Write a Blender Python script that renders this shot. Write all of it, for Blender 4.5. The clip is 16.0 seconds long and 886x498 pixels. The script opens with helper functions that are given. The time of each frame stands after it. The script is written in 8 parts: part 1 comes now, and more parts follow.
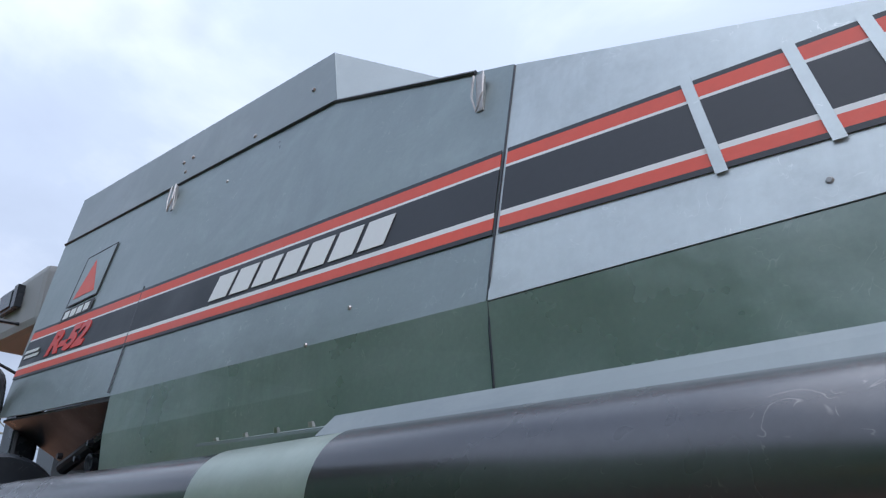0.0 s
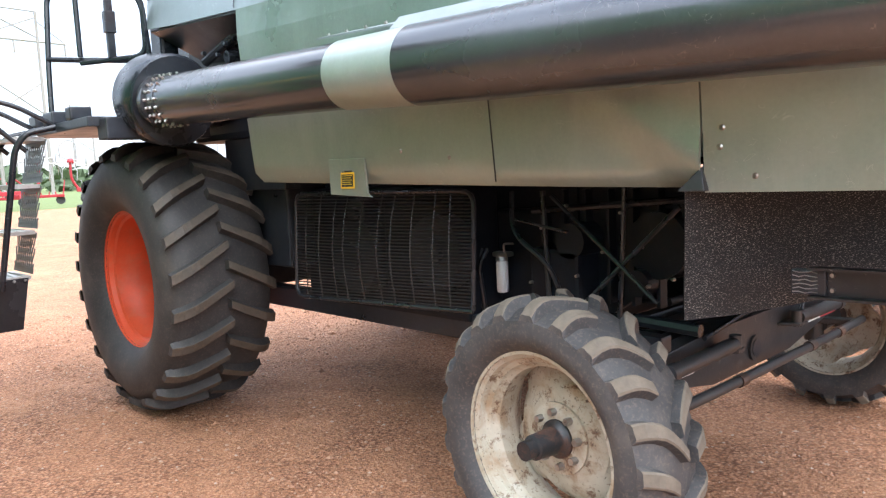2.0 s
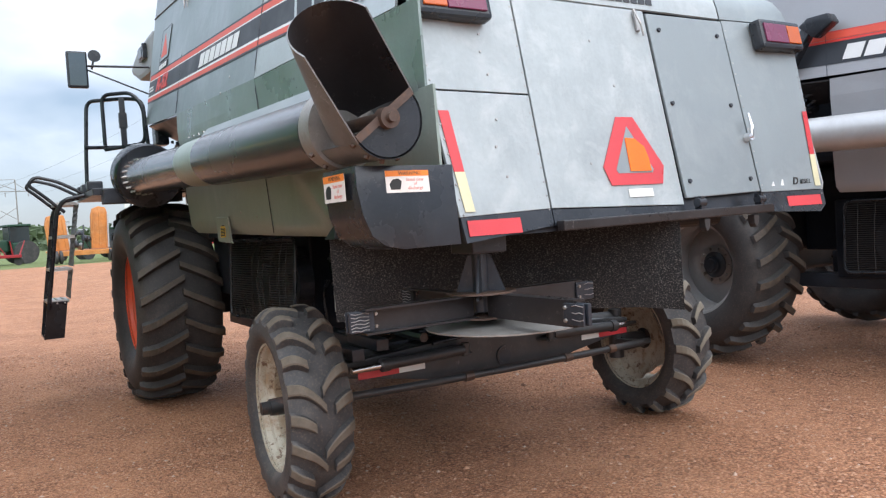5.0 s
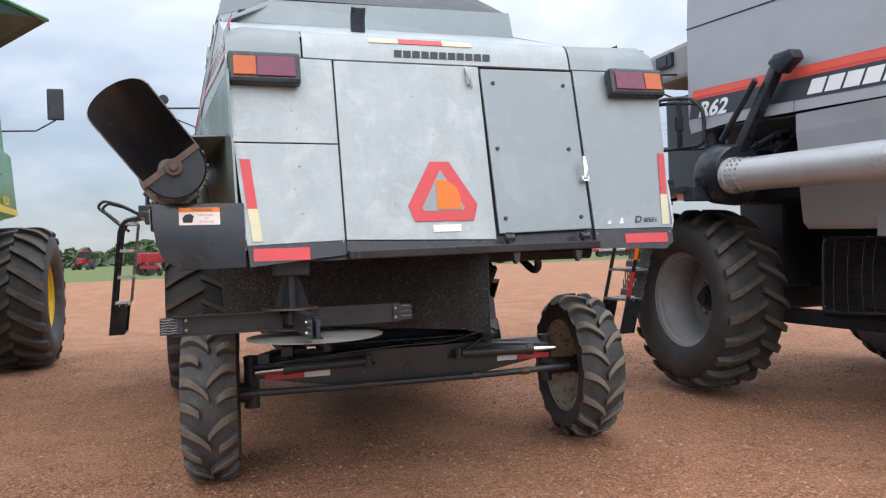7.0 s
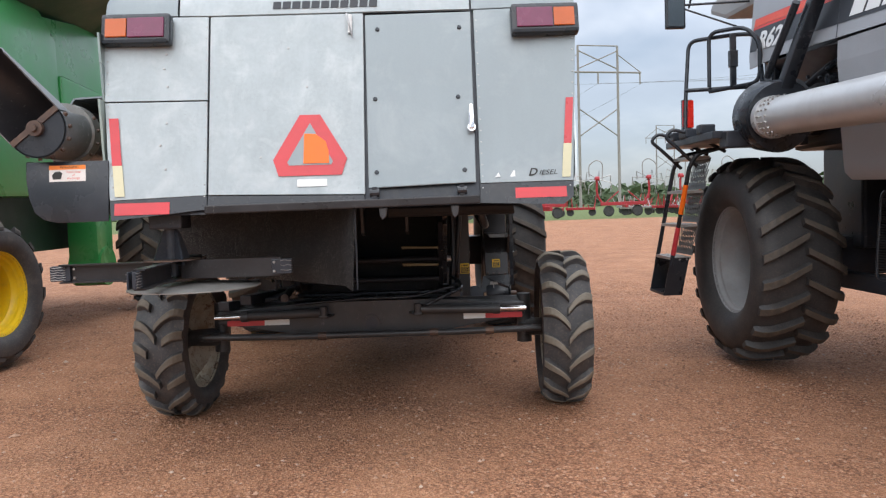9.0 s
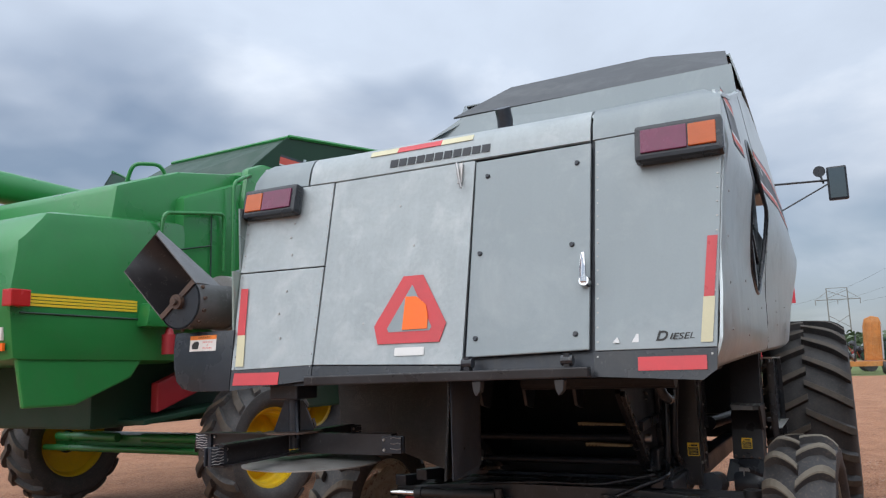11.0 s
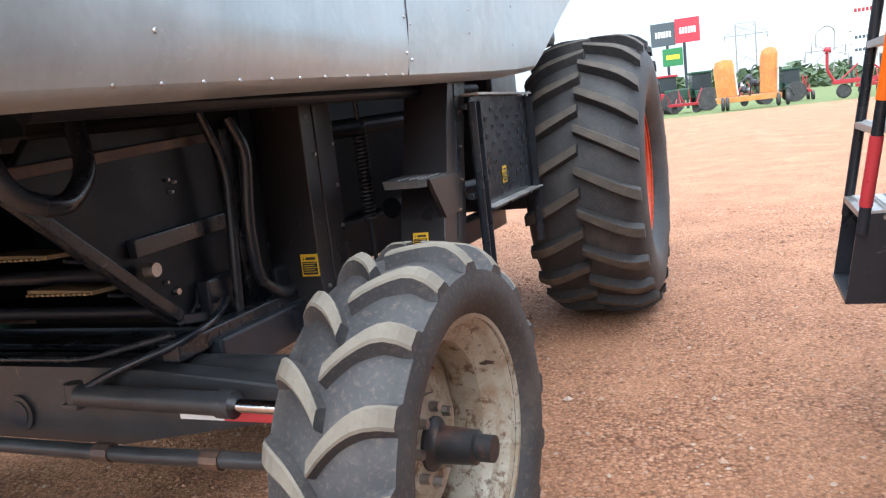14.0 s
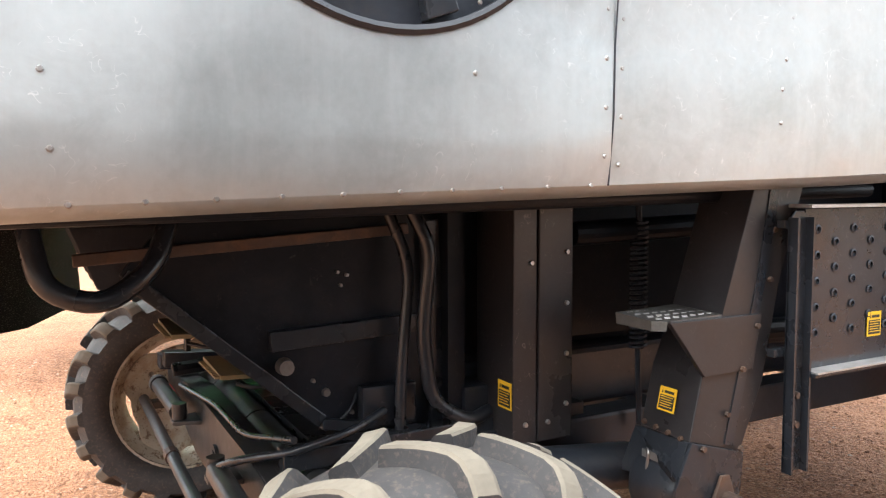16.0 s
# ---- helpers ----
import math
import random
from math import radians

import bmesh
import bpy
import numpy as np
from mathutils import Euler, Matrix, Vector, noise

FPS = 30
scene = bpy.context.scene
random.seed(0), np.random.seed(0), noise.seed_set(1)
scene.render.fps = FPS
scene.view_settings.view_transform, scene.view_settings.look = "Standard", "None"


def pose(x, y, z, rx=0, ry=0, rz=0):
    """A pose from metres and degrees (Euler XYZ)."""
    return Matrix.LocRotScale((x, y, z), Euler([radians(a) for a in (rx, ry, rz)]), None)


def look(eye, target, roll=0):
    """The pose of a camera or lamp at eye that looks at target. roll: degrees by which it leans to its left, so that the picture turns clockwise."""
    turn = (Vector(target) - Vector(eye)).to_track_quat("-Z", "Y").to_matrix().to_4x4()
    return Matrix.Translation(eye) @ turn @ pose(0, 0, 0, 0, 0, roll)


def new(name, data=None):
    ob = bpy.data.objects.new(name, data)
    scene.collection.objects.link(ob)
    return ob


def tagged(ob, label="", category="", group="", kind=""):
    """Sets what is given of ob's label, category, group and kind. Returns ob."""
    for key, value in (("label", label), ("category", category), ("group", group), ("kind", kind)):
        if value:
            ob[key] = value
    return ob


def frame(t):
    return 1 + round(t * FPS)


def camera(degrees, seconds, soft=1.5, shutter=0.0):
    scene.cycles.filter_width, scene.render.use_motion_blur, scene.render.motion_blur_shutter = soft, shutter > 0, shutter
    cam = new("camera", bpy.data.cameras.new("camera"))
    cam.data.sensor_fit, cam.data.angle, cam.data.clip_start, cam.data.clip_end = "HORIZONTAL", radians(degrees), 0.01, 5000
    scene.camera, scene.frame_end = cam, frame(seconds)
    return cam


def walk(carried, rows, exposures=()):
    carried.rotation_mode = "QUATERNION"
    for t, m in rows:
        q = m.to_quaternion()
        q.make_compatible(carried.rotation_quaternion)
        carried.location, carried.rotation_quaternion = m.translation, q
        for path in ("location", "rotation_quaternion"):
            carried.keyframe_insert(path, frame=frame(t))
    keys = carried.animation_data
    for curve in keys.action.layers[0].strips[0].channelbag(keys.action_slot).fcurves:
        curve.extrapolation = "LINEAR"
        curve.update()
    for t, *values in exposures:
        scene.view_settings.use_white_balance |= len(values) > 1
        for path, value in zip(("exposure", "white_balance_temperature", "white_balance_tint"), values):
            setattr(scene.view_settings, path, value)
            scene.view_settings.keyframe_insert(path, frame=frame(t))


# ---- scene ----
cam = camera(60.4, 16.0, soft=1.25)
PATH = [
    (0, (0.843, 2.692, 1.778), (2.088, 1.36, 2.6), 0.1),
    (0.5, (0.573, 3.077, 1.758), (1.975, 1.796, 2.384), 0.5),
    (1, (0.262, 3.336, 1.715), (1.762, 2.044, 1.999), -0.4),
    (1.5, (0.006, 3.46, 1.615), (1.515, 2.148, 1.585), -1.7),
    (2, (-0.155, 3.625, 1.543), (1.296, 2.265, 1.327), -2.9),
    (2.5, (-0.46, 3.69, 1.517), (0.948, 2.294, 1.252), -3.4),
    (3, (-0.874, 3.627, 1.524), (0.564, 2.257, 1.287), -3.7),
    (3.5, (-1.244, 3.449, 1.504), (0.261, 2.147, 1.31), -4.0),
    (4, (-1.749, 3.367, 1.497), (-0.176, 2.142, 1.344), -4.0),
    (4.5, (-2.162, 3.163, 1.477), (-0.521, 2.025, 1.357), -3.9),
    (4.7, (-2.314, 3.045, 1.491), (-0.645, 1.948, 1.388), -3.8),
    (6.8, (-3.792, 1.681, 1.417), (-1.907, 1.012, 1.421), -2.2),
    (7, (-3.861, 1.482, 1.44), (-1.96, 0.861, 1.441), -2.0),
    (7.5, (-4.063, 1.018, 1.437), (-2.123, 0.531, 1.434), -2.0),
    (8, (-4.099, 0.546, 1.41), (-2.127, 0.211, 1.395), -2.4),
    (8.2, (-4.086, 0.348, 1.426), (-2.105, 0.072, 1.403), -2.5),
    (10.3, (-3.631, -1.391, 1.371), (-1.693, -0.898, 1.328), -2.3),
    (10.5, (-3.472, -1.469, 1.409), (-1.565, -0.866, 1.453), -2.7),
    (11, (-3.11, -1.623, 1.483), (-1.347, -0.729, 1.786), -1.7),
    (11.5, (-2.712, -1.707, 1.495), (-0.996, -0.74, 1.844), -1.0),
    (12, (-2.23, -1.768, 1.464), (-0.44, -0.908, 1.699), -2.5),
    (12.5, (-1.697, -1.925, 1.407), (0.162, -1.189, 1.448), -3.8),
    (13, (-1.23, -2.044, 1.362), (0.665, -1.413, 1.244), -5.3),
    (13.5, (-0.706, -2.178, 1.341), (1.186, -1.58, 1.09), -6.6),
    (14, (-0.198, -2.272, 1.352), (1.627, -1.519, 1.033), -6.6),
    (14.5, (0.22, -2.386, 1.377), (1.898, -1.351, 1.045), -5.2),
    (15, (0.545, -2.529, 1.46), (2.021, -1.214, 1.154), -3.0),
    (15.5, (0.801, -2.574, 1.512), (2.015, -1.008, 1.241), -0.9),
    (16, (0.979, -2.679, 1.513), (1.915, -0.917, 1.367), -0.2),
]
walk(cam, [(t, look(eye, target, roll)) for t, eye, target, roll in PATH],
     exposures=[(0, -0.02, 5800, 12), (0.5, 0.02, 5850, 12), (1, 0.58, 5900, 11), (1.5, 1.4, 5820, 10), (2, 1.8, 6150, 10), (2.5, 1.9, 6250, 10), (3, 1.8, 6450, 10), (3.5, 1.65, 6500, 10),
                (4, 1.2, 6550, 10), (4.5, 0.95, 6250, 10), (4.7, 0.85, 6250, 10), (6.8, 0.45, 6330, 10), (7, 0.43, 6330, 10), (8, 0.45, 6330, 10), (8.2, 0.45, 6330, 10), (10.3, 0.43, 6450, 10),
                (10.5, 0.4, 6400, 10), (11, 0.05, 6250, 9), (11.5, -0.08, 6250, 9), (12, 0.02, 6150, 9), (12.5, 0.32, 6150, 9), (13, 0.82, 5950, 8), (13.5, 1.25, 5700, 7), (14, 1.5, 5950, 7),
                (14.5, 1.7, 6450, 8), (15, 2.0, 6780, 9), (15.5, 2.1, 6750, 9), (16, 2.06, 6750, 8)])

# ---- world and sun ----
SUN_EL, SUN_AZ = radians(60), radians(-85)
world = bpy.data.worlds.new("overcast_sky")
scene.world = world
world.use_nodes = True
wn, wl = world.node_tree.nodes, world.node_tree.links
wn.clear()
sky = wn.new("ShaderNodeTexSky")
sky.sky_type, sky.sun_disc = "NISHITA", False
sky.sun_elevation, sky.sun_rotation = SUN_EL, SUN_AZ
sky.air_density, sky.dust_density = 1.0, 1.2
wtc = wn.new("ShaderNodeTexCoord")
# clouds lie on a plane overhead: direction divided by its height
wsep = wn.new("ShaderNodeSeparateXYZ")
wl.new(wtc.outputs["Generated"], wsep.inputs[0])
wadd = wn.new("ShaderNodeMath"); wadd.operation = "ADD"; wadd.inputs[1].default_value = 0.30
wmax = wn.new("ShaderNodeMath"); wmax.operation = "MAXIMUM"; wmax.inputs[1].default_value = 0.02
wl.new(wsep.outputs[2], wmax.inputs[0]); wl.new(wmax.outputs[0], wadd.inputs[0])
wdx = wn.new("ShaderNodeMath"); wdx.operation = "DIVIDE"
wdy = wn.new("ShaderNodeMath"); wdy.operation = "DIVIDE"
wl.new(wsep.outputs[0], wdx.inputs[0]); wl.new(wadd.outputs[0], wdx.inputs[1])
wl.new(wsep.outputs[1], wdy.inputs[0]); wl.new(wadd.outputs[0], wdy.inputs[1])
wcomb = wn.new("ShaderNodeCombineXYZ")
wl.new(wdx.outputs[0], wcomb.inputs[0]); wl.new(wdy.outputs[0], wcomb.inputs[1])


def cloud_noise(scale, detail, rough, dist):
    n = wn.new("ShaderNodeTexNoise")
    n.inputs["Scale"].default_value, n.inputs["Detail"].default_value = scale, detail
    n.inputs["Roughness"].default_value, n.inputs["Distortion"].default_value = rough, dist
    wl.new(wcomb.outputs[0], n.inputs["Vector"])
    return n


def world_ramp(src, stops):
    r = wn.new("ShaderNodeValToRGB")
    el = r.color_ramp.elements
    while len(el) < len(stops):
        el.new(0.5)
    for e, (p, c) in zip(el, stops):
        e.position, e.color = p, (*c, 1)
    wl.new(src, r.inputs[0])
    return r


cover = world_ramp(cloud_noise(1.1, 4, 0.5, 0.15).outputs[0], [(0.33, (0.25,) * 3), (0.50, (0.95,) * 3)])
shade = world_ramp(cloud_noise(1.7, 7, 0.55, 0.25).outputs[0],
                   [(0.30, (7.0, 7.7, 8.9)), (0.5, (7.9, 8.7, 10.0)), (0.66, (10.4, 10.9, 11.8))])
wmix = wn.new("ShaderNodeMix"); wmix.data_type = "RGBA"
# the cover thins out towards the horizon
wth = wn.new("ShaderNodeMapRange"); wth.inputs[1].default_value, wth.inputs[2].default_value = 0.02, 0.32
wth.inputs[3].default_value, wth.inputs[4].default_value = 0.5, 1.0
wl.new(wsep.outputs[2], wth.inputs[0])
wcv = wn.new("ShaderNodeMath"); wcv.operation = "MULTIPLY"
wl.new(cover.outputs[0], wcv.inputs[0]); wl.new(wth.outputs[0], wcv.inputs[1])
wl.new(wcv.outputs[0], wmix.inputs[0])
# an overcast sky is brightest overhead
wgr = wn.new("ShaderNodeMapRange"); wgr.inputs[1].default_value, wgr.inputs[2].default_value = 0.03, 1.0
wgr.inputs[3].default_value, wgr.inputs[4].default_value = 0.86, 1.75
wl.new(wsep.outputs[2], wgr.inputs[0])
wsc = wn.new("ShaderNodeVectorMath"); wsc.operation = "SCALE"
wl.new(sky.outputs[0], wmix.inputs[6]); wl.new(shade.outputs[0], wmix.inputs[7])
wbg = wn.new("ShaderNodeBackground"); wbg.inputs[1].default_value = 0.075
wout = wn.new("ShaderNodeOutputWorld")
wl.new(wmix.outputs[2], wsc.inputs[0]); wl.new(wgr.outputs[0], wsc.inputs["Scale"])
wl.new(wsc.outputs[0], wbg.inputs[0]); wl.new(wbg.outputs[0], wout.inputs[0])

sun = new("sun", bpy.data.lights.new("sun", "SUN"))
sun.data.energy, sun.data.angle, sun.data.color = 2.2, radians(95), (1.0, 0.965, 0.92)
sun_dir = Vector((math.sin(SUN_AZ) * math.cos(SUN_EL), math.cos(SUN_AZ) * math.cos(SUN_EL), math.sin(SUN_EL)))
sun.matrix_world = look(sun_dir * 50, (0, 0, 0))

# ---- materials ----
def ramp(nt, src, stops):
    r = nt.nodes.new("ShaderNodeValToRGB")
    el = r.color_ramp.elements
    while len(el) < len(stops):
        el.new(0.5)
    for e, (p, c) in zip(el, stops):
        e.position, e.color = p, (*c, 1) if len(c) == 3 else c
    nt.links.new(src, r.inputs[0])
    return r.outputs[0]


def noise_of(nt, scale, detail=4.0, rough=0.55, stretch=None, coord="Object", dist=0.0):
    tc = nt.nodes.new("ShaderNodeTexCoord")
    src = tc.outputs[coord]
    if stretch:
        mp = nt.nodes.new("ShaderNodeMapping")
        mp.inputs["Scale"].default_value = stretch
        nt.links.new(src, mp.inputs[0])
        src = mp.outputs[0]
    n = nt.nodes.new("ShaderNodeTexNoise")
    n.inputs["Scale"].default_value, n.inputs["Detail"].default_value = scale, detail
    n.inputs["Roughness"].default_value, n.inputs["Distortion"].default_value = rough, dist
    nt.links.new(src, n.inputs["Vector"])
    return n.outputs[0]


def mixc(nt, fac, a, b, mode="MIX"):
    m = nt.nodes.new("ShaderNodeMix")
    m.data_type, m.blend_type = "RGBA", mode
    for slot, v in ((0, fac), (6, a), (7, b)):
        if isinstance(v, (int, float)):
            m.inputs[slot].default_value = v
        elif isinstance(v, tuple):
            m.inputs[slot].default_value = (*v, 1)
        else:
            nt.links.new(v, m.inputs[slot])
    return m.outputs[2]


def bump_of(nt, height, strength, distance=0.01):
    b = nt.nodes.new("ShaderNodeBump")
    b.inputs["Strength"].default_value, b.inputs["Distance"].default_value = strength, distance
    nt.links.new(height, b.inputs["Height"])
    return b.outputs[0]


def material(name):
    m = bpy.data.materials.new(name)
    m.use_nodes = True
    return m, m.node_tree, m.node_tree.nodes["Principled BSDF"]


def surface(name, color, rough=0.5, metal=0.0, vary=0.25, grain=60.0, blotch=3.0, dirt=None, dirt_amount=0.35,
            bump=0.15, streak=False, scratch=0.0, scratch_color=(0.75, 0.76, 0.75), coat=0.0, dent=0.0, spec=0.5):
    """A weathered surface: blotches, grain, dirt patches, optional run-down streaks and bright scratches."""
    m, nt, b = material(name)
    big = noise_of(nt, blotch, 5, 0.6)
    fine = noise_of(nt, grain, 4, 0.6)
    lo = tuple(c * (1 - vary) for c in color)
    hi = tuple(min(1, c * (1 + vary)) for c in color)
    col = mixc(nt, ramp(nt, big, [(0.32, (0, 0, 0)), (0.68, (1, 1, 1))]), lo, hi)
    col = mixc(nt, 0.25, col, ramp(nt, fine, [(0.3, lo), (0.7, hi)]))
    if streak:
        st = noise_of(nt, 7, 5, 0.65, stretch=(1.6, 1.6, 0.12))
        col = mixc(nt, ramp(nt, st, [(0.48, (0, 0, 0)), (0.72, (0.55,) * 3)]), col, hi)
    if dirt:
        d = noise_of(nt, blotch * 1.7, 8, 0.68, dist=0.4)
        k = dirt_amount
        col = mixc(nt, ramp(nt, d, [(0.5, (0, 0, 0)), (0.75, (k, k, k))]), col, dirt)
    if scratch:
        sc = noise_of(nt, 13, 2, 0.5, dist=1.6)
        a = ramp(nt, sc, [(0.489, (0, 0, 0)), (0.5, (scratch,) * 3), (0.511, (0, 0, 0))])
        msk = mixc(nt, 1.0, ramp(nt, noise_of(nt, 24, 2, 0.5), [(0.53, (0, 0, 0)), (0.62, (1, 1, 1))]), ramp(nt, noise_of(nt, 2.2, 3, 0.5), [(0.42, (0.1,) * 3), (0.6, (1, 1, 1))]), "MULTIPLY")
        col = mixc(nt, mixc(nt, 1.0, a, msk, "MULTIPLY"), col, scratch_color)
    nt.links.new(col, b.inputs["Base Color"])
    b.inputs["Metallic"].default_value = metal
    b.inputs["Specular IOR Level"].default_value = spec
    rr = ramp(nt, big, [(0.3, (max(0.05, rough - 0.1),) * 3), (0.7, (min(1, rough + 0.12),) * 3)])
    nt.links.new(rr, b.inputs["Roughness"])
    if coat:
        b.inputs["Coat Weight"].default_value, b.inputs["Coat Roughness"].default_value = coat, 0.25
    if bump:
        nt.links.new(bump_of(nt, fine, bump, 0.003), b.inputs["Normal"])
    if dent:
        # sheet metal is never flat: long shallow waves and a few dents under the grain
        d = nt.nodes.new("ShaderNodeBump")
        d.inputs["Strength"].default_value, d.inputs["Distance"].default_value = 1.0, dent
        nt.links.new(noise_of(nt, 2.6, 3, 0.5, dist=0.3), d.inputs["Height"])
        for link in list(b.inputs["Normal"].links):
            nt.links.new(d.outputs[0], link.from_node.inputs["Normal"])
        if not b.inputs["Normal"].links:
            nt.links.new(d.outputs[0], b.inputs["Normal"])
    return m


GALV = surface("weathered_galvanised_sheet", (0.49, 0.535, 0.545), 0.39, 0.55, 0.15, 45, 2.2, (0.31, 0.34, 0.345), 0.55, 0.08, True, 0.6, (0.85, 0.86, 0.86), dent=0.008)
GALV_PALE = surface("pale_galvanised_sheet", (0.362, 0.400, 0.411), 0.5, 0.3, 0.17, 45, 3.4, (0.52, 0.55, 0.55), 0.7, 0.08, True, 0.7, (0.3, 0.32, 0.33), dent=0.006)
SILVER = surface("silver_grey_paint", (0.252, 0.287, 0.30), 0.45, 0.35, 0.07, 90, 1.6, (0.5, 0.52, 0.52), 0.25, 0.05, True, dent=0.006)
SILVER_SIDE = surface("silver_green_paint", (0.25, 0.295, 0.30), 0.36, 0.55, 0.12, 70, 1.8, (0.36, 0.42, 0.42), 0.5, 0.06, True, 0.25, dent=0.011)
GREEN_BAND = surface("faded_green_paint", (0.285, 0.335, 0.315), 0.32, 0.55, 0.18, 70, 2.0, (0.2, 0.25, 0.23), 0.5, 0.06, True, 0.25, dent=0.011)
GREEN_LOW = surface("silvery_green_sheet", (0.335, 0.395, 0.355), 0.36, 0.45, 0.16, 60, 1.6, (0.44, 0.47, 0.43), 0.55, 0.08, True, 0.3, dent=0.011)
GREY62 = surface("grey_machine_paint", (0.33, 0.34, 0.36), 0.42, 0.2, 0.06, 70, 1.4, (0.27, 0.27, 0.27), 0.3, 0.04, dent=0.006)
SILVER_TUBE = surface("silver_painted_tube", (0.55, 0.56, 0.57), 0.35, 0.4, 0.08, 60, 2.0, (0.35, 0.34, 0.32), 0.35, 0.05)
BLACK = surface("worn_black_paint", (0.019, 0.0225, 0.029), 0.27, 0.0, 0.35, 60, 3.5, (0.055, 0.05, 0.046), 0.35, 0.12, False, 0.25, (0.3, 0.28, 0.26))
BLACK_DULL = surface("dusty_black_frame", (0.026, 0.031, 0.041), 0.36, 0.1, 0.45, 50, 4.0, (0.066, 0.056, 0.050), 0.5, 0.2, False, 0.3, (0.28, 0.27, 0.26), spec=0.5)
TUBE_BLACK = surface("glossy_charcoal_tube", (0.105, 0.108, 0.117), 0.22, 0.65, 0.2, 60, 2.0, (0.09, 0.08, 0.075), 0.3, 0.04, False, 0.5, (0.35, 0.33, 0.32), 0.3)
STRIPE_BLACK = surface("charcoal_vinyl", (0.024, 0.028, 0.036), 0.45, 0.0, 0.2, 60, 3.0, None, 0, 0.03)
STRIPE_RED = surface("red_vinyl", (0.66, 0.085, 0.05), 0.45, 0.0, 0.12, 60, 2.0, (0.7, 0.2, 0.15), 0.3, 0.03)
STRIPE_WHITE = surface("white_vinyl", (0.72, 0.73, 0.73), 0.5, 0.0, 0.06, 60, 2.0)
RED_TEXT = surface("red_lettering", (0.62, 0.05, 0.04), 0.45, 0.0, 0.1)
REFLECT_RED = surface("red_reflective_tape", (0.58, 0.05, 0.06), 0.35, 0.0, 0.12, 160, 4.0, (0.35, 0.05, 0.06), 0.3, 0.05)
REFLECT_CREAM = surface("aged_cream_tape", (0.62, 0.58, 0.38), 0.4, 0.0, 0.1, 120, 4.0)
REFLECT_WHITE = surface("white_tape", (0.75, 0.75, 0.73), 0.4, 0.0, 0.06)
ORANGE = surface("fluorescent_orange", (1.0, 0.165, 0.004), 0.45, 0.0, 0.06)
YELLOW_STICKER = surface("yellow_sticker", (0.85, 0.52, 0.03), 0.5, 0.0, 0.06)
INK = surface("black_ink", (0.02, 0.02, 0.02), 0.5, 0.0, 0.1)
DECAL_WHITE = surface("white_decal", (0.78, 0.74, 0.70), 0.5, 0.0, 0.06, 80, 6, (0.6, 0.5, 0.42), 0.4)
DECAL_ORANGE = surface("orange_decal", (0.85, 0.24, 0.03), 0.5, 0.0, 0.06)
DECAL_RED_INK = surface("faded_red_ink", (0.7, 0.25, 0.2), 0.5, 0.0, 0.1)
RIM_RED = surface("orange_red_rim_paint", (0.62, 0.085, 0.03), 0.45, 0.0, 0.14, 60, 5, (0.45, 0.17, 0.10), 0.5, 0.08)
def rusty_cream():
    """Cream rim paint with run-off stains, rust blooms and grease specks."""
    m, nt, b = material("stained_cream_rim_paint")
    big = noise_of(nt, 5, 6, 0.62)
    col = ramp(nt, big, [(0.3, (0.40, 0.37, 0.29)), (0.65, (0.54, 0.51, 0.43))])
    col = mixc(nt, ramp(nt, noise_of(nt, 7, 6, 0.65, dist=0.5), [(0.46, (0, 0, 0)), (0.66, (0.75,) * 3)]), col, (0.30, 0.19, 0.10))
    col = mixc(nt, ramp(nt, noise_of(nt, 16, 8, 0.75, dist=0.3), [(0.54, (0, 0, 0)), (0.62, (0.9,) * 3)]), col, (0.13, 0.065, 0.035))
    col = mixc(nt, ramp(nt, noise_of(nt, 60, 4, 0.7), [(0.60, (0, 0, 0)), (0.68, (0.8,) * 3)]), col, (0.04, 0.032, 0.028))
    nt.links.new(col, b.inputs["Base Color"])
    b.inputs["Roughness"].default_value = 0.48
    nt.links.new(bump_of(nt, noise_of(nt, 60, 4, 0.7), 0.15, 0.003), b.inputs["Normal"])
    return m


RIM_CREAM = rusty_cream()
HUB_RUST = surface("greasy_black_hub_with_rust", (0.022, 0.023, 0.026), 0.42, 0.1, 0.3, 60, 9, (0.16, 0.07, 0.04), 0.9, 0.2)
RIM_GREY = surface("grey_rim_paint", (0.30, 0.305, 0.31), 0.45, 0.0, 0.12, 50, 5, (0.25, 0.2, 0.17), 0.4, 0.1)
RIM_YELLOW = surface("yellow_rim_paint", (0.80, 0.53, 0.01), 0.42, 0.0, 0.08, 50, 5, (0.4, 0.28, 0.1), 0.35, 0.06)
STEEL = surface("bare_steel", (0.42, 0.41, 0.40), 0.35, 0.9, 0.2, 80, 6, (0.2, 0.13, 0.09), 0.5, 0.1)
SIEVE_TAN = surface("dusty_tan_sieve_plate", (0.27, 0.21, 0.115), 0.6, 0.2, 0.2, 70, 8, (0.14, 0.10, 0.06), 0.5, 0.1)
RUST = surface("rusty_steel", (0.10, 0.068, 0.055), 0.5, 0.35, 0.35, 60, 6, (0.24, 0.12, 0.06), 0.6, 0.2)
WORN_PLATE = surface("brown_worn_black_paint", (0.028, 0.026, 0.028), 0.33, 0.1, 0.3, 60, 3.5, (0.016, 0.016, 0.018), 0.8, 0.1, False, 0.4, (0.4, 0.37, 0.34))
WIRE_GREY = surface("worn_black_wire", (0.024, 0.024, 0.025), 0.45, 0.1, 0.3, 60, 6, (0.06, 0.052, 0.046), 0.5)
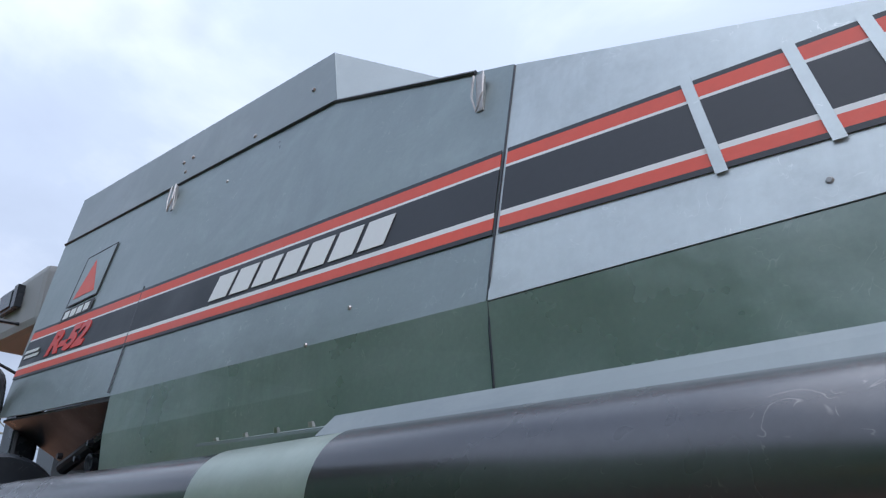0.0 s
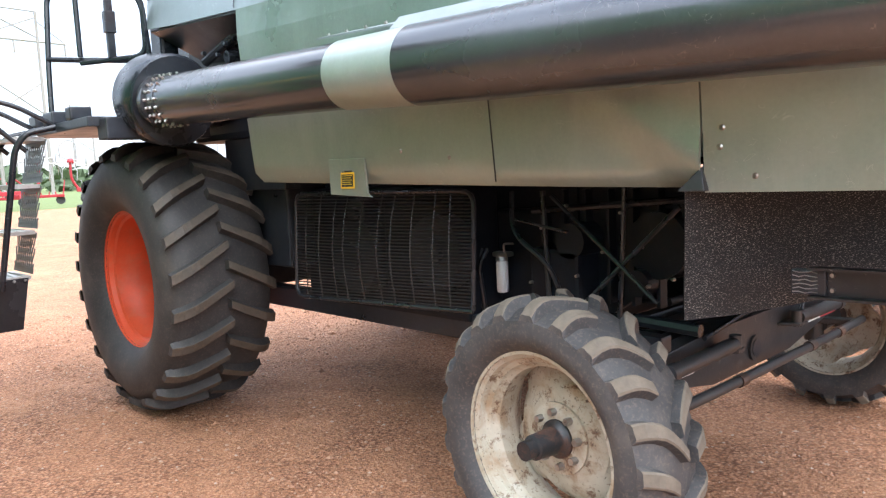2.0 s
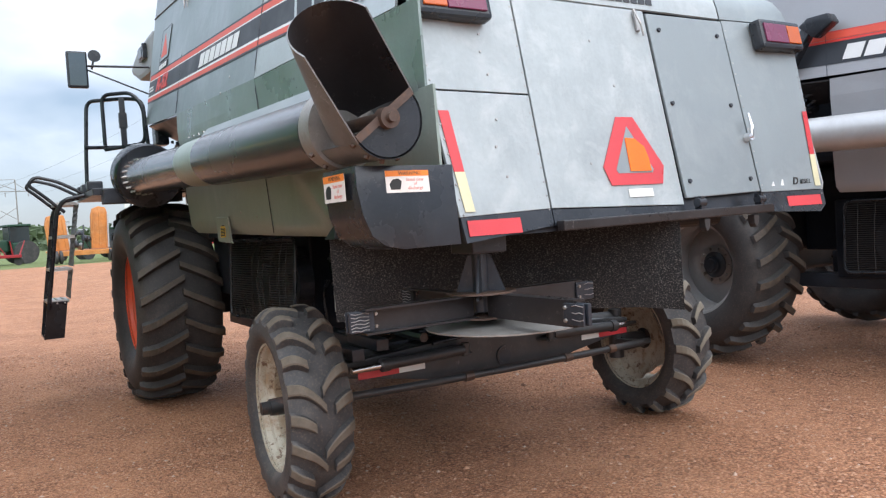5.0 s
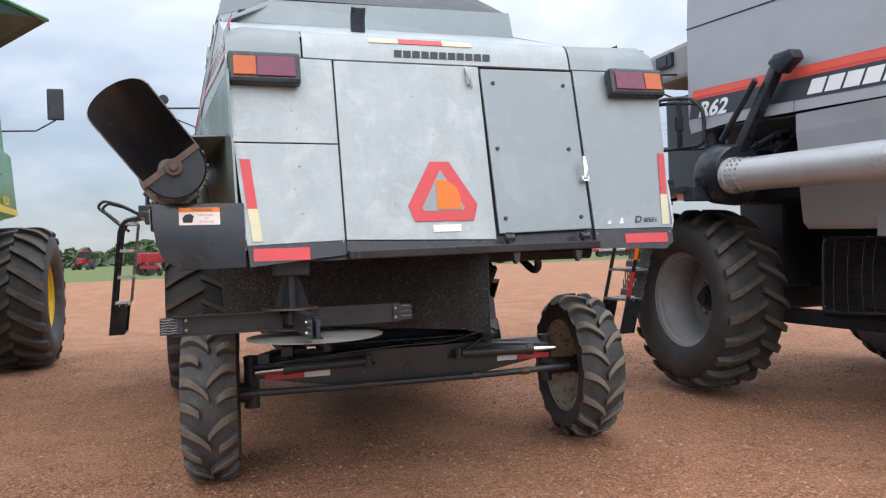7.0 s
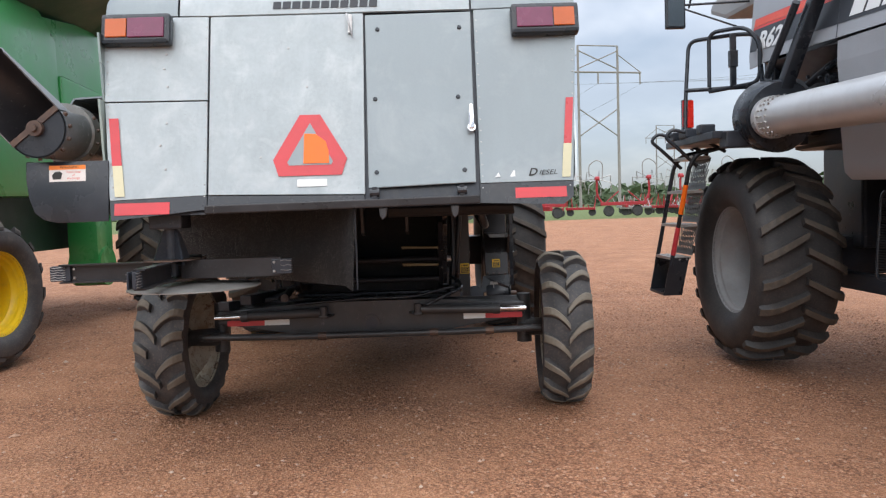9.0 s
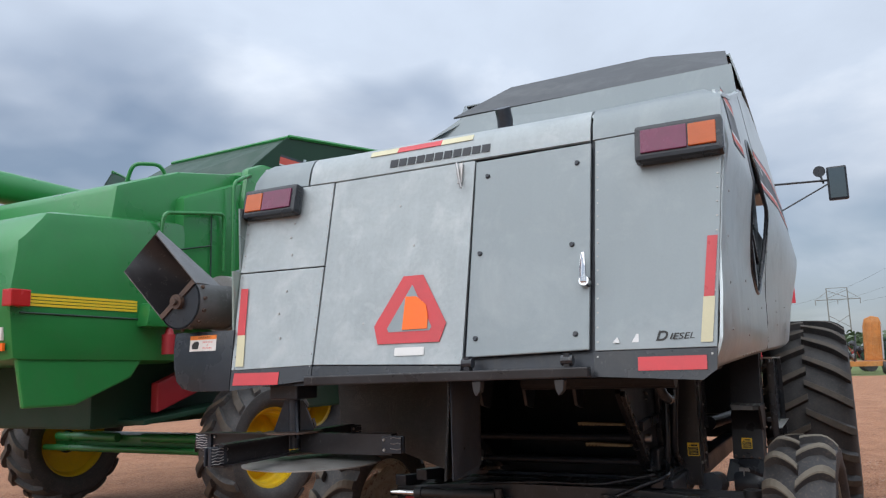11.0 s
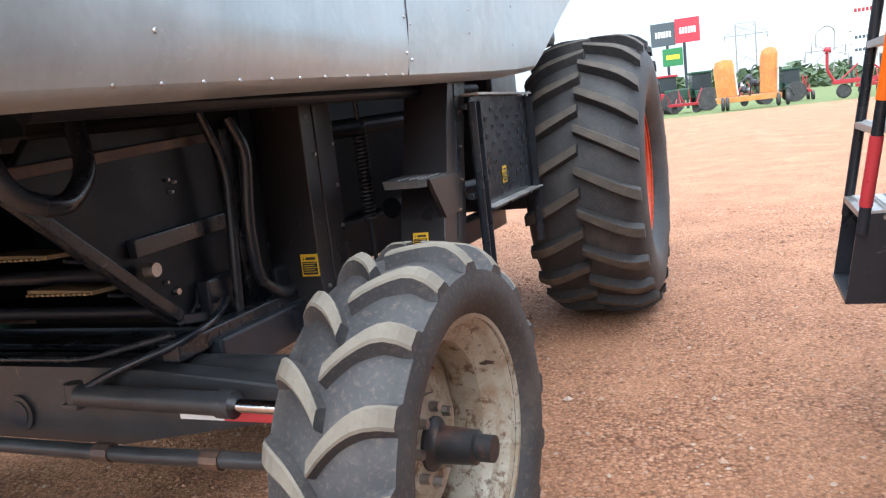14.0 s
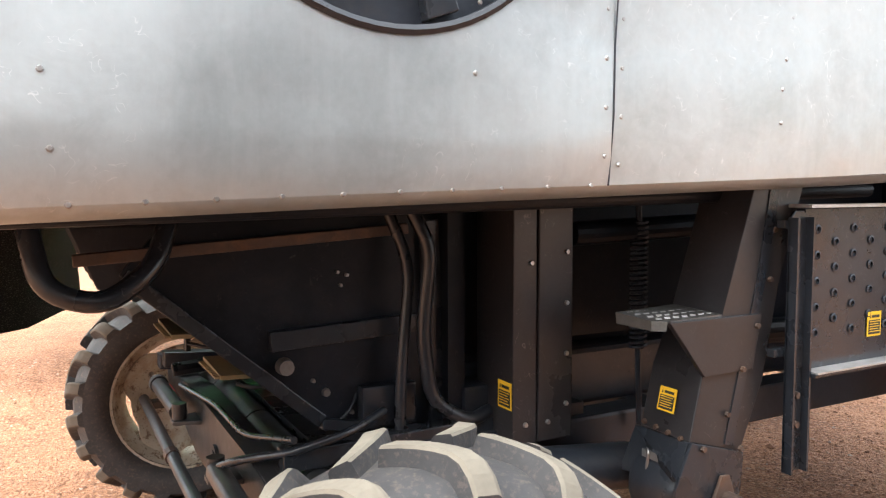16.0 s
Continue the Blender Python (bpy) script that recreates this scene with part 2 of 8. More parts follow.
RISER_GREY = surface("grey_worn_riser", (0.16, 0.165, 0.17), 0.45, 0.3, 0.2, 60, 6, (0.05, 0.05, 0.05), 0.5)
# black paint with the deep shade under the body put into its colour
DEEP = surface("shade_darkened_black_interior", (0.010, 0.013, 0.019), 0.42, 0.0, 0.5, 50, 4.0, (0.026, 0.025, 0.027), 0.6, 0.2, False, 0.25, (0.16, 0.16, 0.16), spec=0.25)
AXLE_GREY = surface("dusty_worn_black_axle", (0.036, 0.037, 0.040), 0.38, 0.0, 0.3, 60, 4.0, (0.08, 0.070, 0.063), 0.5, 0.15, False, 0.4, (0.3, 0.29, 0.28))
CABLE_GREY = surface("grey_cable", (0.2, 0.2, 0.21), 0.6)
MARKER_RED = surface("bright_red_lens", (0.85, 0.035, 0.02), 0.25, 0.0, 0.1, 120, 8)
CHROME = surface("chrome", (0.75, 0.75, 0.76), 0.12, 1.0, 0.05)
STEP_DARK = surface("dark_worn_treadplate", (0.13, 0.125, 0.12), 0.42, 0.6, 0.25, 80, 8, (0.05, 0.045, 0.04), 0.6, 0.2)
ALU = surface("aluminium_treadplate", (0.48, 0.47, 0.46), 0.4, 0.7, 0.15, 80, 8, (0.2, 0.16, 0.13), 0.5, 0.2)
LENS_AMBER = surface("amber_lens", (0.50, 0.10, 0.015), 0.2, 0.0, 0.1, 120, 8)
LENS_PURPLE = surface("faded_purple_lens", (0.16, 0.028, 0.075), 0.22, 0.0, 0.15, 120, 8)
LENS_RED = surface("red_lens", (0.5, 0.02, 0.02), 0.2, 0.0, 0.1, 120, 8)
# grey sheet darkened in colour, as if turned from the sky
HOOD_SHADE_GREY = surface("shade_darkened_grey_sheet", (0.075, 0.08, 0.085), 0.6, 0.1, 0.15, 60, 2.0, (0.22, 0.23, 0.23), 0.3, 0.08)
MIRROR_GLASS = surface("mirror_glass", (0.16, 0.19, 0.21), 0.12, 1.0, 0.03, 60, 3, None, 0, 0)
WHITE_FILTER = surface("white_filter_can", (0.75, 0.75, 0.74), 0.35, 0.0, 0.05)
CAB_GREY = surface("grey_cab_roof", (0.30, 0.305, 0.305), 0.5, 0.0, 0.08, 60, 3)
GLASS_DARK = surface("tinted_glass", (0.03, 0.04, 0.045), 0.08, 0.0, 0.1, 60, 3, None, 0, 0)
JD_GREEN = surface("green_machine_paint", (0.028, 0.23, 0.055), 0.33, 0.0, 0.10, 60, 1.6, (0.06, 0.19, 0.07), 0.4, 0.04, False, 0, (0, 0, 0), 0.25, dent=0.006)
# darker green: painted-in shade on undersides, plain dark colour on tank sheets and tractors
JD_DARK = surface("dark_green_paint_and_shade", (0.012, 0.05, 0.028), 0.5, 0.0, 0.15)
JD_YELLOW = surface("yellow_stripe", (0.82, 0.60, 0.03), 0.4, 0.0, 0.05)
RED_MACHINE = surface("red_machine_paint", (0.34, 0.022, 0.03), 0.4, 0.0, 0.12)
ORANGE_MACHINE = surface("rusty_orange_paint", (0.50, 0.195, 0.045), 0.6, 0.0, 0.25, 8, 1.6, (0.62, 0.36, 0.17), 0.55)
CONCRETE_POLE = surface("weathered_wood_pole", (0.27, 0.25, 0.23), 0.8, 0.0, 0.15, 30, 1.0)
SIGN_WHITE = surface("white_sign_face", (0.7, 0.7, 0.7), 0.5, 0.0, 0.03)
SIGN_DARK = surface("slate_sign_face", (0.06, 0.075, 0.09), 0.5, 0.0, 0.05)
SIGN_RED = surface("red_sign_face", (0.55, 0.03, 0.05), 0.5, 0.0, 0.05)
SIGN_GREEN = surface("green_sign_face", (0.03, 0.18, 0.06), 0.5, 0.0, 0.05)


def rubber(name, tan, k=1.0):
    """Dusty tyre rubber, with tan earth on the outermost tread by a dust pattern."""
    m, nt, b = material(name)
    big = noise_of(nt, 4, 6, 0.65)
    fine = noise_of(nt, 70, 5, 0.65)
    col = ramp(nt, big, [(0.3, (0.020 * k, 0.020 * k, 0.022 * k)), (0.55, (0.036 * k, 0.035 * k, 0.036 * k)), (0.75, (0.075 * k, 0.066 * k, 0.060 * k))])
    col = mixc(nt, ramp(nt, fine, [(0.52, (0, 0, 0)), (0.75, (tan, tan, tan))]), col, (0.22, 0.17, 0.13))
    nt.links.new(col, b.inputs["Base Color"])
    b.inputs["Roughness"].default_value = 0.62
    nt.links.new(bump_of(nt, fine, 0.25, 0.004), b.inputs["Normal"])
    return m


TYRE = rubber("black_tyre_rubber", 0.24, 1.15)
TYRE_DUSTY = rubber("dusty_tyre_rubber", 0.5, 1.8)
SPOUT_PALE = surface("scuffed_warm_grey_sheet", (0.30, 0.29, 0.275), 0.42, 0.4, 0.2, 90, 5.0, (0.16, 0.12, 0.09), 0.6, 0.08, False, 0.4)
SPOUT_GREY = surface("speckled_grey_sheet", (0.20, 0.205, 0.21), 0.45, 0.35, 0.3, 150, 5.0, (0.09, 0.075, 0.065), 0.6, 0.1, False, 0.5)
LUG_TAN = surface("earth_worn_lug_rubber", (0.155, 0.130, 0.102), 0.8, 0.0, 0.3, 60, 6, (0.10, 0.085, 0.07), 0.5, 0.3)
LUG_PALE = surface("pale_earth_worn_lug_rubber", (0.20, 0.178, 0.142), 0.8, 0.0, 0.25, 60, 6, (0.13, 0.115, 0.095), 0.5, 0.3)
LUG_DARK = surface("scuffed_lug_rubber", (0.085, 0.070, 0.056), 0.7, 0.0, 0.4, 60, 5, (0.17, 0.125, 0.085), 0.7, 0.3)


def flap_rubber():
    m, nt, b = material("speckled_black_rubber_sheet")
    sp = noise_of(nt, 120, 3, 0.6, stretch=(1, 1, 2.6))
    big = noise_of(nt, 3, 4, 0.5)
    col = ramp(nt, sp, [(0.53, (0.011, 0.012, 0.014)), (0.58, (0.07, 0.067, 0.064)), (0.67, (0.30, 0.285, 0.27))])
    col = mixc(nt, ramp(nt, big, [(0.25, (0.15,) * 3), (0.6, (0.9,) * 3)]), (0.011, 0.012, 0.014), col)
    nt.links.new(col, b.inputs["Base Color"])
    b.inputs["Specular IOR Level"].default_value = 0.3
    b.inputs["Roughness"].default_value = 0.6
    nt.links.new(bump_of(nt, sp, 0.3, 0.004), b.inputs["Normal"])
    return m


FLAP = flap_rubber()


def gravel_material():
    m, nt, b = material("reddish_gravel")
    tc = nt.nodes.new("ShaderNodeTexCoord")
    big = noise_of(nt, 0.22, 5, 0.6)
    mid = noise_of(nt, 1.4, 6, 0.65)
    track = noise_of(nt, 1.0, 5, 0.6, stretch=(0.10, 0.9, 1))
    fine = noise_of(nt, 38, 6, 0.7)
    vor = nt.nodes.new("ShaderNodeTexVoronoi")
    vor.inputs["Scale"].default_value = 55
    nt.links.new(tc.outputs["Object"], vor.inputs["Vector"])
    vor2 = nt.nodes.new("ShaderNodeTexVoronoi")
    vor2.inputs["Scale"].default_value = 120
    nt.links.new(tc.outputs["Object"], vor2.inputs["Vector"])
    base = ramp(nt, mid, [(0.30, (0.26, 0.106, 0.054)), (0.5, (0.37, 0.162, 0.080)), (0.72, (0.48, 0.235, 0.132))])
    base = mixc(nt, ramp(nt, big, [(0.35, (0, 0, 0)), (0.7, (0.5,) * 3)]), base, (0.44, 0.19, 0.095))
    base = mixc(nt, ramp(nt, track, [(0.5, (0, 0, 0)), (0.68, (0.45,) * 3)]), base, (0.54, 0.30, 0.18))
    stone = ramp(nt, vor.outputs["Color"], [(0.1, (0.15, 0.062, 0.034)), (0.45, (0.37, 0.165, 0.09)), (0.8, (0.56, 0.31, 0.195)), (0.97, (0.68, 0.49, 0.37))])
    stone2 = ramp(nt, vor2.outputs["Color"], [(0.1, (0.19, 0.088, 0.05)), (0.5, (0.45, 0.24, 0.14)), (0.9, (0.64, 0.42, 0.29))])
    col = mixc(nt, 0.5, base, stone2)
    col = mixc(nt, ramp(nt, mid, [(0.40, (0.55,) * 3), (0.62, (0.12,) * 3)]), col, stone)
    col = mixc(nt, ramp(nt, fine, [(0.3, (0.5,) * 3), (0.55, (0, 0, 0))]), col, (0.20, 0.11, 0.07))
    # shade in the pits between the pebbles, painted as darker cell edges
    gap = ramp(nt, vor.outputs["Distance"], [(0.35, (1, 1, 1)), (0.75, (0.36, 0.30, 0.26))])
    col = mixc(nt, ramp(nt, mid, [(0.36, (0.9,) * 3), (0.66, (0.35,) * 3)]), col, mixc(nt, 1.0, col, gap, "MULTIPLY"))
    col = mixc(nt, 1.0, col, (1.2, 1.14, 1.045), "MULTIPLY")
    nt.links.new(col, b.inputs["Base Color"])
    b.inputs["Roughness"].default_value = 0.9
    h = mixc(nt, 0.5, vor.outputs["Distance"], vor2.outputs["Distance"])
    h = mixc(nt, 0.45, h, fine)
    nt.links.new(bump_of(nt, h, 1.0, 0.022), b.inputs["Normal"])
    # trodden clods a hand wide under the pebbles
    clod = nt.nodes.new("ShaderNodeBump")
    clod.inputs["Strength"].default_value, clod.inputs["Distance"].default_value = 0.8, 0.05
    nt.links.new(noise_of(nt, 11, 5, 0.62), clod.inputs["Height"])
    nt.links.new(clod.outputs[0], b.inputs["Normal"].links[0].from_node.inputs["Normal"])
    return m


def grass_material():
    m, nt, b = material("mown_grass")
    big = noise_of(nt, 0.25, 5, 0.6)
    fine = noise_of(nt, 9, 6, 0.7)
    col = ramp(nt, big, [(0.3, (0.085, 0.13, 0.03)), (0.7, (0.15, 0.18, 0.06))])
    col = mixc(nt, 0.5, col, ramp(nt, fine, [(0.3, (0.06, 0.10, 0.02)), (0.7, (0.19, 0.21, 0.08))]))
    nt.links.new(col, b.inputs["Base Color"])
    b.inputs["Roughness"].default_value = 0.9
    nt.links.new(bump_of(nt, fine, 0.8, 0.05), b.inputs["Normal"])
    return m


GRAVEL, GRASS = gravel_material(), grass_material()
def stone_material():
    """Each stone takes a tint of its own."""
    m, nt, b = material("mixed_gravel_stone")
    geo = nt.nodes.new("ShaderNodeNewGeometry")
    col = ramp(nt, geo.outputs["Random Per Island"], [(0.0, (0.12, 0.055, 0.035)), (0.35, (0.34, 0.155, 0.088)), (0.7, (0.46, 0.235, 0.14)), (0.93, (0.50, 0.32, 0.225)), (1.0, (0.58, 0.48, 0.40))])
    col = mixc(nt, 0.3, col, ramp(nt, noise_of(nt, 90, 3), [(0.3, (0.18, 0.082, 0.043)), (0.7, (0.54, 0.30, 0.17))]))
    nt.links.new(col, b.inputs["Base Color"])
    b.inputs["Roughness"].default_value = 0.85
    return m


STONE = stone_material()
# distance haze is mixed into both colours: paler leaves, bluish ridge
LEAF_FAR = surface("haze_paled_far_foliage", (0.085, 0.120, 0.062), 0.8, 0.0, 0.3, 1.2, 0.25, (0.12, 0.15, 0.09), 0.6, 0.0)
HILL = surface("haze_tinted_distant_woods", (0.10, 0.15, 0.14), 0.9, 0.0, 0.2, 0.1, 0.02, None, 0, 0.0)

# ---- mesh helpers ----
def add_mesh(name, bm, mat, smooth=False):
    me = bpy.data.meshes.new(name)
    bmesh.ops.recalc_face_normals(bm, faces=bm.faces)
    bm.to_mesh(me)
    bm.free()
    for mt in mat if isinstance(mat, (list, tuple)) else [mat]:
        me.materials.append(mt)
    if smooth:
        me.polygons.foreach_set("use_smooth", [True] * len(me.polygons))
        me.set_sharp_from_angle(angle=radians(38))
    return new(name, me)


SPLIT = {"bolt", "bearing", "rivet", "wheel_nut", "pulley", "wire", "brand_block", "hydraulic_hose", "pipe", "seam", "tyre_block", "hub_plate", "frame_rail", "fan_housing", "separator_housing",
         "drive_unit", "rear_frame_arm", "front_shield", "under_frame", "print_line", "bar", "worn_lettering", "stiffener", "insulator", "grip_hole", "yellow_stripe", "gearbox", "shield_plate", "plain_mark", "post", "bracket", "riser_strip"}


def islands(bm):
    """Cuts a bmesh into one bmesh for each connected piece."""
    bm.verts.index_update()
    seen, out = set(), []
    for v0 in bm.verts:
        if v0.index in seen:
            continue
        stack, comp = [v0], []
        seen.add(v0.index)
        while stack:
            v = stack.pop()
            comp.append(v)
            for e in v.link_edges:
                w = e.other_vert(v)
                if w.index not in seen:
                    seen.add(w.index)
                    stack.append(w)
        nb = bmesh.new()
        new_v = {v.index: nb.verts.new(v.co) for v in comp}
        for f in {f for v in comp for f in v.link_faces}:
            nf = nb.faces.new([new_v[v.index] for v in f.verts])
            nf.material_index, nf.smooth = f.material_index, f.smooth
        out.append(nb)
    bm.free()
    return out


def part(name, bm, mat, parent, label="", smooth=False, at=None):
    if name in SPLIT:
        obs = [one_part(name, b, mat, parent, label, smooth, at) for b in islands(bm)]
        return obs[0]
    return one_part(name, bm, mat, parent, label, smooth, at)


def one_part(name, bm, mat, parent, label="", smooth=False, at=None):
    ob = add_mesh(name, bm, mat, smooth)
    ob.parent = parent
    if at is not None:
        ob.matrix_basis = at
    return tagged(ob, label) if label else ob


def thing(name, x, y, z, label, category, group="", kind="", rz=0.0):
    e = new(name)
    e.matrix_basis = pose(x, y, z, 0, 0, rz)
    return tagged(e, label, category, group, kind)


def B():
    return bmesh.new()


def box(bm, x0, x1, y0, y1, z0, z1, bevel=0.0, m=None):
    v = [bm.verts.new((x, y, z)) for x in (x0, x1) for y in (y0, y1) for z in (z0, z1)]
    fs = [bm.faces.new([v[i] for i in q]) for q in ((0, 1, 3, 2), (4, 6, 7, 5), (0, 4, 5, 1), (2, 3, 7, 6), (0, 2, 6, 4), (1, 5, 7, 3))]
    if m is not None:
        bmesh.ops.transform(bm, matrix=m, verts=v)
    if bevel:
        es = list({e for f in fs for e in f.edges})
        bmesh.ops.bevel(bm, geom=es, offset=bevel, segments=2, profile=0.6, affect="EDGES")
    return bm


def slab(bm, pts, off, bevel=0.0):
    """A polygon of 3D points, thickened along the vector off."""
    off = Vector(off)
    a = [bm.verts.new(p) for p in pts]
    b = [bm.verts.new(Vector(p) + off) for p in pts]
    n = len(pts)
    fs = [bm.faces.new(a), bm.faces.new(b[::-1])]
    fs += [bm.faces.new((a[i], b[i], b[(i + 1) % n], a[(i + 1) % n])) for i in range(n)]
    if bevel:
        es = list({e for f in fs for e in f.edges})
        bmesh.ops.bevel(bm, geom=es, offset=bevel, segments=2, profile=0.6, affect="EDGES")
    return bm


def ring_frame(d):
    d = Vector(d).normalized()
    u = d.cross(Vector((0, 0, 1)) if abs(d.z) < 0.95 else Vector((1, 0, 0))).normalized()
    return u, d.cross(u)


def cyl(bm, p0, p1, r0, r1=None, n=16, caps=True):
    p0, p1 = Vector(p0), Vector(p1)
    r1 = r0 if r1 is None else r1
    u, w = ring_frame(p1 - p0)
    rings = []
    for p, r in ((p0, r0), (p1, r1)):
        rings.append([bm.verts.new(p + r * (math.cos(2 * math.pi * k / n) * u + math.sin(2 * math.pi * k / n) * w)) for k in range(n)])
    for k in range(n):
        bm.faces.new((rings[0][k], rings[0][(k + 1) % n], rings[1][(k + 1) % n], rings[1][k]))
    if caps:
        bm.faces.new(rings[0][::-1]), bm.faces.new(rings[1])
    return bm


def rounded(pts, r, steps=5):
    """A polyline with its inner corners rounded to about the radius r."""
    pts = [Vector(p) for p in pts]
    out = [pts[0]]
    for a, b, c in zip(pts, pts[1:], pts[2:]):
        k = min(r, 0.45 * (a - b).length, 0.45 * (c - b).length)
        p, q = b + (a - b).normalized() * k, b + (c - b).normalized() * k
        for s in range(steps + 1):
            t = s / steps
            out.append((1 - t) ** 2 * p + 2 * t * (1 - t) * b + t * t * q)
    return out + [pts[-1]]


def pipe(bm, pts, r, n=8, closed=False):
    pts = [Vector(p) for p in pts]
    m = len(pts)
    rings, u = [], None
    for i, p in enumerate(pts):
        if closed:
            d = pts[(i + 1) % m] - pts[i - 1]
        else:
            d = pts[min(i + 1, m - 1)] - pts[max(i - 1, 0)]
        d.normalize()
        if u is None:
            u = ring_frame(d)[0]
        u = (u - d * u.dot(d)).normalized()
        w = d.cross(u)
        rings.append([bm.verts.new(p + r * (math.cos(2 * math.pi * k / n) * u + math.sin(2 * math.pi * k / n) * w)) for k in range(n)])
    for i in range(m if closed else m - 1):
        a, b = rings[i], rings[(i + 1) % m]
        for k in range(n):
            bm.faces.new((a[k], a[(k + 1) % n], b[(k + 1) % n], b[k]))
    if not closed:
        bm.faces.new(rings[0][::-1]), bm.faces.new(rings[-1])
    return bm


def lathe(bm, profile, n=48, m=None, close=True):
    """Turns (radius, y) rows round the y axis; close joins last to first."""
    rings = []
    for r, y in profile:
        rings.append([bm.verts.new((r * math.cos(2 * math.pi * k / n), y, r * math.sin(2 * math.pi * k / n))) for k in range(n)])
    rows = list(zip(rings, rings[1:] + rings[:1])) if close else list(zip(rings, rings[1:]))
    for a, b in rows:
        for k in range(n):
            bm.faces.new((a[k], a[(k + 1) % n], b[(k + 1) % n], b[k]))
    if m is not None:
        bmesh.ops.transform(bm, matrix=m, verts=[v for r in rings for v in r])
    return bm


def bolts(bm, centres, axis, r=0.012, h=0.01):
    for c in centres:
        cyl(bm, c, Vector(c) + Vector(axis) * h, r, r * 0.8, 6)
    return bm


def text_mesh(name, body, size, mat, parent, m, extrude=0.001, shear=0.0, align="CENTER", xscale=1.0, bold=0.0):
    cu = bpy.data.curves.new(name, "FONT")
    cu.body, cu.size, cu.extrude, cu.shear, cu.align_x, cu.align_y = body, size, extrude, shear, align, "CENTER"
    cu.offset = bold
    tmp = new(name + "_tmp", cu)
    bpy.context.view_layer.update()
    me = bpy.data.meshes.new_from_object(tmp.evaluated_get(bpy.context.evaluated_depsgraph_get()))
    bpy.data.objects.remove(tmp)
    me.transform(Matrix.Diagonal((xscale, 1, 1, 1)))
    me.materials.clear()
    me.materials.append(mat)
    ob = new(name, me)
    ob.parent, ob.matrix_basis = parent, m
    return ob


def frame_on(origin, right, up):
    """A pose whose x runs along right, y along up, z out of the surface."""
    r = Vector(right).normalized()
    n = r.cross(Vector(up)).normalized()
    u = n.cross(r)
    m = Matrix((r, u, n)).transposed().to_4x4()
    m.translation = origin
    return m


def flat(bm, pts2, m, thick=0.002, lift=0.0):
    """A thin plate of 2D points, lying on the pose m."""
    pts = [m @ Vector((x, y, lift)) for x, y in pts2]
    return slab(bm, pts, m.to_3x3() @ Vector((0, 0, thick)))


def rect(x0, x1, y0, y1):
    return [(x0, y0), (x1, y0), (x1, y1), (x0, y1)]


# ---- wheels ----
def tyre_mesh(R, rim_r, width, lug_h):
    """A tractor tyre's rounded carcass round the y axis."""
    bm = B()
    h = width / 2
    rc = R - lug_h
    side = [(rim_r, h * 0.70), (rim_r + 0.015, h * 0.80), (rim_r + 0.25 * (rc - rim_r), h * 0.96), (rim_r + 0.5 * (rc - rim_r), h * 1.0),
            (rim_r + 0.75 * (rc - rim_r), h * 0.96), (rc - 0.04, h * 0.84), (rc - 0.012, h * 0.62), (rc, h * 0.3), (rc, 0)]
    prof = side + [(r, -y) for r, y in side[-2::-1]]
    lathe(bm, prof, 72)
    return bm


def tread_bar(R, width, lug_h, lug_w, sweep, s, hook, t0, mats, worn):
    """One swept tread bar at angle zero, on the side s."""
    bm = B()
    h, rc = width / 2, R - lug_h
    rows, steps = [], 7
    for i in range(steps + 1):
        t = t0 + (1 - t0) * i / steps
        y = s * h * (-0.03 + 0.99 * t)
        ang = sweep * ((1 - hook) * t + hook * (1 - (1 - t) ** 2.2))
        top = R - 0.008 * t * t - (0.0 if t < 0.55 else (lug_h + 0.012) * ((t - 0.55) / 0.45) ** 2)
        bot = rc - 0.02 - (0.0 if t < 0.6 else (t - 0.6) * 0.22 * R * 0.5)
        wv = lug_w * (0.95 + 0.35 * t)
        da, db = wv / R / 2, (wv + 0.028) / R / 2
        rows.append([bm.verts.new((r * math.cos(ang + d), y, r * math.sin(ang + d))) for r, d in ((bot, -db), (top - 0.022 * (1 - worn), -da * 1.03), (top, -da * worn), (top, da * worn), (top - 0.022 * (1 - worn), da * 1.03), (bot, db))])
    for a, b in zip(rows, rows[1:]):
        for q in range(5):
            f = bm.faces.new((a[q], a[q + 1], b[q + 1], b[q]))
            f.material_index = 1 if 0 < q < 4 else 0
    bm.faces.new(rows[0]), bm.faces.new(rows[-1][::-1])
    bmesh.ops.recalc_face_normals(bm, faces=bm.faces)
    me = bpy.data.meshes.new("tread_bar")
    bm.to_mesh(me)
    bm.free()
    for mt in mats:
        me.materials.append(mt)
    return me


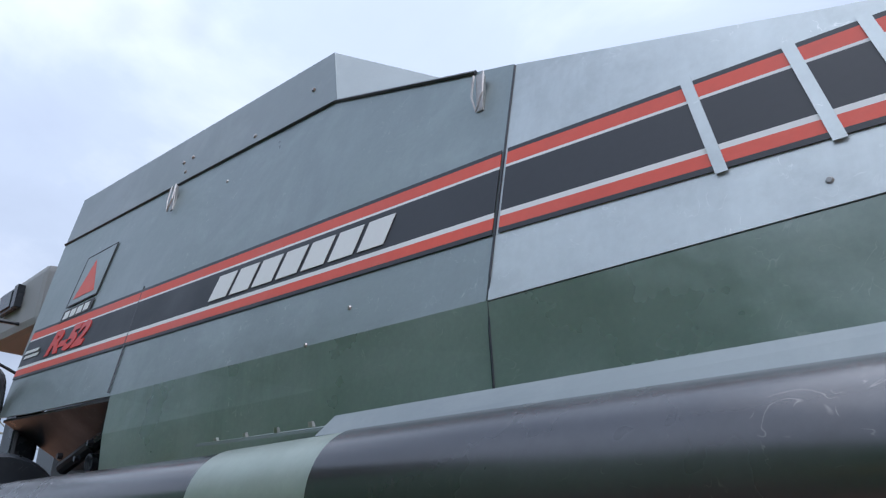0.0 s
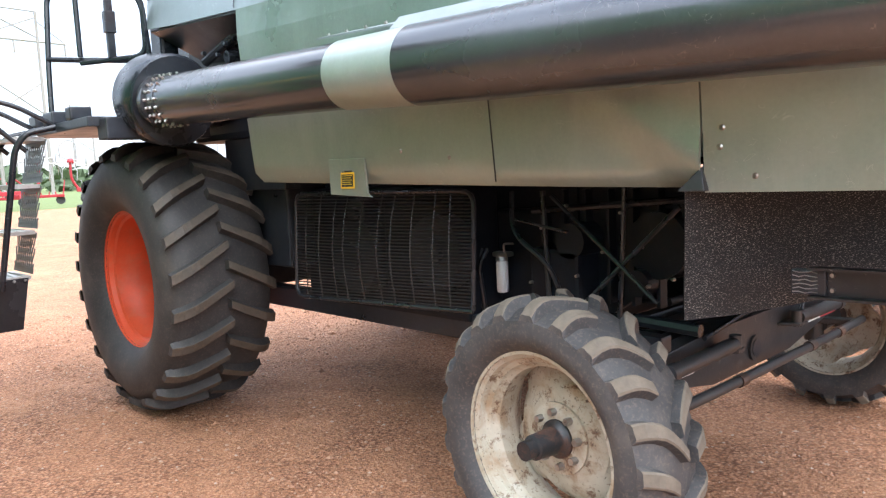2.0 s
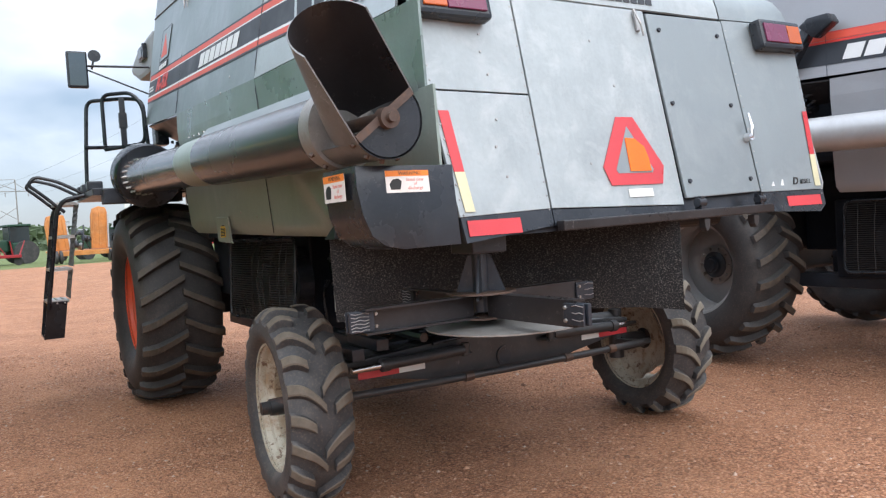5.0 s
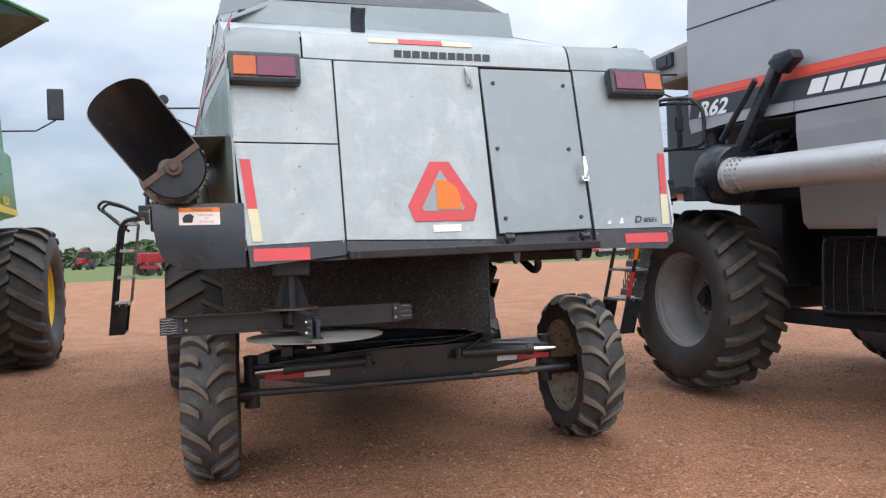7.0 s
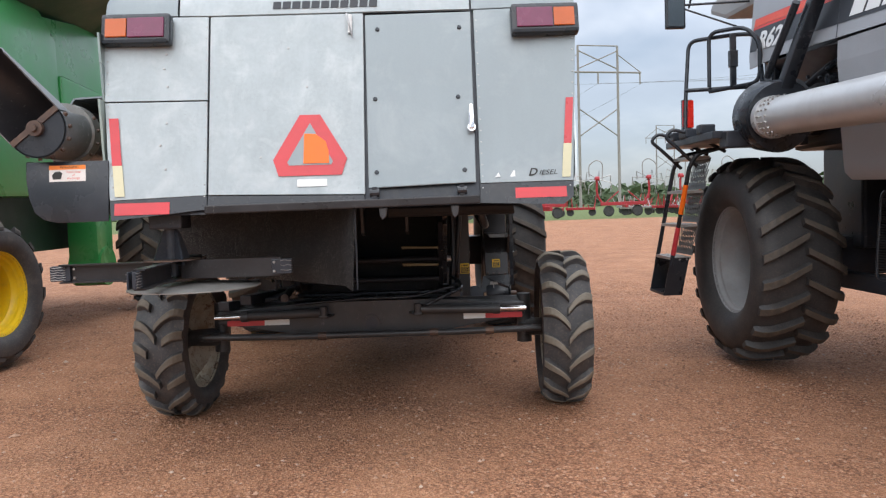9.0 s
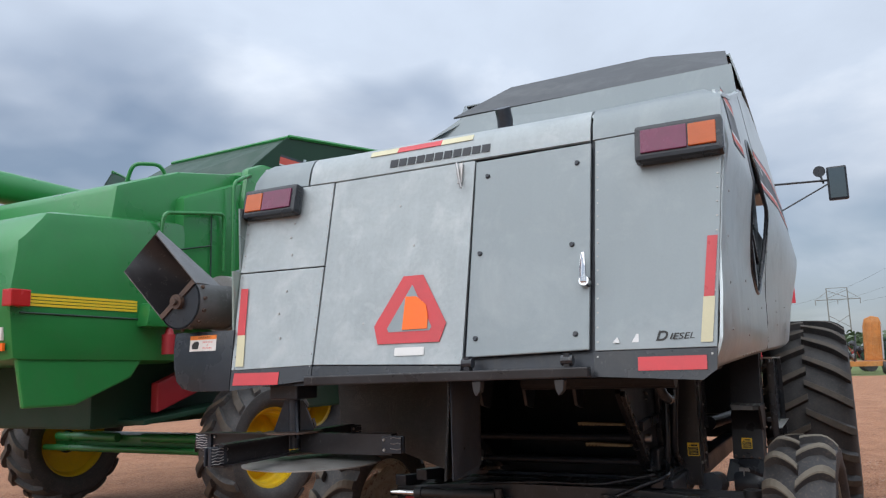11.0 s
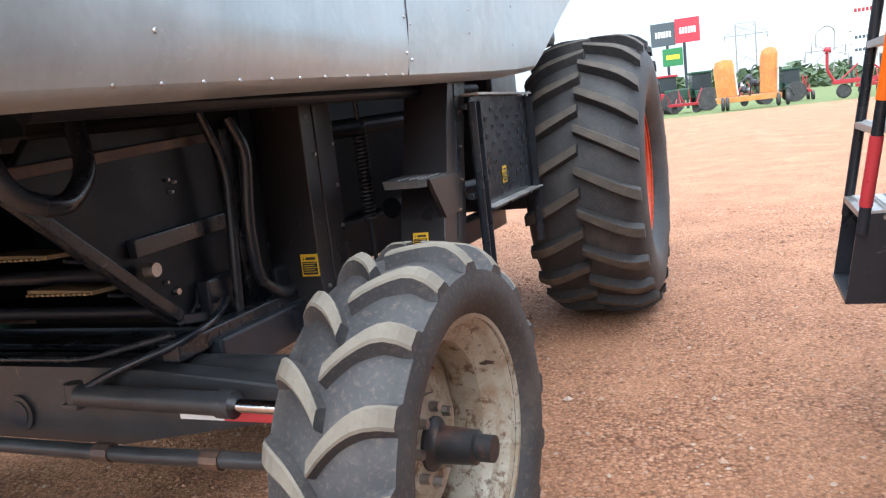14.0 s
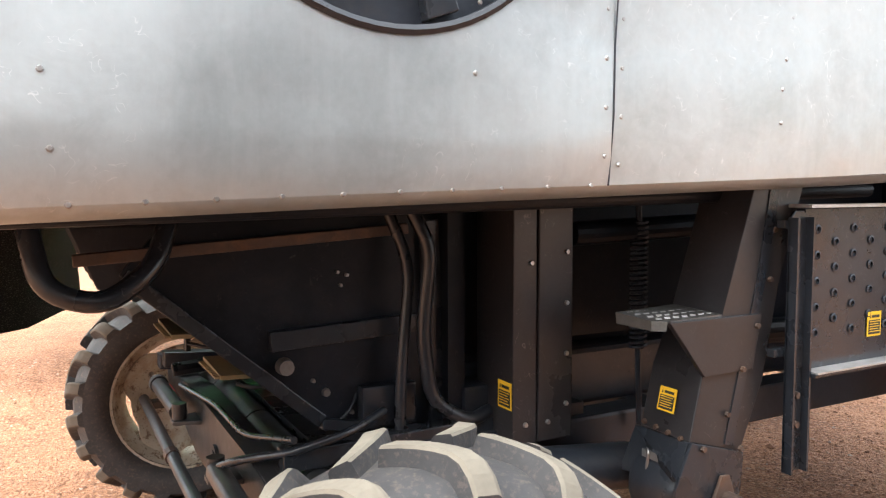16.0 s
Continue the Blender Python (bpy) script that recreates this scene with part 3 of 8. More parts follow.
def rim_mesh(rim_r, width, dish, bites=False):
    """Rim barrel with flanges and a dished centre; dish: y of the disc, outer side positive."""
    bm = B()
    h = width / 2 * 0.72
    t = 0.008
    prof = [(rim_r + 0.012, h + 0.012), (rim_r + 0.015, h), (rim_r - 0.004, h - 0.008), (rim_r - 0.010, h - 0.040), (rim_r - 0.030, h - 0.050), (rim_r - 0.036, h * 0.45), (rim_r - 0.052, h * 0.36), (rim_r - 0.052, -h * 0.3),
            (rim_r - 0.03, -h * 0.6), (rim_r - 0.012, -h + 0.02), (rim_r + 0.015, -h), (rim_r + 0.012, -h - 0.012)]
    inner = [(r - t - 0.004, y * 0.99) for r, y in prof[::-1]]
    lathe(bm, prof + inner, 48)
    seen = set(bm.verts)
    lathe(bm, [(rim_r - 0.045, dish - 0.02), (rim_r * 0.80, dish - 0.01), (rim_r * 0.62, dish + 0.03), (rim_r * 0.38, dish + 0.05), (0.02, dish + 0.05),
               (0.02, dish + 0.038), (rim_r * 0.38, dish + 0.038), (rim_r * 0.62, dish + 0.018), (rim_r * 0.80, dish - 0.022), (rim_r - 0.045, dish - 0.032)], 48)
    # four shallow bites in the edge of the pressed disc
    for v in set(bm.verts) - seen:
        r = math.hypot(v.co.x, v.co.z)
        if bites and r > rim_r * 0.7:
            a = (math.degrees(math.atan2(v.co.z, v.co.x)) + 22) % 90 - 45
            k = 1 - 0.13 * max(0.0, min(1.0, (26 - abs(a)) / 9))
            v.co.x *= k
            v.co.z *= k
    return bm


def wheel(parent, x, y, z, R, rim_r, width, lugs, lug_h, lug_w, sweep, rim_mat, tyre_mat, lug_mat, out, hub_len, hub_r, rz=0.0, dish=0.0, roll=0.0, label="", nbolt=8, bolt_r=0.12, hook=0.0, short=False, pressed=False):
    """A wheel under its machine: rim, with tyre, hub and nuts. out: +1 when its outer face looks along +y."""
    m = pose(x, y, z, 0, roll, rz + (0 if out > 0 else 180))
    rim = part("wheel", rim_mesh(rim_r, width, dish, pressed), rim_mat, parent, label, True, m)
    part("tyre", tyre_mesh(R, rim_r, width, lug_h), tyre_mat, rim, "worn black agricultural tyre with swept tread bars", True)
    for s in (-1, 1):
        bars = [tread_bar(R, width, lug_h, lug_w, sweep, s, hook, t0, [tyre_mat, lug_mat], 0.74 if pressed else 0.90) for t0 in ((0.0, 0.34) if short else (0.0,))]
        for k in range(lugs):
            ob = new("tread_bar", bars[k % len(bars)])
            ob.parent = rim
            ob.matrix_basis = Matrix.Rotation(-2 * math.pi * (k + (0.5 if s > 0 else 0)) / lugs, 4, "Y")
    hb = B()
    lathe(hb, [(0.001, dish), (hub_r * 1.5, dish + 0.03), (hub_r * 1.45, dish + 0.075), (hub_r * 1.1, dish + 0.09), (hub_r, dish + 0.10), (hub_r * 0.92, dish + hub_len * 0.8), (hub_r * 0.72, dish + hub_len * 0.82),
               (hub_r * 0.70, dish + hub_len), (0.001, dish + hub_len)], 24, None, False)
    part("hub", hb, HUB_RUST if pressed else BLACK_DULL, rim, "black greasy wheel hub", True)
    fl = B()
    lathe(fl, [(hub_r * 1.3, dish + 0.05), (bolt_r + 0.035, dish + 0.05), (bolt_r + 0.035, dish + 0.062), (hub_r * 1.3, dish + 0.066)], 32)
    part("hub_flange", fl, rim_mat if pressed else STEEL, rim, "worn hub flange", True)
    nb = B()
    for k in range(nbolt):
        a = 2 * math.pi * k / nbolt
        c = Vector((bolt_r * math.cos(a), dish + 0.062, bolt_r * math.sin(a)))
        cyl(nb, c, c + Vector((0, 0.03, 0)), 0.016, 0.014, 6)
    part("wheel_nut", nb, STEEL, rim)
    if pressed:
        vb = B()
        lathe(vb, [(0.001, 0.0), (0.009, 0.0), (0.009, 0.03), (0.006, 0.032), (0.005, 0.055), (0.001, 0.055)], 10, None, False)
        part("tyre_valve", vb, RUST, rim, "short rubber tyre valve", True, Matrix.Translation((-rim_r * 0.72, width * 0.14, rim_r * 0.52)))
    return rim


# ---- the silver combine and its grey neighbour ----
def clamp01(t):
    return max(0.0, min(1.0, t))


def lerp_rows(rows, x):
    if x <= rows[0][0]:
        return rows[0][1]
    for (a, p), (b, q) in zip(rows, rows[1:]):
        if x <= b:
            return p + (q - p) * (x - a) / (b - a)
    return rows[-1][1]


def y_left(x, z):
    y = 1.41 - (0.08 * (2.4 - z) if z < 2.4 else 0.2 * (z - 2.4)) + 0.035 * max(0.0, min(x, 5.3) - 1.9)
    return y - (0.06 + 0.05 * clamp01((z - 1.4) / 1.0)) * clamp01((1.9 - x) / 1.7)


def y_right(x, z):
    y = lerp_rows([(1.40, 1.160), (1.46, 1.196), (1.49, 1.214), (1.52, 1.227), (1.56, 1.238), (1.62, 1.246), (1.95, 1.25), (2.40, 1.315), (4.1, 1.055)], z)
    y += 0.05 * clamp01((x - 2.3) / 1.0) * clamp01((2.6 - abs(z - 2.0)) / 2.6)
    return -(y - 0.025 * clamp01((1.3 - x) / 1.2) * clamp01((z - 1.9) / 0.4))


TOP_LINE = [(0.28, 2.645), (1.0, 2.835), (1.93, 3.165), (2.76, 3.46), (5.40, 3.60)]


def top_z(x):
    return lerp_rows(TOP_LINE, x)


def x_rear(z):
    return 0.215 * (z - 1.47)


def curtain(xs, zb, zt, yf, nz=8, thick=0.012, shear=None):
    """A bent sheet over stations x, from zb(x) to zt(x), on the surface y = yf(x, z), thickened inwards."""
    bm = B()
    outer, inner = [], []
    for x in xs:
        a, b = zb(x), zt(x)
        lo, li = [], []
        for k in range(nz + 1):
            z = a + (b - a) * k / nz
            xx = x + (shear(x, z) if shear else 0)
            y = yf(xx, z)
            lo.append(bm.verts.new((xx, y, z)))
            li.append(bm.verts.new((xx, y - math.copysign(thick, y), z)))
        outer.append(lo), inner.append(li)
    for g, flip in ((outer, 1), (inner, -1)):
        for i in range(len(xs) - 1):
            for k in range(nz):
                bm.faces.new((g[i][k], g[i + 1][k], g[i + 1][k + 1], g[i][k + 1])[::flip])
    for i in range(len(xs) - 1):
        for k in (0, nz):
            bm.faces.new((outer[i][k], inner[i][k], inner[i + 1][k], outer[i + 1][k]))
    for k in range(nz):
        for i in (0, len(xs) - 1):
            bm.faces.new((outer[i][k], outer[i][k + 1], inner[i][k + 1], inner[i][k]))
    return bm


def span(a, b, n):
    return [a + (b - a) * k / n for k in range(n + 1)]


def side_strip(x0, x1, za, zb, yf, lift, n=10, slope=0.057, thick=0.002, slope_b=None):
    """A vinyl strip along a side wall; za, zb: heights at x = 1.1, rising forward by slope."""
    bm = B()
    sgn = 1 if yf(1.5, 2.6) > 0 else -1
    rows = []
    for x in span(x0, x1, n):
        r = []
        for z in (za + slope * (x - 1.1), zb + (slope if slope_b is None else slope_b) * (x - 1.1)):
            y = yf(x, z)
            r += [bm.verts.new((x, y + sgn * lift, z)), bm.verts.new((x, y + sgn * (lift + thick), z))]
        rows.append(r)
    for a, b in zip(rows, rows[1:]):
        for i, j in ((0, 1), (1, 3), (3, 2), (2, 0)):
            bm.faces.new((a[i], a[j], b[j], b[i]))
    bm.faces.new([rows[0][i] for i in (0, 1, 3, 2)]), bm.faces.new([rows[-1][i] for i in (0, 2, 3, 1)])
    return bm


def wall_plate(pts_xz, yf, lift, thick=0.002):
    """A flat sticker of (x, z) points on a side wall."""
    bm = B()
    sgn = 1 if yf(1.5, 2.6) > 0 else -1
    a = [bm.verts.new((x, yf(x, z) + sgn * lift, z)) for x, z in pts_xz]
    b = [bm.verts.new((x, yf(x, z) + sgn * (lift + thick), z)) for x, z in pts_xz]
    n = len(a)
    bm.faces.new(a), bm.faces.new(b[::-1])
    for i in range(n):
        bm.faces.new((a[i], b[i], b[(i + 1) % n], a[(i + 1) % n]))
    return bm


def warning_sticker(parent, m, w=0.085, h=0.075):
    """Yellow sticker with black lines too fine to read."""
    s = part("warning_sticker", flat(B(), rect(-w / 2, w / 2, -h / 2, h / 2), m, 0.002), YELLOW_STICKER, parent, "yellow and black warning sticker")
    bm = B()
    flat(bm, [(-w * 0.36, h * 0.24), (-w * 0.28, h * 0.24), (-w * 0.32, h * 0.38)], m, 0.001, 0.002)
    flat(bm, rect(-w * 0.2, w * 0.36, h * 0.25, h * 0.36), m, 0.001, 0.002)
    flat(bm, rect(-w * 0.42, w * 0.42, -h * 0.42, h * 0.16), m, 0.001, 0.002)
    part("ink", bm, INK, s)
    bm = B()
    for k in range(5):
        flat(bm, rect(-w * 0.36, w * (0.36 - 0.1 * (k % 2)), h * (0.08 - 0.1 * k), h * (0.11 - 0.1 * k)), m, 0.001, 0.003)
    part("print", bm, YELLOW_STICKER, s)
    return s


def discharge_decal(parent, m, w=0.19, h=0.095):
    """White and orange warning decal."""
    s = part("warning_decal", flat(B(), rect(-w / 2, w / 2, -h / 2, h / 2), m, 0.002), DECAL_WHITE, parent, "white and orange warning decal")
    part("header", flat(B(), rect(-w / 2, w / 2, h * 0.24, h / 2), m, 0.001, 0.002), DECAL_ORANGE, s)
    bm = B()
    flat(bm, [(-w * 0.40, -h * 0.36), (-w * 0.18, -h * 0.36), (-w * 0.14, h * 0.02), (-w * 0.22, h * 0.14), (-w * 0.34, h * 0.10), (-w * 0.42, -h * 0.1)], m, 0.001, 0.002)
    part("pictogram", bm, INK, s, "plain black pictogram shape")
    text_mesh("warning_text", "WARNING", h * 0.24, INK, s, m @ pose(0.01, h * 0.37, 0.0032), 0.0004, 0.15)
    for k, line in enumerate(("Stand clear", "of", "discharge")):
        text_mesh("decal_text", line, h * 0.21, DECAL_RED_INK, s, m @ pose(w * 0.17, h * (0.08 - 0.19 * k), 0.0025), 0.0004)
    return s


def block_word(parent, m, n, w, h, gap, slant, mat, name="brand_block", thick=0.002):
    """A brand word drawn as a row of plain slanted blocks."""
    bm = B()
    for k in range(n):
        x0 = k * (w + gap)
        flat(bm, [(x0, 0), (x0 + w, 0), (x0 + w + slant, h), (x0 + slant, h)], m, thick)
    return part(name, bm, mat, parent)


def left_ladder(p, grey=False, dx=0.0, dy=0.0, dz=0.0):
    """Access ladder leaning inboard and rearward, with perforated risers and a boxed lowest step."""
    W_, D_ = 0.44, 0.17

    def at_(u, v, z):
        return Vector((5.37 - 0.21 * (z - 0.87) + W_ * u + dx, 2.11 - 0.13 * (z - 0.87) - D_ * (1 - v) + dy, z + dz))

    def plate(bm, us, vs, zs, thick):
        (u0, u1), (v0, v1), (z0, z1) = us, vs, zs
        q = [at_(u0, v0, z0), at_(u1, v1, z0), at_(u1, v1, z1), at_(u0, v0, z1)]
        return slab(bm, q, thick)
    lad = B()
    slab(lad, [at_(0, 0, 0.52), at_(1, 0, 0.52), at_(1, 1, 0.52), at_(0, 1, 0.52)], (0, 0, 0.02))
    base = part("ladder", lad, BLACK, p, "black steel access ladder with perforated risers")
    for u in (0.0, 1.0):
        bm = B()
        slab(bm, [at_(u, 0, 0.52), at_(u, 1, 0.52), at_(u, 1, 0.87), at_(u, 0, 0.87)], (0.008 if u == 0 else -0.008, 0, 0))
        side = part("step_side", bm, BLACK, base)
        bm = B()
        bolts(bm, [at_(u, v, 0.855) + Vector((-0.002, 0, 0)) for v in (0.12, 0.5, 0.88)], (-1, 0, 0), 0.010, 0.008)
        part("bolt", bm, STEEL, side)
    for k in range(4):
        z = 0.88 + 0.30 * k
        st = B()
        slab(st, [at_(0, -0.1, z - 0.025), at_(1, -0.1, z - 0.025), at_(1, 1, z - 0.025), at_(0, 1, z - 0.025)], (0, 0, 0.025))
        for i in range(9):
            for j in range(3):
                c = at_(0.08 + 0.105 * i, 0.15 + 0.33 * j, z)
                cyl(st, c, c + Vector((0, 0, 0.006)), 0.014, 0.009, 6)
        part("step", st, ALU, base, "worn tread plate step")
    # risers: a lattice of crossing strips leaves diamond holes
    for k in range(3):
        z0, z1 = 0.91 + 0.30 * k, 1.13 + 0.30 * k
        rs = B()
        n = 10
        for i in range(n):
            for du in (1, -1):
                ua = (i + 0.5) / n
                ub = ua + du * 0.22
                za, zb = z0, z1
                if ub > 1:
                    zb, ub = z0 + (z1 - z0) * (1 - ua) / (ub - ua), 1.0
                elif ub < 0:
                    zb, ub = z0 + (z1 - z0) * ua / (ua - ub), 0.0
                a_, b_ = at_(ua, -0.12, za), at_(ub, -0.12, zb)
                w = Vector((0.010, 0, 0))
                slab(rs, [a_ - w, a_ + w, b_ + w, b_ - w], (0, -0.004, 0))
        for zz in (z0 - 0.02, z1):
            slab(rs, [at_(0, -0.12, zz), at_(1, -0.12, zz), at_(1, -0.12, zz + 0.035), at_(0, -0.12, zz + 0.035)], (0, -0.006, 0))
        part("riser_strip", rs, RISER_GREY, base, "perforated grey riser plate")
    for u in (0.0, 1.0):
        bm = B()
        lo, hi = at_(u, 0.9, 0.80), at_(u, 0.9, 1.70)
        pipe(bm, rounded([lo, hi, hi + Vector((-0.03, -0.06, 0.10)), hi + Vector((-0.06, -0.34, 0.16))], 0.12), 0.020, 10)
        rail = part("side_rail", bm, BLACK, base, "black tubular side rail", True)
        if grey and u == 0.0:
            for z0, z1, mt in ((1.27, 1.53, ORANGE), (0.90, 1.15, REFLECT_RED)):
                bm = B()
                c0, c1 = at_(u, 0.9, z0), at_(u, 0.9, z1)
                cyl(bm, c0, c1, 0.0225, None, 12)
                part("reflective_wrap", bm, mt, rail, "", True)
    for u in (0.02, 0.98):
        t = at_(u, 0.9, 1.75)
        bm = B()
        pipe(bm, rounded([t + Vector((0, -0.06, -0.06)), t + Vector((0, 0.14, 0.13)), t + Vector((0, 0.225, 0.20)), t + Vector((0, 0.16, 0.27)), t + Vector((-0.02, -0.02, 0.22)), t + Vector((-0.03, -0.30, 0.06))], 0.07), 0.016, 10)
        part("hand_rail", bm, BLACK, base, "black hairpin hand rail", True)
    return base


def marker_lamp(p):
    """Rear-facing marker: tall red lens over a round amber one on a pale plate."""
    bm = B()
    box(bm, 6.00, 6.05, 1.67, 1.77, 1.93, 2.38, 0.006)
    lamp = part("marker_lamp", bm, BLACK, p, "marker lamp with a red lens over a round amber one")
    bm = B()
    box(bm, 5.992, 5.998, 1.655, 1.785, 1.955, 2.085)
    part("plate", bm, STRIPE_WHITE, lamp)
    for y0, y1, mt in ((1.722, 1.775, LENS_RED), (1.665, 1.718, MARKER_RED)):
        bm = B()
        box(bm, 5.985, 6.0, y0, y1, 2.105, 2.37, 0.004)
        part("lens", bm, mt, lamp)
    bm = B()
    lathe(bm, [(0.001, -0.028), (0.03, -0.022), (0.052, 0.0), (0.001, 0.0)], 24, Matrix.Translation((5.99, 1.72, 2.02)) @ Matrix.Rotation(math.radians(-90), 4, "Z"), False)
    part("amber_lens", bm, LENS_AMBER, lamp, "", True)
    bm = B()
    pipe(bm, [(6.03, 1.72, 1.95), (6.03, 1.66, 1.88)], 0.014, 8)
    part("bracket", bm, BLACK, lamp)


def platform_and_rail(p):
    pf = B()
    box(pf, 4.55, 5.75, 1.05, 2.02, 1.88, 1.94, 0.006)
    box(pf, 4.45, 4.60, 1.30, 1.95, 1.80, 1.93, 0.01)
    plat = part("platform", pf, BLACK_DULL, p, "black steel operator platform")
    for pts in ([(5.35, 1.97, 1.94), (5.38, 1.95, 2.30), (5.40, 1.91, 2.82), (5.05, 1.62, 2.80), (4.88, 1.50, 2.76), (4.85, 1.48, 2.3)],
                [(5.20, 1.80, 2.38), (5.20, 1.80, 2.85), (4.95, 1.58, 2.84), (4.86, 1.5, 2.70), (4.86, 1.5, 2.36), (5.20, 1.80, 2.34)],
                [(5.38, 1.95, 2.38), (5.18, 1.75, 2.36), (4.87, 1.50, 2.33)]):
        bm = B()
        pipe(bm, rounded(pts, 0.09), 0.018, 8)
        part("guard_rail", bm, BLACK, plat)
    bm = B()
    box(bm, 5.02, 5.05, 1.63, 1.68, 2.36, 2.80, 0.005)
    box(bm, 5.01, 5.06, 1.62, 1.69, 2.52, 2.66, 0.005)
    part("gate_latch", bm, BLACK, plat)
    bm = B()
    for x, w in ((5.5, 0.16), (5.15, 0.2), (4.8, 0.1)):
        box(bm, x, x + w, 1.90, 2.03, 1.94, 2.02, 0.012)
    part("bracket", bm, BLACK_DULL, plat)


def mirror(p, side, x=5.70, y=1.93, z=3.19):
    """Rectangular mirror with a small round one, on a two-bar arm from the cab."""
    s = side
    bm = B()
    pipe(bm, rounded([(5.55, s * 1.15, z + 0.02), (x, s * (y - 0.07), z + 0.03)], 0.02), 0.012, 6)
    pipe(bm, rounded([(5.45, s * 1.15, z - 0.34), (x, s * (y - 0.07), z)], 0.02), 0.009, 6)
    arm = part("mirror_arm", bm, BLACK, p, "black steel mirror arm")
    bm = B()
    box(bm, x - 0.025, x + 0.03, s * y - 0.095, s * y + 0.095, z - 0.19, z + 0.17, 0.02)
    part("mirror_housing", bm, BLACK, arm)
    bm = B()
    slab(bm, [(x - 0.027, s * y - 0.075, z - 0.165), (x - 0.027, s * y + 0.075, z - 0.165), (x - 0.046, s * y + 0.075, z + 0.145), (x - 0.046, s * y - 0.075, z + 0.145)], (0.012, 0, 0))
    part("mirror_glass", bm, MIRROR_GLASS, arm)
    bm = B()
    cyl(bm, (x - 0.02, s * (y - 0.16), z + 0.13), (x + 0.02, s * (y - 0.16), z + 0.13), 0.06, 0.05, 16)
    cyl(bm, (x, s * (y - 0.16), z + 0.12), (x, s * (y - 0.13), z), 0.01, None, 6)
    part("round_mirror", bm, BLACK, arm)


def cab(p, roof_mat):
    bm = B()
    box(bm, 5.50, 6.75, -0.70, 0.62, 1.95, 3.18, 0.04)
    c = part("cab", bm, GLASS_DARK, p, "dark glazed operator cab")
    bm = B()
    pts = [(5.30, 3.15), (6.15, 3.18), (6.58, 3.33), (6.56, 3.41), (6.10, 3.52), (5.30, 3.53)]
    slab(bm, [(x, -1.10, z) for x, z in pts], (0, 2.38, 0), 0.05)
    roof = part("cab_roof", bm, roof_mat, c, "moulded grey cab roof visor")
    bm = B()
    box(bm, 5.60, 5.66, 1.285, 1.325, 3.32, 3.46)
    box(bm, 5.66, 5.90, 1.285, 1.315, 3.32, 3.46, 0.006)
    part("work_light", bm, BLACK, roof, "black work light")
    bm = B()
    box(bm, 5.69, 5.87, 1.315, 1.325, 3.34, 3.44)
    part("lens", bm, GLASS_DARK, roof)


def auger(p, tube_mat, front_mat, sleeve_mat):
    """The unloading auger folded back along the left side."""
    A, E = Vector((4.22, 1.685, 2.000)), Vector((0.40, 1.585, 1.882))
    d = (E - A).normalized()
    bm = B()
    cyl(bm, A, A + d * 1.80, 0.142, None, 40)
    tube = part("unloading_auger", bm, front_mat, p, "long tubular unloading auger folded along the side", True)
    bm = B()
    cyl(bm, A + d * 1.73, A + d * 2.19, 0.1465, 0.152, 40)
    part("sleeve", bm, sleeve_mat, tube, "pale green tube sleeve", True)
    bm = B()
    cyl(bm, A + d * 2.17, E, 0.155, None, 48)
    part("outer_tube", bm, tube_mat, tube, "glossy dark outer tube", True)
    bm = B()
    cyl(bm, A - d * 0.03, A + d * 0.03, 0.160, None, 40)
    cyl(bm, A + d * 0.12, A + d * 0.15, 0.146, None, 40)
    part("flange", bm, front_mat, tube, "", True)
    bm = B()
    u, w = ring_frame(d)
    for k in range(20):
        a = 2 * math.pi * k / 20
        for s in (0.05, 0.10, 0.17):
            c = A + d * s + 0.141 * (math.cos(a) * u + math.sin(a) * w)
            cyl(bm, c, c + 0.014 * (math.cos(a) * u + math.sin(a) * w), 0.009, 0.007, 6)
    part("bolt", bm, STEEL, tube)
    # turret that the auger swings on
    bm = B()
    lathe(bm, [(0.05, -0.16), (0.26, -0.16), (0.275, -0.13), (0.275, 0.10), (0.25, 0.15), (0.05, 0.15)], 40,
          Matrix.Translation((4.42, 1.60, 2.03)) @ Matrix.Rotation(radians(-90), 4, "Z") @ Matrix.Rotation(radians(8), 4, "X"))
    cyl(bm, (4.45, 1.56, 2.02), (4.45, 1.05, 2.1), 0.16, 0.18, 24)
    part("auger_turret", bm, BLACK, p, "black round auger turret", True)
    return tube


def drive_wheels(p, rim_mat, tyre_mat, lug_mat, x=5.0, R=0.915, z=0.892, width=0.72):
    for s, y in ((1, 1.42), (-1, -1.36)):
        wheel(p, x, y, z, R, 0.455, width, 23, 0.055, 0.050, 0.20 * s, rim_mat, tyre_mat, lug_mat, s, 0.16, 0.09,
              dish=-0.13, label="large drive wheel with a dished steel rim", nbolt=10, bolt_r=0.16)
    bm = B()
    box(bm, 4.85, 5.28, -1.10, 1.10, 0.72, 1.05, 0.03)
    box(bm, 4.7, 5.35, -0.72, 0.72, 0.95, 2.0, 0.03)
    part("drive_axle", bm, BLACK_DULL, p, "black front axle housing")


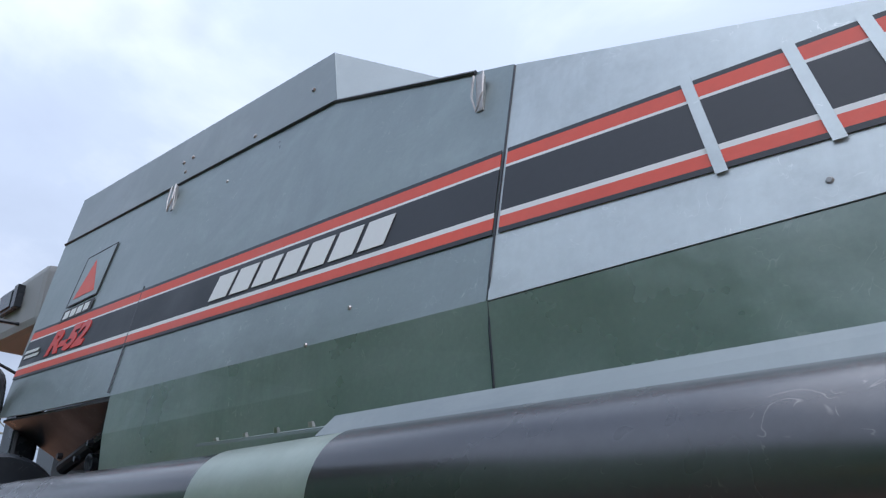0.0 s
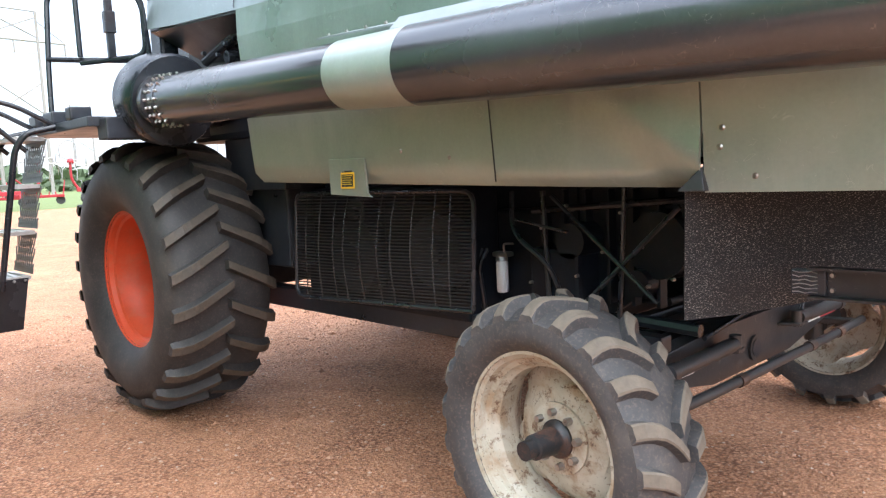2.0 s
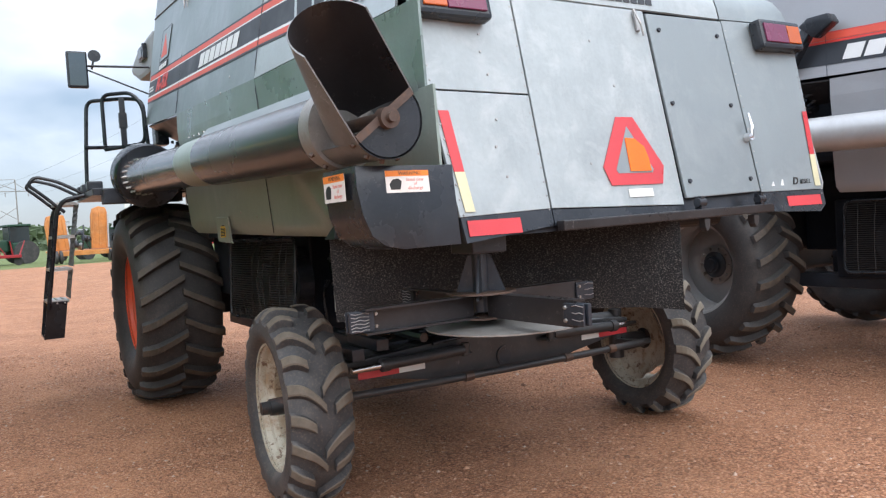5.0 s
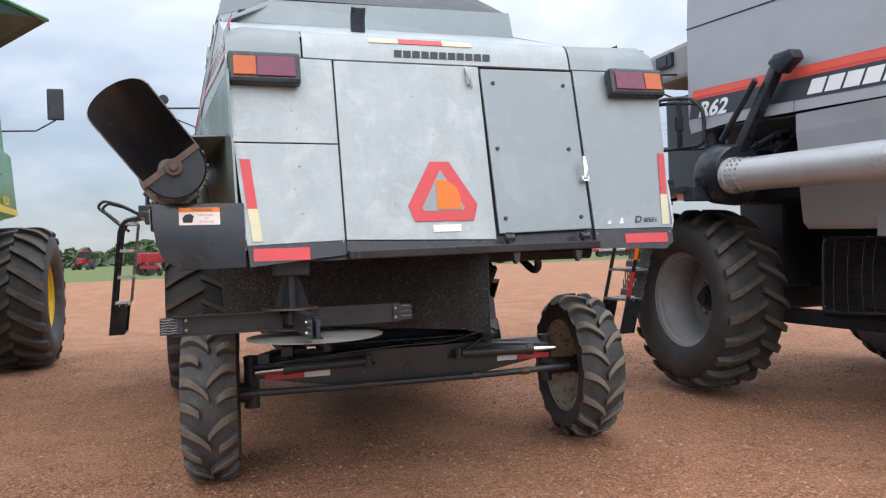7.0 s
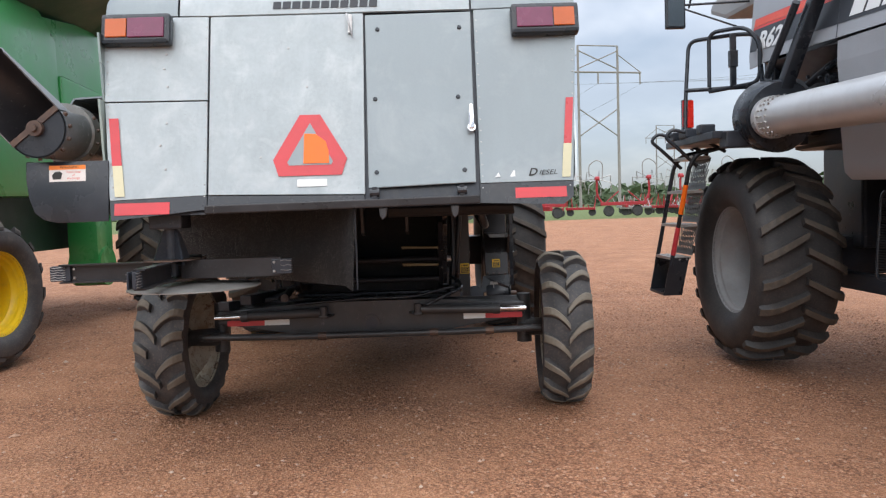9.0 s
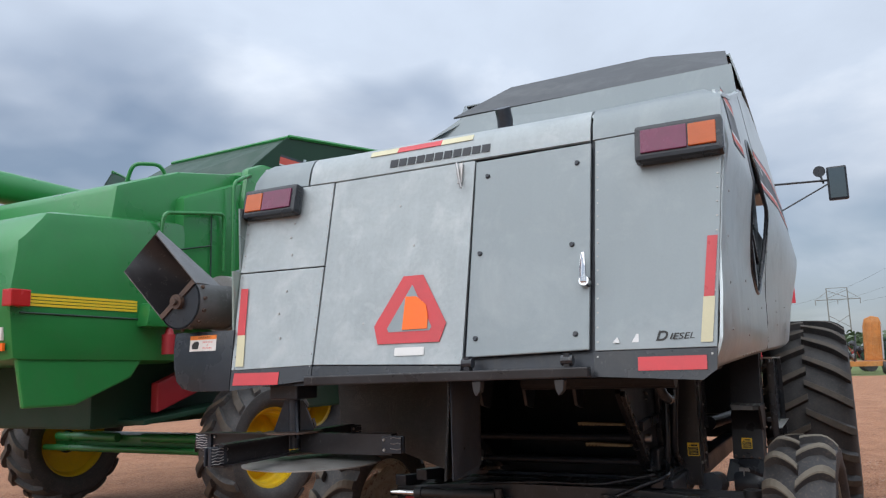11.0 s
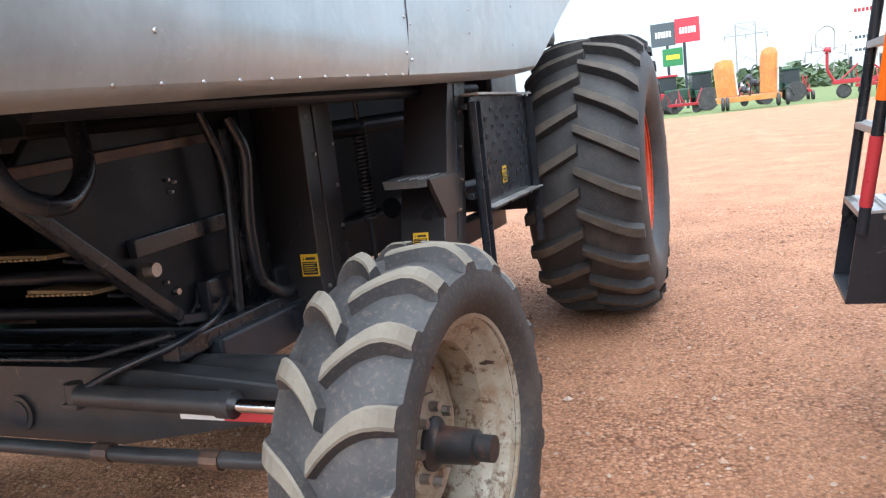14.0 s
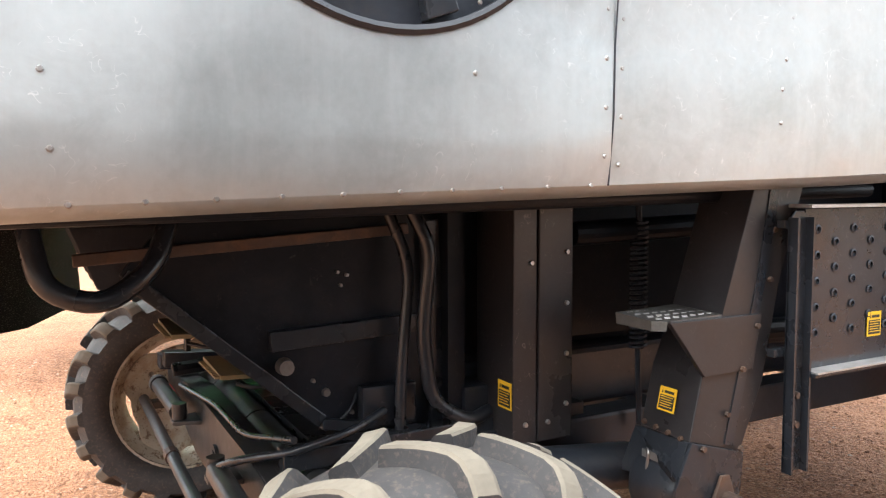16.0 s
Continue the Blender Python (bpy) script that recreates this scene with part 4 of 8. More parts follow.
def radiator_guard(p, y=1.10):
    """Wire guard over the left side of the cooling and fan housings, slightly bowed."""
    x0, x1, z0, z1 = 2.35, 3.88, 0.85, 1.42

    def pt(u, v):
        bow = 0.05 * math.sin(math.pi * u) * math.sin(math.pi * v)
        return Vector((x0 + (x1 - x0) * u, y + bow - 0.04 * v, z0 + (z1 - z0) * v - 0.06 * u * (1 - v)))
    bm = B()
    pipe(bm, rounded([pt(0, 0), pt(1, 0), pt(1, 1), pt(0, 1), pt(0, 0.01)], 0.08), 0.012, 8)
    g = part("wire_guard", bm, BLACK, p, "black wire mesh guard, slightly bent")
    bm = B()
    for k in range(1, 34):
        pipe(bm, [pt(u / 6, k / 34) for u in range(7)], 0.0042, 4)
    for k in range(1, 11):
        pipe(bm, [pt(k / 11 + 0.012 * math.sin(k * 2.1), v / 4) for v in range(5)], 0.0045, 4)
    part("wire", bm, WIRE_GREY, g)
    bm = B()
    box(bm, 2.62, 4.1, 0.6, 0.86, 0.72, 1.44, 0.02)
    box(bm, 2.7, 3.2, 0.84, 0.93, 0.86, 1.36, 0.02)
    part("fan_housing", bm, DEEP, p, "dusty black fan housing, darkened as in shade")
    bm = B()
    for x, z, r in ((2.75, 1.10, 0.20), (3.45, 1.05, 0.23), (3.4, 1.3, 0.09)):
        cyl(bm, (x, 0.86, z), (x, 0.97, z), r, r * 0.96, 28)
        cyl(bm, (x, 0.97, z), (x, 1.0, z), r * 0.35, None, 16)
    part("pulley", bm, BLACK_DULL, p)


def left_panels(p, upper, green, low, v52):
    xs = span(0.30, 1.90, 10)
    bm = curtain(xs, lambda x: 2.395, top_z, y_left, 5)
    part("upper_rear_side_panel", bm, GALV if v52 else upper, p, "weathered galvanised side panel with scuffs")
    F = ([(1.905, 2.395), (3.72, 2.455), (4.50, 2.497), (4.84, 2.525), (4.87, 2.64), (5.07, 3.565), (2.76, 3.455), (1.905, 3.16)] if v52 else
         [(1.905, 2.395), (3.72, 2.48), (4.55, 2.52), (5.06, 2.50), (5.12, 2.62), (5.37, 3.64), (2.76, 3.455), (1.905, 3.16)])
    bm = B()
    slab(bm, [(x, y_left(x, z), z) for x, z in F], (0, -0.012, 0))
    part("upper_front_side_panel", bm, upper, p, "silver painted side panel")
    bm = curtain(span(0.12, 1.8985, 8), lambda x: 2.02, lambda x: 2.391, y_left, 3)
    part("green_side_band", bm, green, p, "faded green lower band of the side wall")
    bm = curtain(span(1.9015, 3.72, 3), lambda x: 2.02, lambda x: 2.395 + 0.06 * clamp01((x - 1.9) / 1.82), y_left, 3)
    part("green_side_band", bm, green, p, "faded green lower band of the side wall")
    # lower skirt: its hem rolls inwards
    def hem(zb):
        def yf(x, z):
            t = clamp01((zb(x) + 0.07 - z) / 0.07)
            return y_left(x, z) - 0.05 * t * t
        return yf
    lo1 = lambda x: lerp_rows([(1.06, 1.425), (1.95, 1.45), (3.74, 1.503)], x)
    bm = curtain(span(1.951, 3.74, 6), lo1, lambda x: 2.03, hem(lo1), 10)
    part("lower_front_skirt", bm, low, p, "silvery green lower skirt panel", True)
    def creased(x, z):
        """The rear lower corner is bent under along a slanting fold."""
        d = (1.495 + 0.72 * (x - 1.06) - z) * 0.81
        fade = clamp01((1.62 - x) / 0.40)
        y = hem(lo1)(x, z) + 0.022 * fade * clamp01(1 - abs(d) / 0.11)
        return y - 0.30 * fade * max(0.0, min(d, 0.14))
    bm = curtain(span(1.072, 1.949, 26), lo1, lambda x: 2.03, creased, 26)
    part("lower_middle_skirt", bm, low, p, "silvery green lower skirt panel with a creased corner", True)
    bm = curtain(span(0.06, 1.065, 5), lambda x: 1.415, lambda x: 2.03, y_left, 4)
    part("lower_rear_skirt", bm, low, p, "pale silvery green lower skirt panel")
    # seam lips between the sheets
    bm = B()
    for a, b in (((1.90, 3.15), (1.90, 2.05)), ((1.95, 1.95), (1.95, 1.47)), ((3.80, 2.95), (3.74, 2.47))):
        pts = [Vector((a[0] + (b[0] - a[0]) * t, y_left(a[0], a[1] + (b[1] - a[1]) * t) + 0.002, a[1] + (b[1] - a[1]) * t)) for t in span(0, 1, 8)]
        pipe(bm, pts, 0.003, 5)
    part("seam", bm, BLACK_DULL, p)
    # bracket with the warning sticker
    bm = B()
    slab(bm, [(x, y_left(x, z) + 0.004, z) for x, z in ((2.75, 1.60), (3.02, 1.605), (3.04, 1.43), (2.72, 1.412), (2.755, 1.43))], (0, 0.012, 0), 0.003)
    br = part("sticker_bracket", bm, low, p, "sheet metal bracket")
    warning_sticker(br, frame_on((2.885, y_left(2.885, 1.51) + 0.0175, 1.51), (-1, -0.035, 0), (0, -0.05, 1)), 0.105, 0.105)
    # rail over the auger
    rl = B()
    slab(rl, [(2.14, 1.385, 2.128), (0.40, 1.30, 2.092), (0.40, 1.56, 2.082), (2.14, 1.635, 2.118)], (0, 0, 0.010))
    slab(rl, [(2.14, 1.635, 2.122), (0.40, 1.56, 2.086), (0.40, 1.598, 2.030), (2.16, 1.672, 2.075)], (0, 0.010, 0.004))
    part("auger_shield", rl, SILVER, p, "long galvanised angle shield above the auger")
    bm = B()
    slab(bm, [(2.66, 1.47, 2.165), (2.15, 1.45, 2.150), (2.15, 1.655, 2.095), (2.66, 1.675, 2.115)], (0, 0, 0.008))
    saddle = part("auger_saddle", bm, SILVER, p, "galvanised auger saddle")
    bm = B()
    bolts(bm, [(2.22 + 0.13 * k, 1.645, 2.112 + 0.004 * k) for k in range(4)], (0, 0.3, 1), 0.009, 0.012)
    part("bolt", bm, STEEL, saddle)


def left_livery(p, v52):
    f = y_left
    if v52:
        # the stripes fan out slightly towards the front
        edges = (0.0, 0.052, 0.205, 0.238, 0.755, 0.815, 0.945, 1.0)
        mats = (STRIPE_BLACK, STRIPE_RED, STRIPE_WHITE, STRIPE_BLACK, STRIPE_WHITE, STRIPE_RED, STRIPE_BLACK)
        slopes = [0.0485] * 8
        zs = [2.803 - 0.265 * e for e in edges]
        for x0, x1 in ((0.42, 1.888), (1.908, 4.89)):
            for k, mt in enumerate(mats):
                part("stripe", side_strip(x0, x1, zs[k + 1], zs[k], f, 0.002, 10, slopes[k + 1], 0.002, slopes[k]), mt, p)
        for x in (1.418, 1.20, 1.057, 0.92, 0.80, 0.69):
            t, b = 2.818 + 0.0485 * (x - 1.1), 2.525 + 0.0485 * (x - 1.1)
            part("slash", wall_plate([(x, t), (x - 0.026, t), (x - 0.094, b), (x - 0.068, b)], f, 0.0055), GALV, p)
        m = frame_on((3.20, f(3.20, 2.720) + 0.006, 2.720), (-1, -0.0253, -0.0485), (0, -0.2, 1))
        block_word(p, m, 7, 0.109, 0.100, 0.022, 0.024, STRIPE_WHITE)
        m = frame_on((4.40, f(4.40, 2.832) + 0.006, 2.832), (-1, -0.0253, -0.0485), (0, -0.2, 1))
        text_mesh("model_number", "R-52", 0.165, RED_TEXT, p, m, 0.002, 0.2, "CENTER", 1.22, 0.008)
        for dz in (0.0, 0.024):
            m = frame_on((4.86, f(4.86, 2.823) + 0.006, 2.823 + dz), (-1, -0.0253, -0.0485), (0, -0.2, 1))
            block_word(p, m, 3, 0.050, 0.016, 0.006, 0.012, STRIPE_WHITE)
        # maker's badge as plain shapes
        m = frame_on((4.44, f(4.44, 3.155) + 0.004, 3.155), (-1, -0.035, 0), (0, -0.2, 1))
        bd = part("badge", flat(B(), rect(-0.15, 0.15, -0.11, 0.17), m, 0.002), SILVER_SIDE, p, "maker's badge of plain shapes")
        bm = B()
        for r in (rect(-0.155, -0.148, -0.11, 0.17), rect(0.148, 0.155, -0.11, 0.17), rect(-0.155, 0.155, 0.17, 0.176), rect(-0.155, 0.155, -0.117, -0.11)):
            flat(bm, r, m, 0.003, 0.0)
        flat(bm, rect(-0.155, 0.155, -0.20, -0.135), m, 0.002)
        part("badge_outline", bm, INK, bd)
        bm = B()
        flat(bm, [(-0.11, -0.08), (-0.03, 0.13), (0.10, -0.08)], m, 0.0015, 0.002)
        part("badge_mark", bm, STRIPE_RED, bd)
        bm = B()
        for k in range(4):
            flat(bm, rect(-0.13 + 0.068 * k, -0.08 + 0.068 * k, -0.188, -0.147), m, 0.0015, 0.002)
        part("badge_word", bm, STRIPE_WHITE, bd)
    else:
        for za, zb, mt in ((2.425, 2.61, STRIPE_BLACK), (2.6105, 2.632, RED_TEXT), (2.636, 2.695, STRIPE_RED), (2.6955, 2.705, RED_TEXT)):
            part("stripe", side_strip(0.42, 5.12, za, zb, f, 0.002, 12), mt, p)
        m = frame_on((3.62, f(3.62, 2.595) + 0.006, 2.595), (-1, -0.0236, -0.057), (0, -0.2, 1))
        block_word(p, m, 7, 0.15, 0.125, 0.026, 0.03, STRIPE_WHITE)
        m = frame_on((4.78, f(4.78, 2.70) + 0.006, 2.70), (-1, -0.0236, -0.057), (0, -0.2, 1))
        text_mesh("model_number", "R62", 0.21, STRIPE_WHITE, p, m, 0.002, 0.12, "CENTER", 1.2, 0.006)


def latch(p, x, z):
    y = y_left(x, z)
    bm = B()
    box(bm, x - 0.012, x + 0.012, y, y + 0.018, z - 0.07, z + 0.06, 0.003)
    pipe(bm, [(x - 0.018, y + 0.02, z + 0.06), (x - 0.02, y + 0.03, z - 0.02), (x + 0.0, y + 0.035, z - 0.08), (x + 0.02, y + 0.03, z - 0.02), (x + 0.018, y + 0.02, z + 0.06)], 0.004, 5)
    part("latch", bm, STEEL, p, "draw latch")


def hood_and_deck(p, mat_, deck, front=(5.07, 3.57)):
    bm = B()
    slab(bm, [(0.44, 1.27, 2.682), (1.0, 1.262, 2.838), (1.0, -1.25, 2.838), (0.44, -1.27, 2.682)], (0, 0, -0.02))
    slab(bm, [(1.0, 1.262, 2.838), (2.12, 1.245, 3.225), (2.12, -1.225, 3.225), (1.0, -1.25, 2.838)], (0, 0, -0.02))
    part("engine_deck", bm, deck, p, "sloping sheet metal engine deck")
    bm = B()
    slab(bm, [(2.16, 1.20, 3.15), (2.16, 1.20, 3.26), (2.20, 0.86, 3.44), (2.20, -1.17, 3.46), (2.16, -1.2, 3.15)], (0.015, 0, 0))
    part("tank_rear_wall", bm, mat_, p, "grey grain tank rear wall")
    xf, zf = front
    bm = B()
    slab(bm, [(2.76, y_left(2.76, 3.465) - 0.002, 3.465), (xf, y_left(xf, zf), zf), (xf + 0.07, y_left(xf, zf) - 0.07, zf + 0.33), (2.89, 1.155, 3.80)], (0, -0.012, 0))
    hood = part("grain_tank_extension", bm, mat_, p, "grey grain tank extension hood")
    bm = B()
    slab(bm, [(2.76, -1.19, 3.465), (xf, -1.15, zf), (xf + 0.07, -1.07, zf + 0.33), (2.89, -1.11, 3.80)], (0, 0.012, 0))
    part("hood_side", bm, mat_, hood)
    # corner gusset and the leaning rear sheet
    bm = B()
    slab(bm, [(2.76, 1.225, 3.465), (2.89, 1.150, 3.80), (2.22, 0.80, 3.44)], (0.0, -0.01, -0.004))
    slab(bm, [(2.76, 1.223, 3.463), (2.22, 0.80, 3.438), (2.05, 1.23, 3.205)], (0.0, -0.004, -0.01))
    part("gusset", bm, mat_, hood)
    bm = B()
    slab(bm, [(2.22, 0.95, 3.46), (2.22, -1.15, 3.46), (2.87, -1.08, 3.82), (2.94, -0.5, 3.92), (2.78, 0.66, 3.84)], (0.012, 0, -0.01))
    # its dimmer light is put into the darker grey
    part("rear_hood_sheet", bm, HOOD_SHADE_GREY, hood)
    bm = B()
    slab(bm, [(2.89, 1.14, 3.795), (xf + 0.06, y_left(xf, zf) - 0.08, zf + 0.325), (xf + 0.06, -1.06, zf + 0.325), (2.89, -1.10, 3.795)], (0, 0, -0.012))
    part("hood_top", bm, mat_, hood)
    bm = B()
    slab(bm, [(xf - 0.02, y_left(xf, zf) - 0.015, 3.2), (xf - 0.02, -1.15, 3.2), (xf + 0.06, -1.06, zf + 0.32), (xf + 0.06, y_left(xf, zf) - 0.085, zf + 0.32)], (-0.012, 0, 0))
    part("hood_front", bm, mat_, hood)
    bm = B()
    pipe(bm, [(xf, y_left(xf, zf) + 0.003, zf - 0.008), (2.76, y_left(2.76, 3.455) + 0.003, 3.455), (2.05, y_left(2.05, 3.205) + 0.003, 3.205)], 0.008, 5)
    part("hood_seam", bm, BLACK_DULL, hood)
    bm = B()
    bolts(bm, [(x, y_left(x, z) - 0.004, z) for x, z in ((3.92, 3.66), (3.84, 3.66), (3.86, 3.58), (2.95, 3.62), (3.3, 3.54))], (0, 1, 0.2), 0.01, 0.008)
    part("bolt", bm, STEEL, hood)


def chassis_core(p):
    """Dark frame and separator housing under the panels; keeps daylight from showing through."""
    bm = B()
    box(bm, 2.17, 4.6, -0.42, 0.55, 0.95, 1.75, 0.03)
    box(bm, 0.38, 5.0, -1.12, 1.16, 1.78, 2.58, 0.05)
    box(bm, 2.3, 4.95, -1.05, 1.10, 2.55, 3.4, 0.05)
    part("separator_housing", bm, DEEP, p, "dusty black separator housing, darkened as in shade")
    bm = B()
    for y in (0.78, -0.62):
        box(bm, 1.72, 4.9, y - 0.06, y + 0.06, 0.62, 0.76, 0.012)
    for x in (1.7, 2.9, 4.2):
        box(bm, x, x + 0.12, -0.62, 0.78, 0.62, 0.74, 0.012)
    box(bm, 2.2, 4.3, -0.5, 0.6, 0.74, 0.95, 0.02)
    part("frame_rail", bm, BLACK_DULL, p, "black chassis frame rails")


def left_recess(p):
    """Open bay above the auger turret at the front of the left side."""
    bm = B()
    slab(bm, [(4.84, 1.465, 2.518), (3.74, 1.45, 2.452), (3.74, 1.10, 2.27), (4.65, 1.10, 2.27)], (0, 0, -0.01))
    box(bm, 3.70, 4.85, 1.02, 1.08, 1.9, 2.6)
    part("bay_lining", bm, WORN_PLATE, p, "brown worn metal bay lining")
    bm = B()
    for a, b, r in (((4.4, 1.32, 2.27), (3.95, 1.3, 2.40), 0.03), ((4.2, 1.25, 2.2), (3.9, 1.2, 2.42), 0.022), ((4.05, 1.36, 2.25), (4.05, 1.1, 2.27), 0.04)):
        cyl(bm, a, b, r, None, 10)
    bolts(bm, [(4.0, 1.38, 2.32), (4.1, 1.38, 2.27), (4.28, 1.38, 2.3)], (0, 1, 0), 0.016, 0.02)
    part("lift_linkage", bm, BLACK, p)
    bm = B()
    box(bm, 4.80, 4.97, 1.30, 1.42, 2.34, 2.66, 0.02)
    part("side_lamp_box", bm, BLACK, p, "black box behind the side wall edge")


def rear_face(p):
    """The sloping rear with its panels, engine door, lamps and tapes."""
    def xr(y, z):
        """The middle of the rear is set in slightly between its corners."""
        return x_rear(z) + 0.034 * clamp01((1.2 - abs(y)) / 0.45)

    def rp(pts, mat_, name, label="", thick=0.02, lift=0.0, bev=0.0):
        bm = B()
        slab(bm, [(xr(y, z) - lift, y, z) for y, z in pts], (thick, 0, 0), bev)
        return part(name, bm, mat_, p, label)
    L = lambda z: lerp_rows([(1.39, 1.222), (1.93, 1.272), (2.5, 1.300)], z)
    R = lambda z: -lerp_rows([(1.40, 1.205), (1.97, 1.255), (2.5, 1.285)], z)
    rp([(0.738, 1.505), (L(1.5), 1.49), (L(2.015), 2.015), (0.738, 2.015)], GALV_PALE, "rear_left_lower_panel", "pale galvanised rear panel with rivets", bev=0.003)
    rp([(0.738, 2.022), (L(2.022), 2.022), (L(2.49), 2.49), (0.738, 2.49)], GALV_PALE, "rear_left_upper_panel", "pale galvanised rear panel with rivets", bev=0.003)
    rp([(-0.105, 1.485), (0.728, 1.505), (0.728, 2.488), (-0.112, 2.488)], GALV_PALE, "engine_door", "scratched pale galvanised engine door", bev=0.004)
    rp([(-0.70, 1.53), (-0.125, 1.515), (-0.122, 2.475), (-0.705, 2.48)], SILVER, "rear_access_door", "silver painted rear access door", lift=0.008, bev=0.006)
    rp([(R(1.52), 1.525), (-0.722, 1.525), (-0.722, 2.49), (R(2.49), 2.49)], SILVER, "rear_right_panel", "silver painted rear panel", bev=0.003)
    # dark band along the foot
    band = [(L(1.39), 1.385), (L(1.49), 1.488), (0.735, 1.503), (0.735, 1.43)]
    rp(band, BLACK, "foot_band", "black painted foot band")
    rp([(0.73, 1.43), (0.73, 1.50), (-0.10, 1.48), (-0.10, 1.455)], BLACK, "foot_band")
    rp([(-0.72, 1.42), (-0.72, 1.522), (R(1.52), 1.522), (R(1.47), 1.44), (R(1.42) + 0.05, 1.40)], BLACK, "foot_band", "black painted foot band")
    bm = B()
    slab(bm, [(-0.035, 0.73, 1.405), (-0.035, 0.73, 1.450), (-0.035, -0.71, 1.462), (-0.035, -0.71, 1.418)], (0.05, 0, 0), 0.006)
    part("rear_sill", bm, WORN_PLATE, p, "worn steel sill bar under the rear doors")
    # cap with a rounded upper edge, in three pieces
    prof = [(2.497, 0.0), (2.56, 0.0), (2.605, 0.006), (2.64, 0.022), (2.662, 0.052), (2.674, 0.10)]
    for y0, y1, mt, lab in ((0.905, 1.295, SILVER, "silver painted rounded corner cap"), (-0.70, 0.893, GALV_PALE, "galvanised rounded top cap"), (-1.28, -0.712, SILVER, "silver painted rounded corner cap")):
        bm = B()
        n = 8
        rows = []
        for i in range(n + 1):
            y = y0 + (y1 - y0) * i / n
            k = 0.0
            if abs(y) > 1.2:
                k = (abs(y) - 1.2) / 0.1
            rows.append([(xr(y, 2.5) + 0.215 * (z - 2.5) + dx + 0.02 * k * k, y, z - 0.05 * k * k * (z - 2.49) / 0.18) for z, dx in prof])
        va = [[bm.verts.new(q) for q in r] for r in rows]
        vb = [[bm.verts.new((q[0] + 0.012, q[1], q[2] - 0.006)) for q in r] for r in rows]
        m_ = len(prof)
        for i in range(n):
            for k in range(m_ - 1):
                bm.faces.new((va[i][k], va[i + 1][k], va[i + 1][k + 1], va[i][k + 1]))
                bm.faces.new((vb[i][k], vb[i][k + 1], vb[i + 1][k + 1], vb[i + 1][k]))
            bm.faces.new((va[i][0], vb[i][0], vb[i + 1][0], va[i + 1][0]))
            bm.faces.new((va[i][-1], va[i + 1][-1], vb[i + 1][-1], vb[i][-1]))
        for i in (0, n):
            for k in range(m_ - 1):
                bm.faces.new((va[i][k], va[i][k + 1], vb[i][k + 1], vb[i][k]))
        part("top_cap", bm, mt, p, lab, True)
    # dark backing in the joints
    bm = B()
    slab(bm, [(x_rear(z) + 0.060, y, z) for y, z in ((1.20, 1.40), (1.27, 2.6), (-1.25, 2.6), (-1.18, 1.42))], (0.02, 0, 0))
    part("rear_backing", bm, BLACK_DULL, p)

    def M(y, z, lift=0.0):
        return frame_on((xr(y, z) - lift, y, z), (0, -1, 0), (0.215, 0, 1))

    def tape(y0, y1, z0, z1, mt, name="reflective_tape", dy=0.0, lift=0.002):
        bm = B()
        slab(bm, [(xr(y, z) - lift, y, z) for y, z in ((y0, z0), (y1, z0), (y1 + dy, z1), (y0 + dy, z1))], (-0.002, 0, 0))
        return part(name, bm, mt, p)
    tape(1.205, 0.925, 1.412, 1.475, REFLECT_RED)
    tape(-0.905, -1.175, 1.440, 1.495, REFLECT_RED)
    tape(1.225, 1.175, 1.675, 1.930, REFLECT_RED, dy=0.025)
    tape(1.205, 1.155, 1.51, 1.675, REFLECT_CREAM, dy=0.018)
    tape(-1.175, -1.215, 1.725, 1.975, REFLECT_RED, dy=-0.025)
    tape(-1.155, -1.200, 1.545, 1.725, REFLECT_CREAM, dy=-0.018)
    for y0, y1, mt in ((0.52, 0.351, REFLECT_CREAM), (0.35, 0.091, REFLECT_RED), (0.09, -0.09, REFLECT_CREAM)):
        bm = B()
        flat(bm, rect(-y0, -y1, 0, 0.04), frame_on((xr(0, 2.605) + 0.006, 0, 2.605), (0, -1, 0), (0.75, 0, 1)), 0.003, 0.002)
        part("reflective_tape", bm, mt, p)
    block_word(p, M(0.385, 2.525, 0.002), 11, 0.044, 0.042, 0.009, 0.004, STRIPE_BLACK)
    # slow-vehicle triangle
    mt_ = M(0.185, 1.755, 0.003)
    out = [(-0.055, 0.172), (0.055, 0.172), (0.198, -0.075), (0.168, -0.165), (-0.168, -0.165), (-0.198, -0.075)]
    bm = B()
    flat(bm, out, mt_, 0.003)
    tri = part("slow_vehicle_triangle", bm, REFLECT_RED, p, "faded slow-vehicle triangle with a peeling orange centre")
    bm = B()
    flat(bm, [(0.0, 0.125), (0.122, -0.09), (0.112, -0.108), (-0.112, -0.108), (-0.122, -0.09)], mt_, 0.002, 0.003)
    part("bare_centre", bm, SILVER, tri)
    bm = B()
    flat(bm, [(-0.03, 0.065), (0.03, 0.062), (0.085, 0.02), (0.10, -0.035), (0.102, -0.10), (-0.035, -0.10)], mt_, 0.004, 0.006)
    part("orange_remnant", bm, ORANGE, tri, "peeling fluorescent orange film")
    bm = B()
    flat(bm, rect(-0.07, 0.09, -0.225, -0.185), mt_, 0.002)
    part("blank_label", bm, REFLECT_WHITE, p)
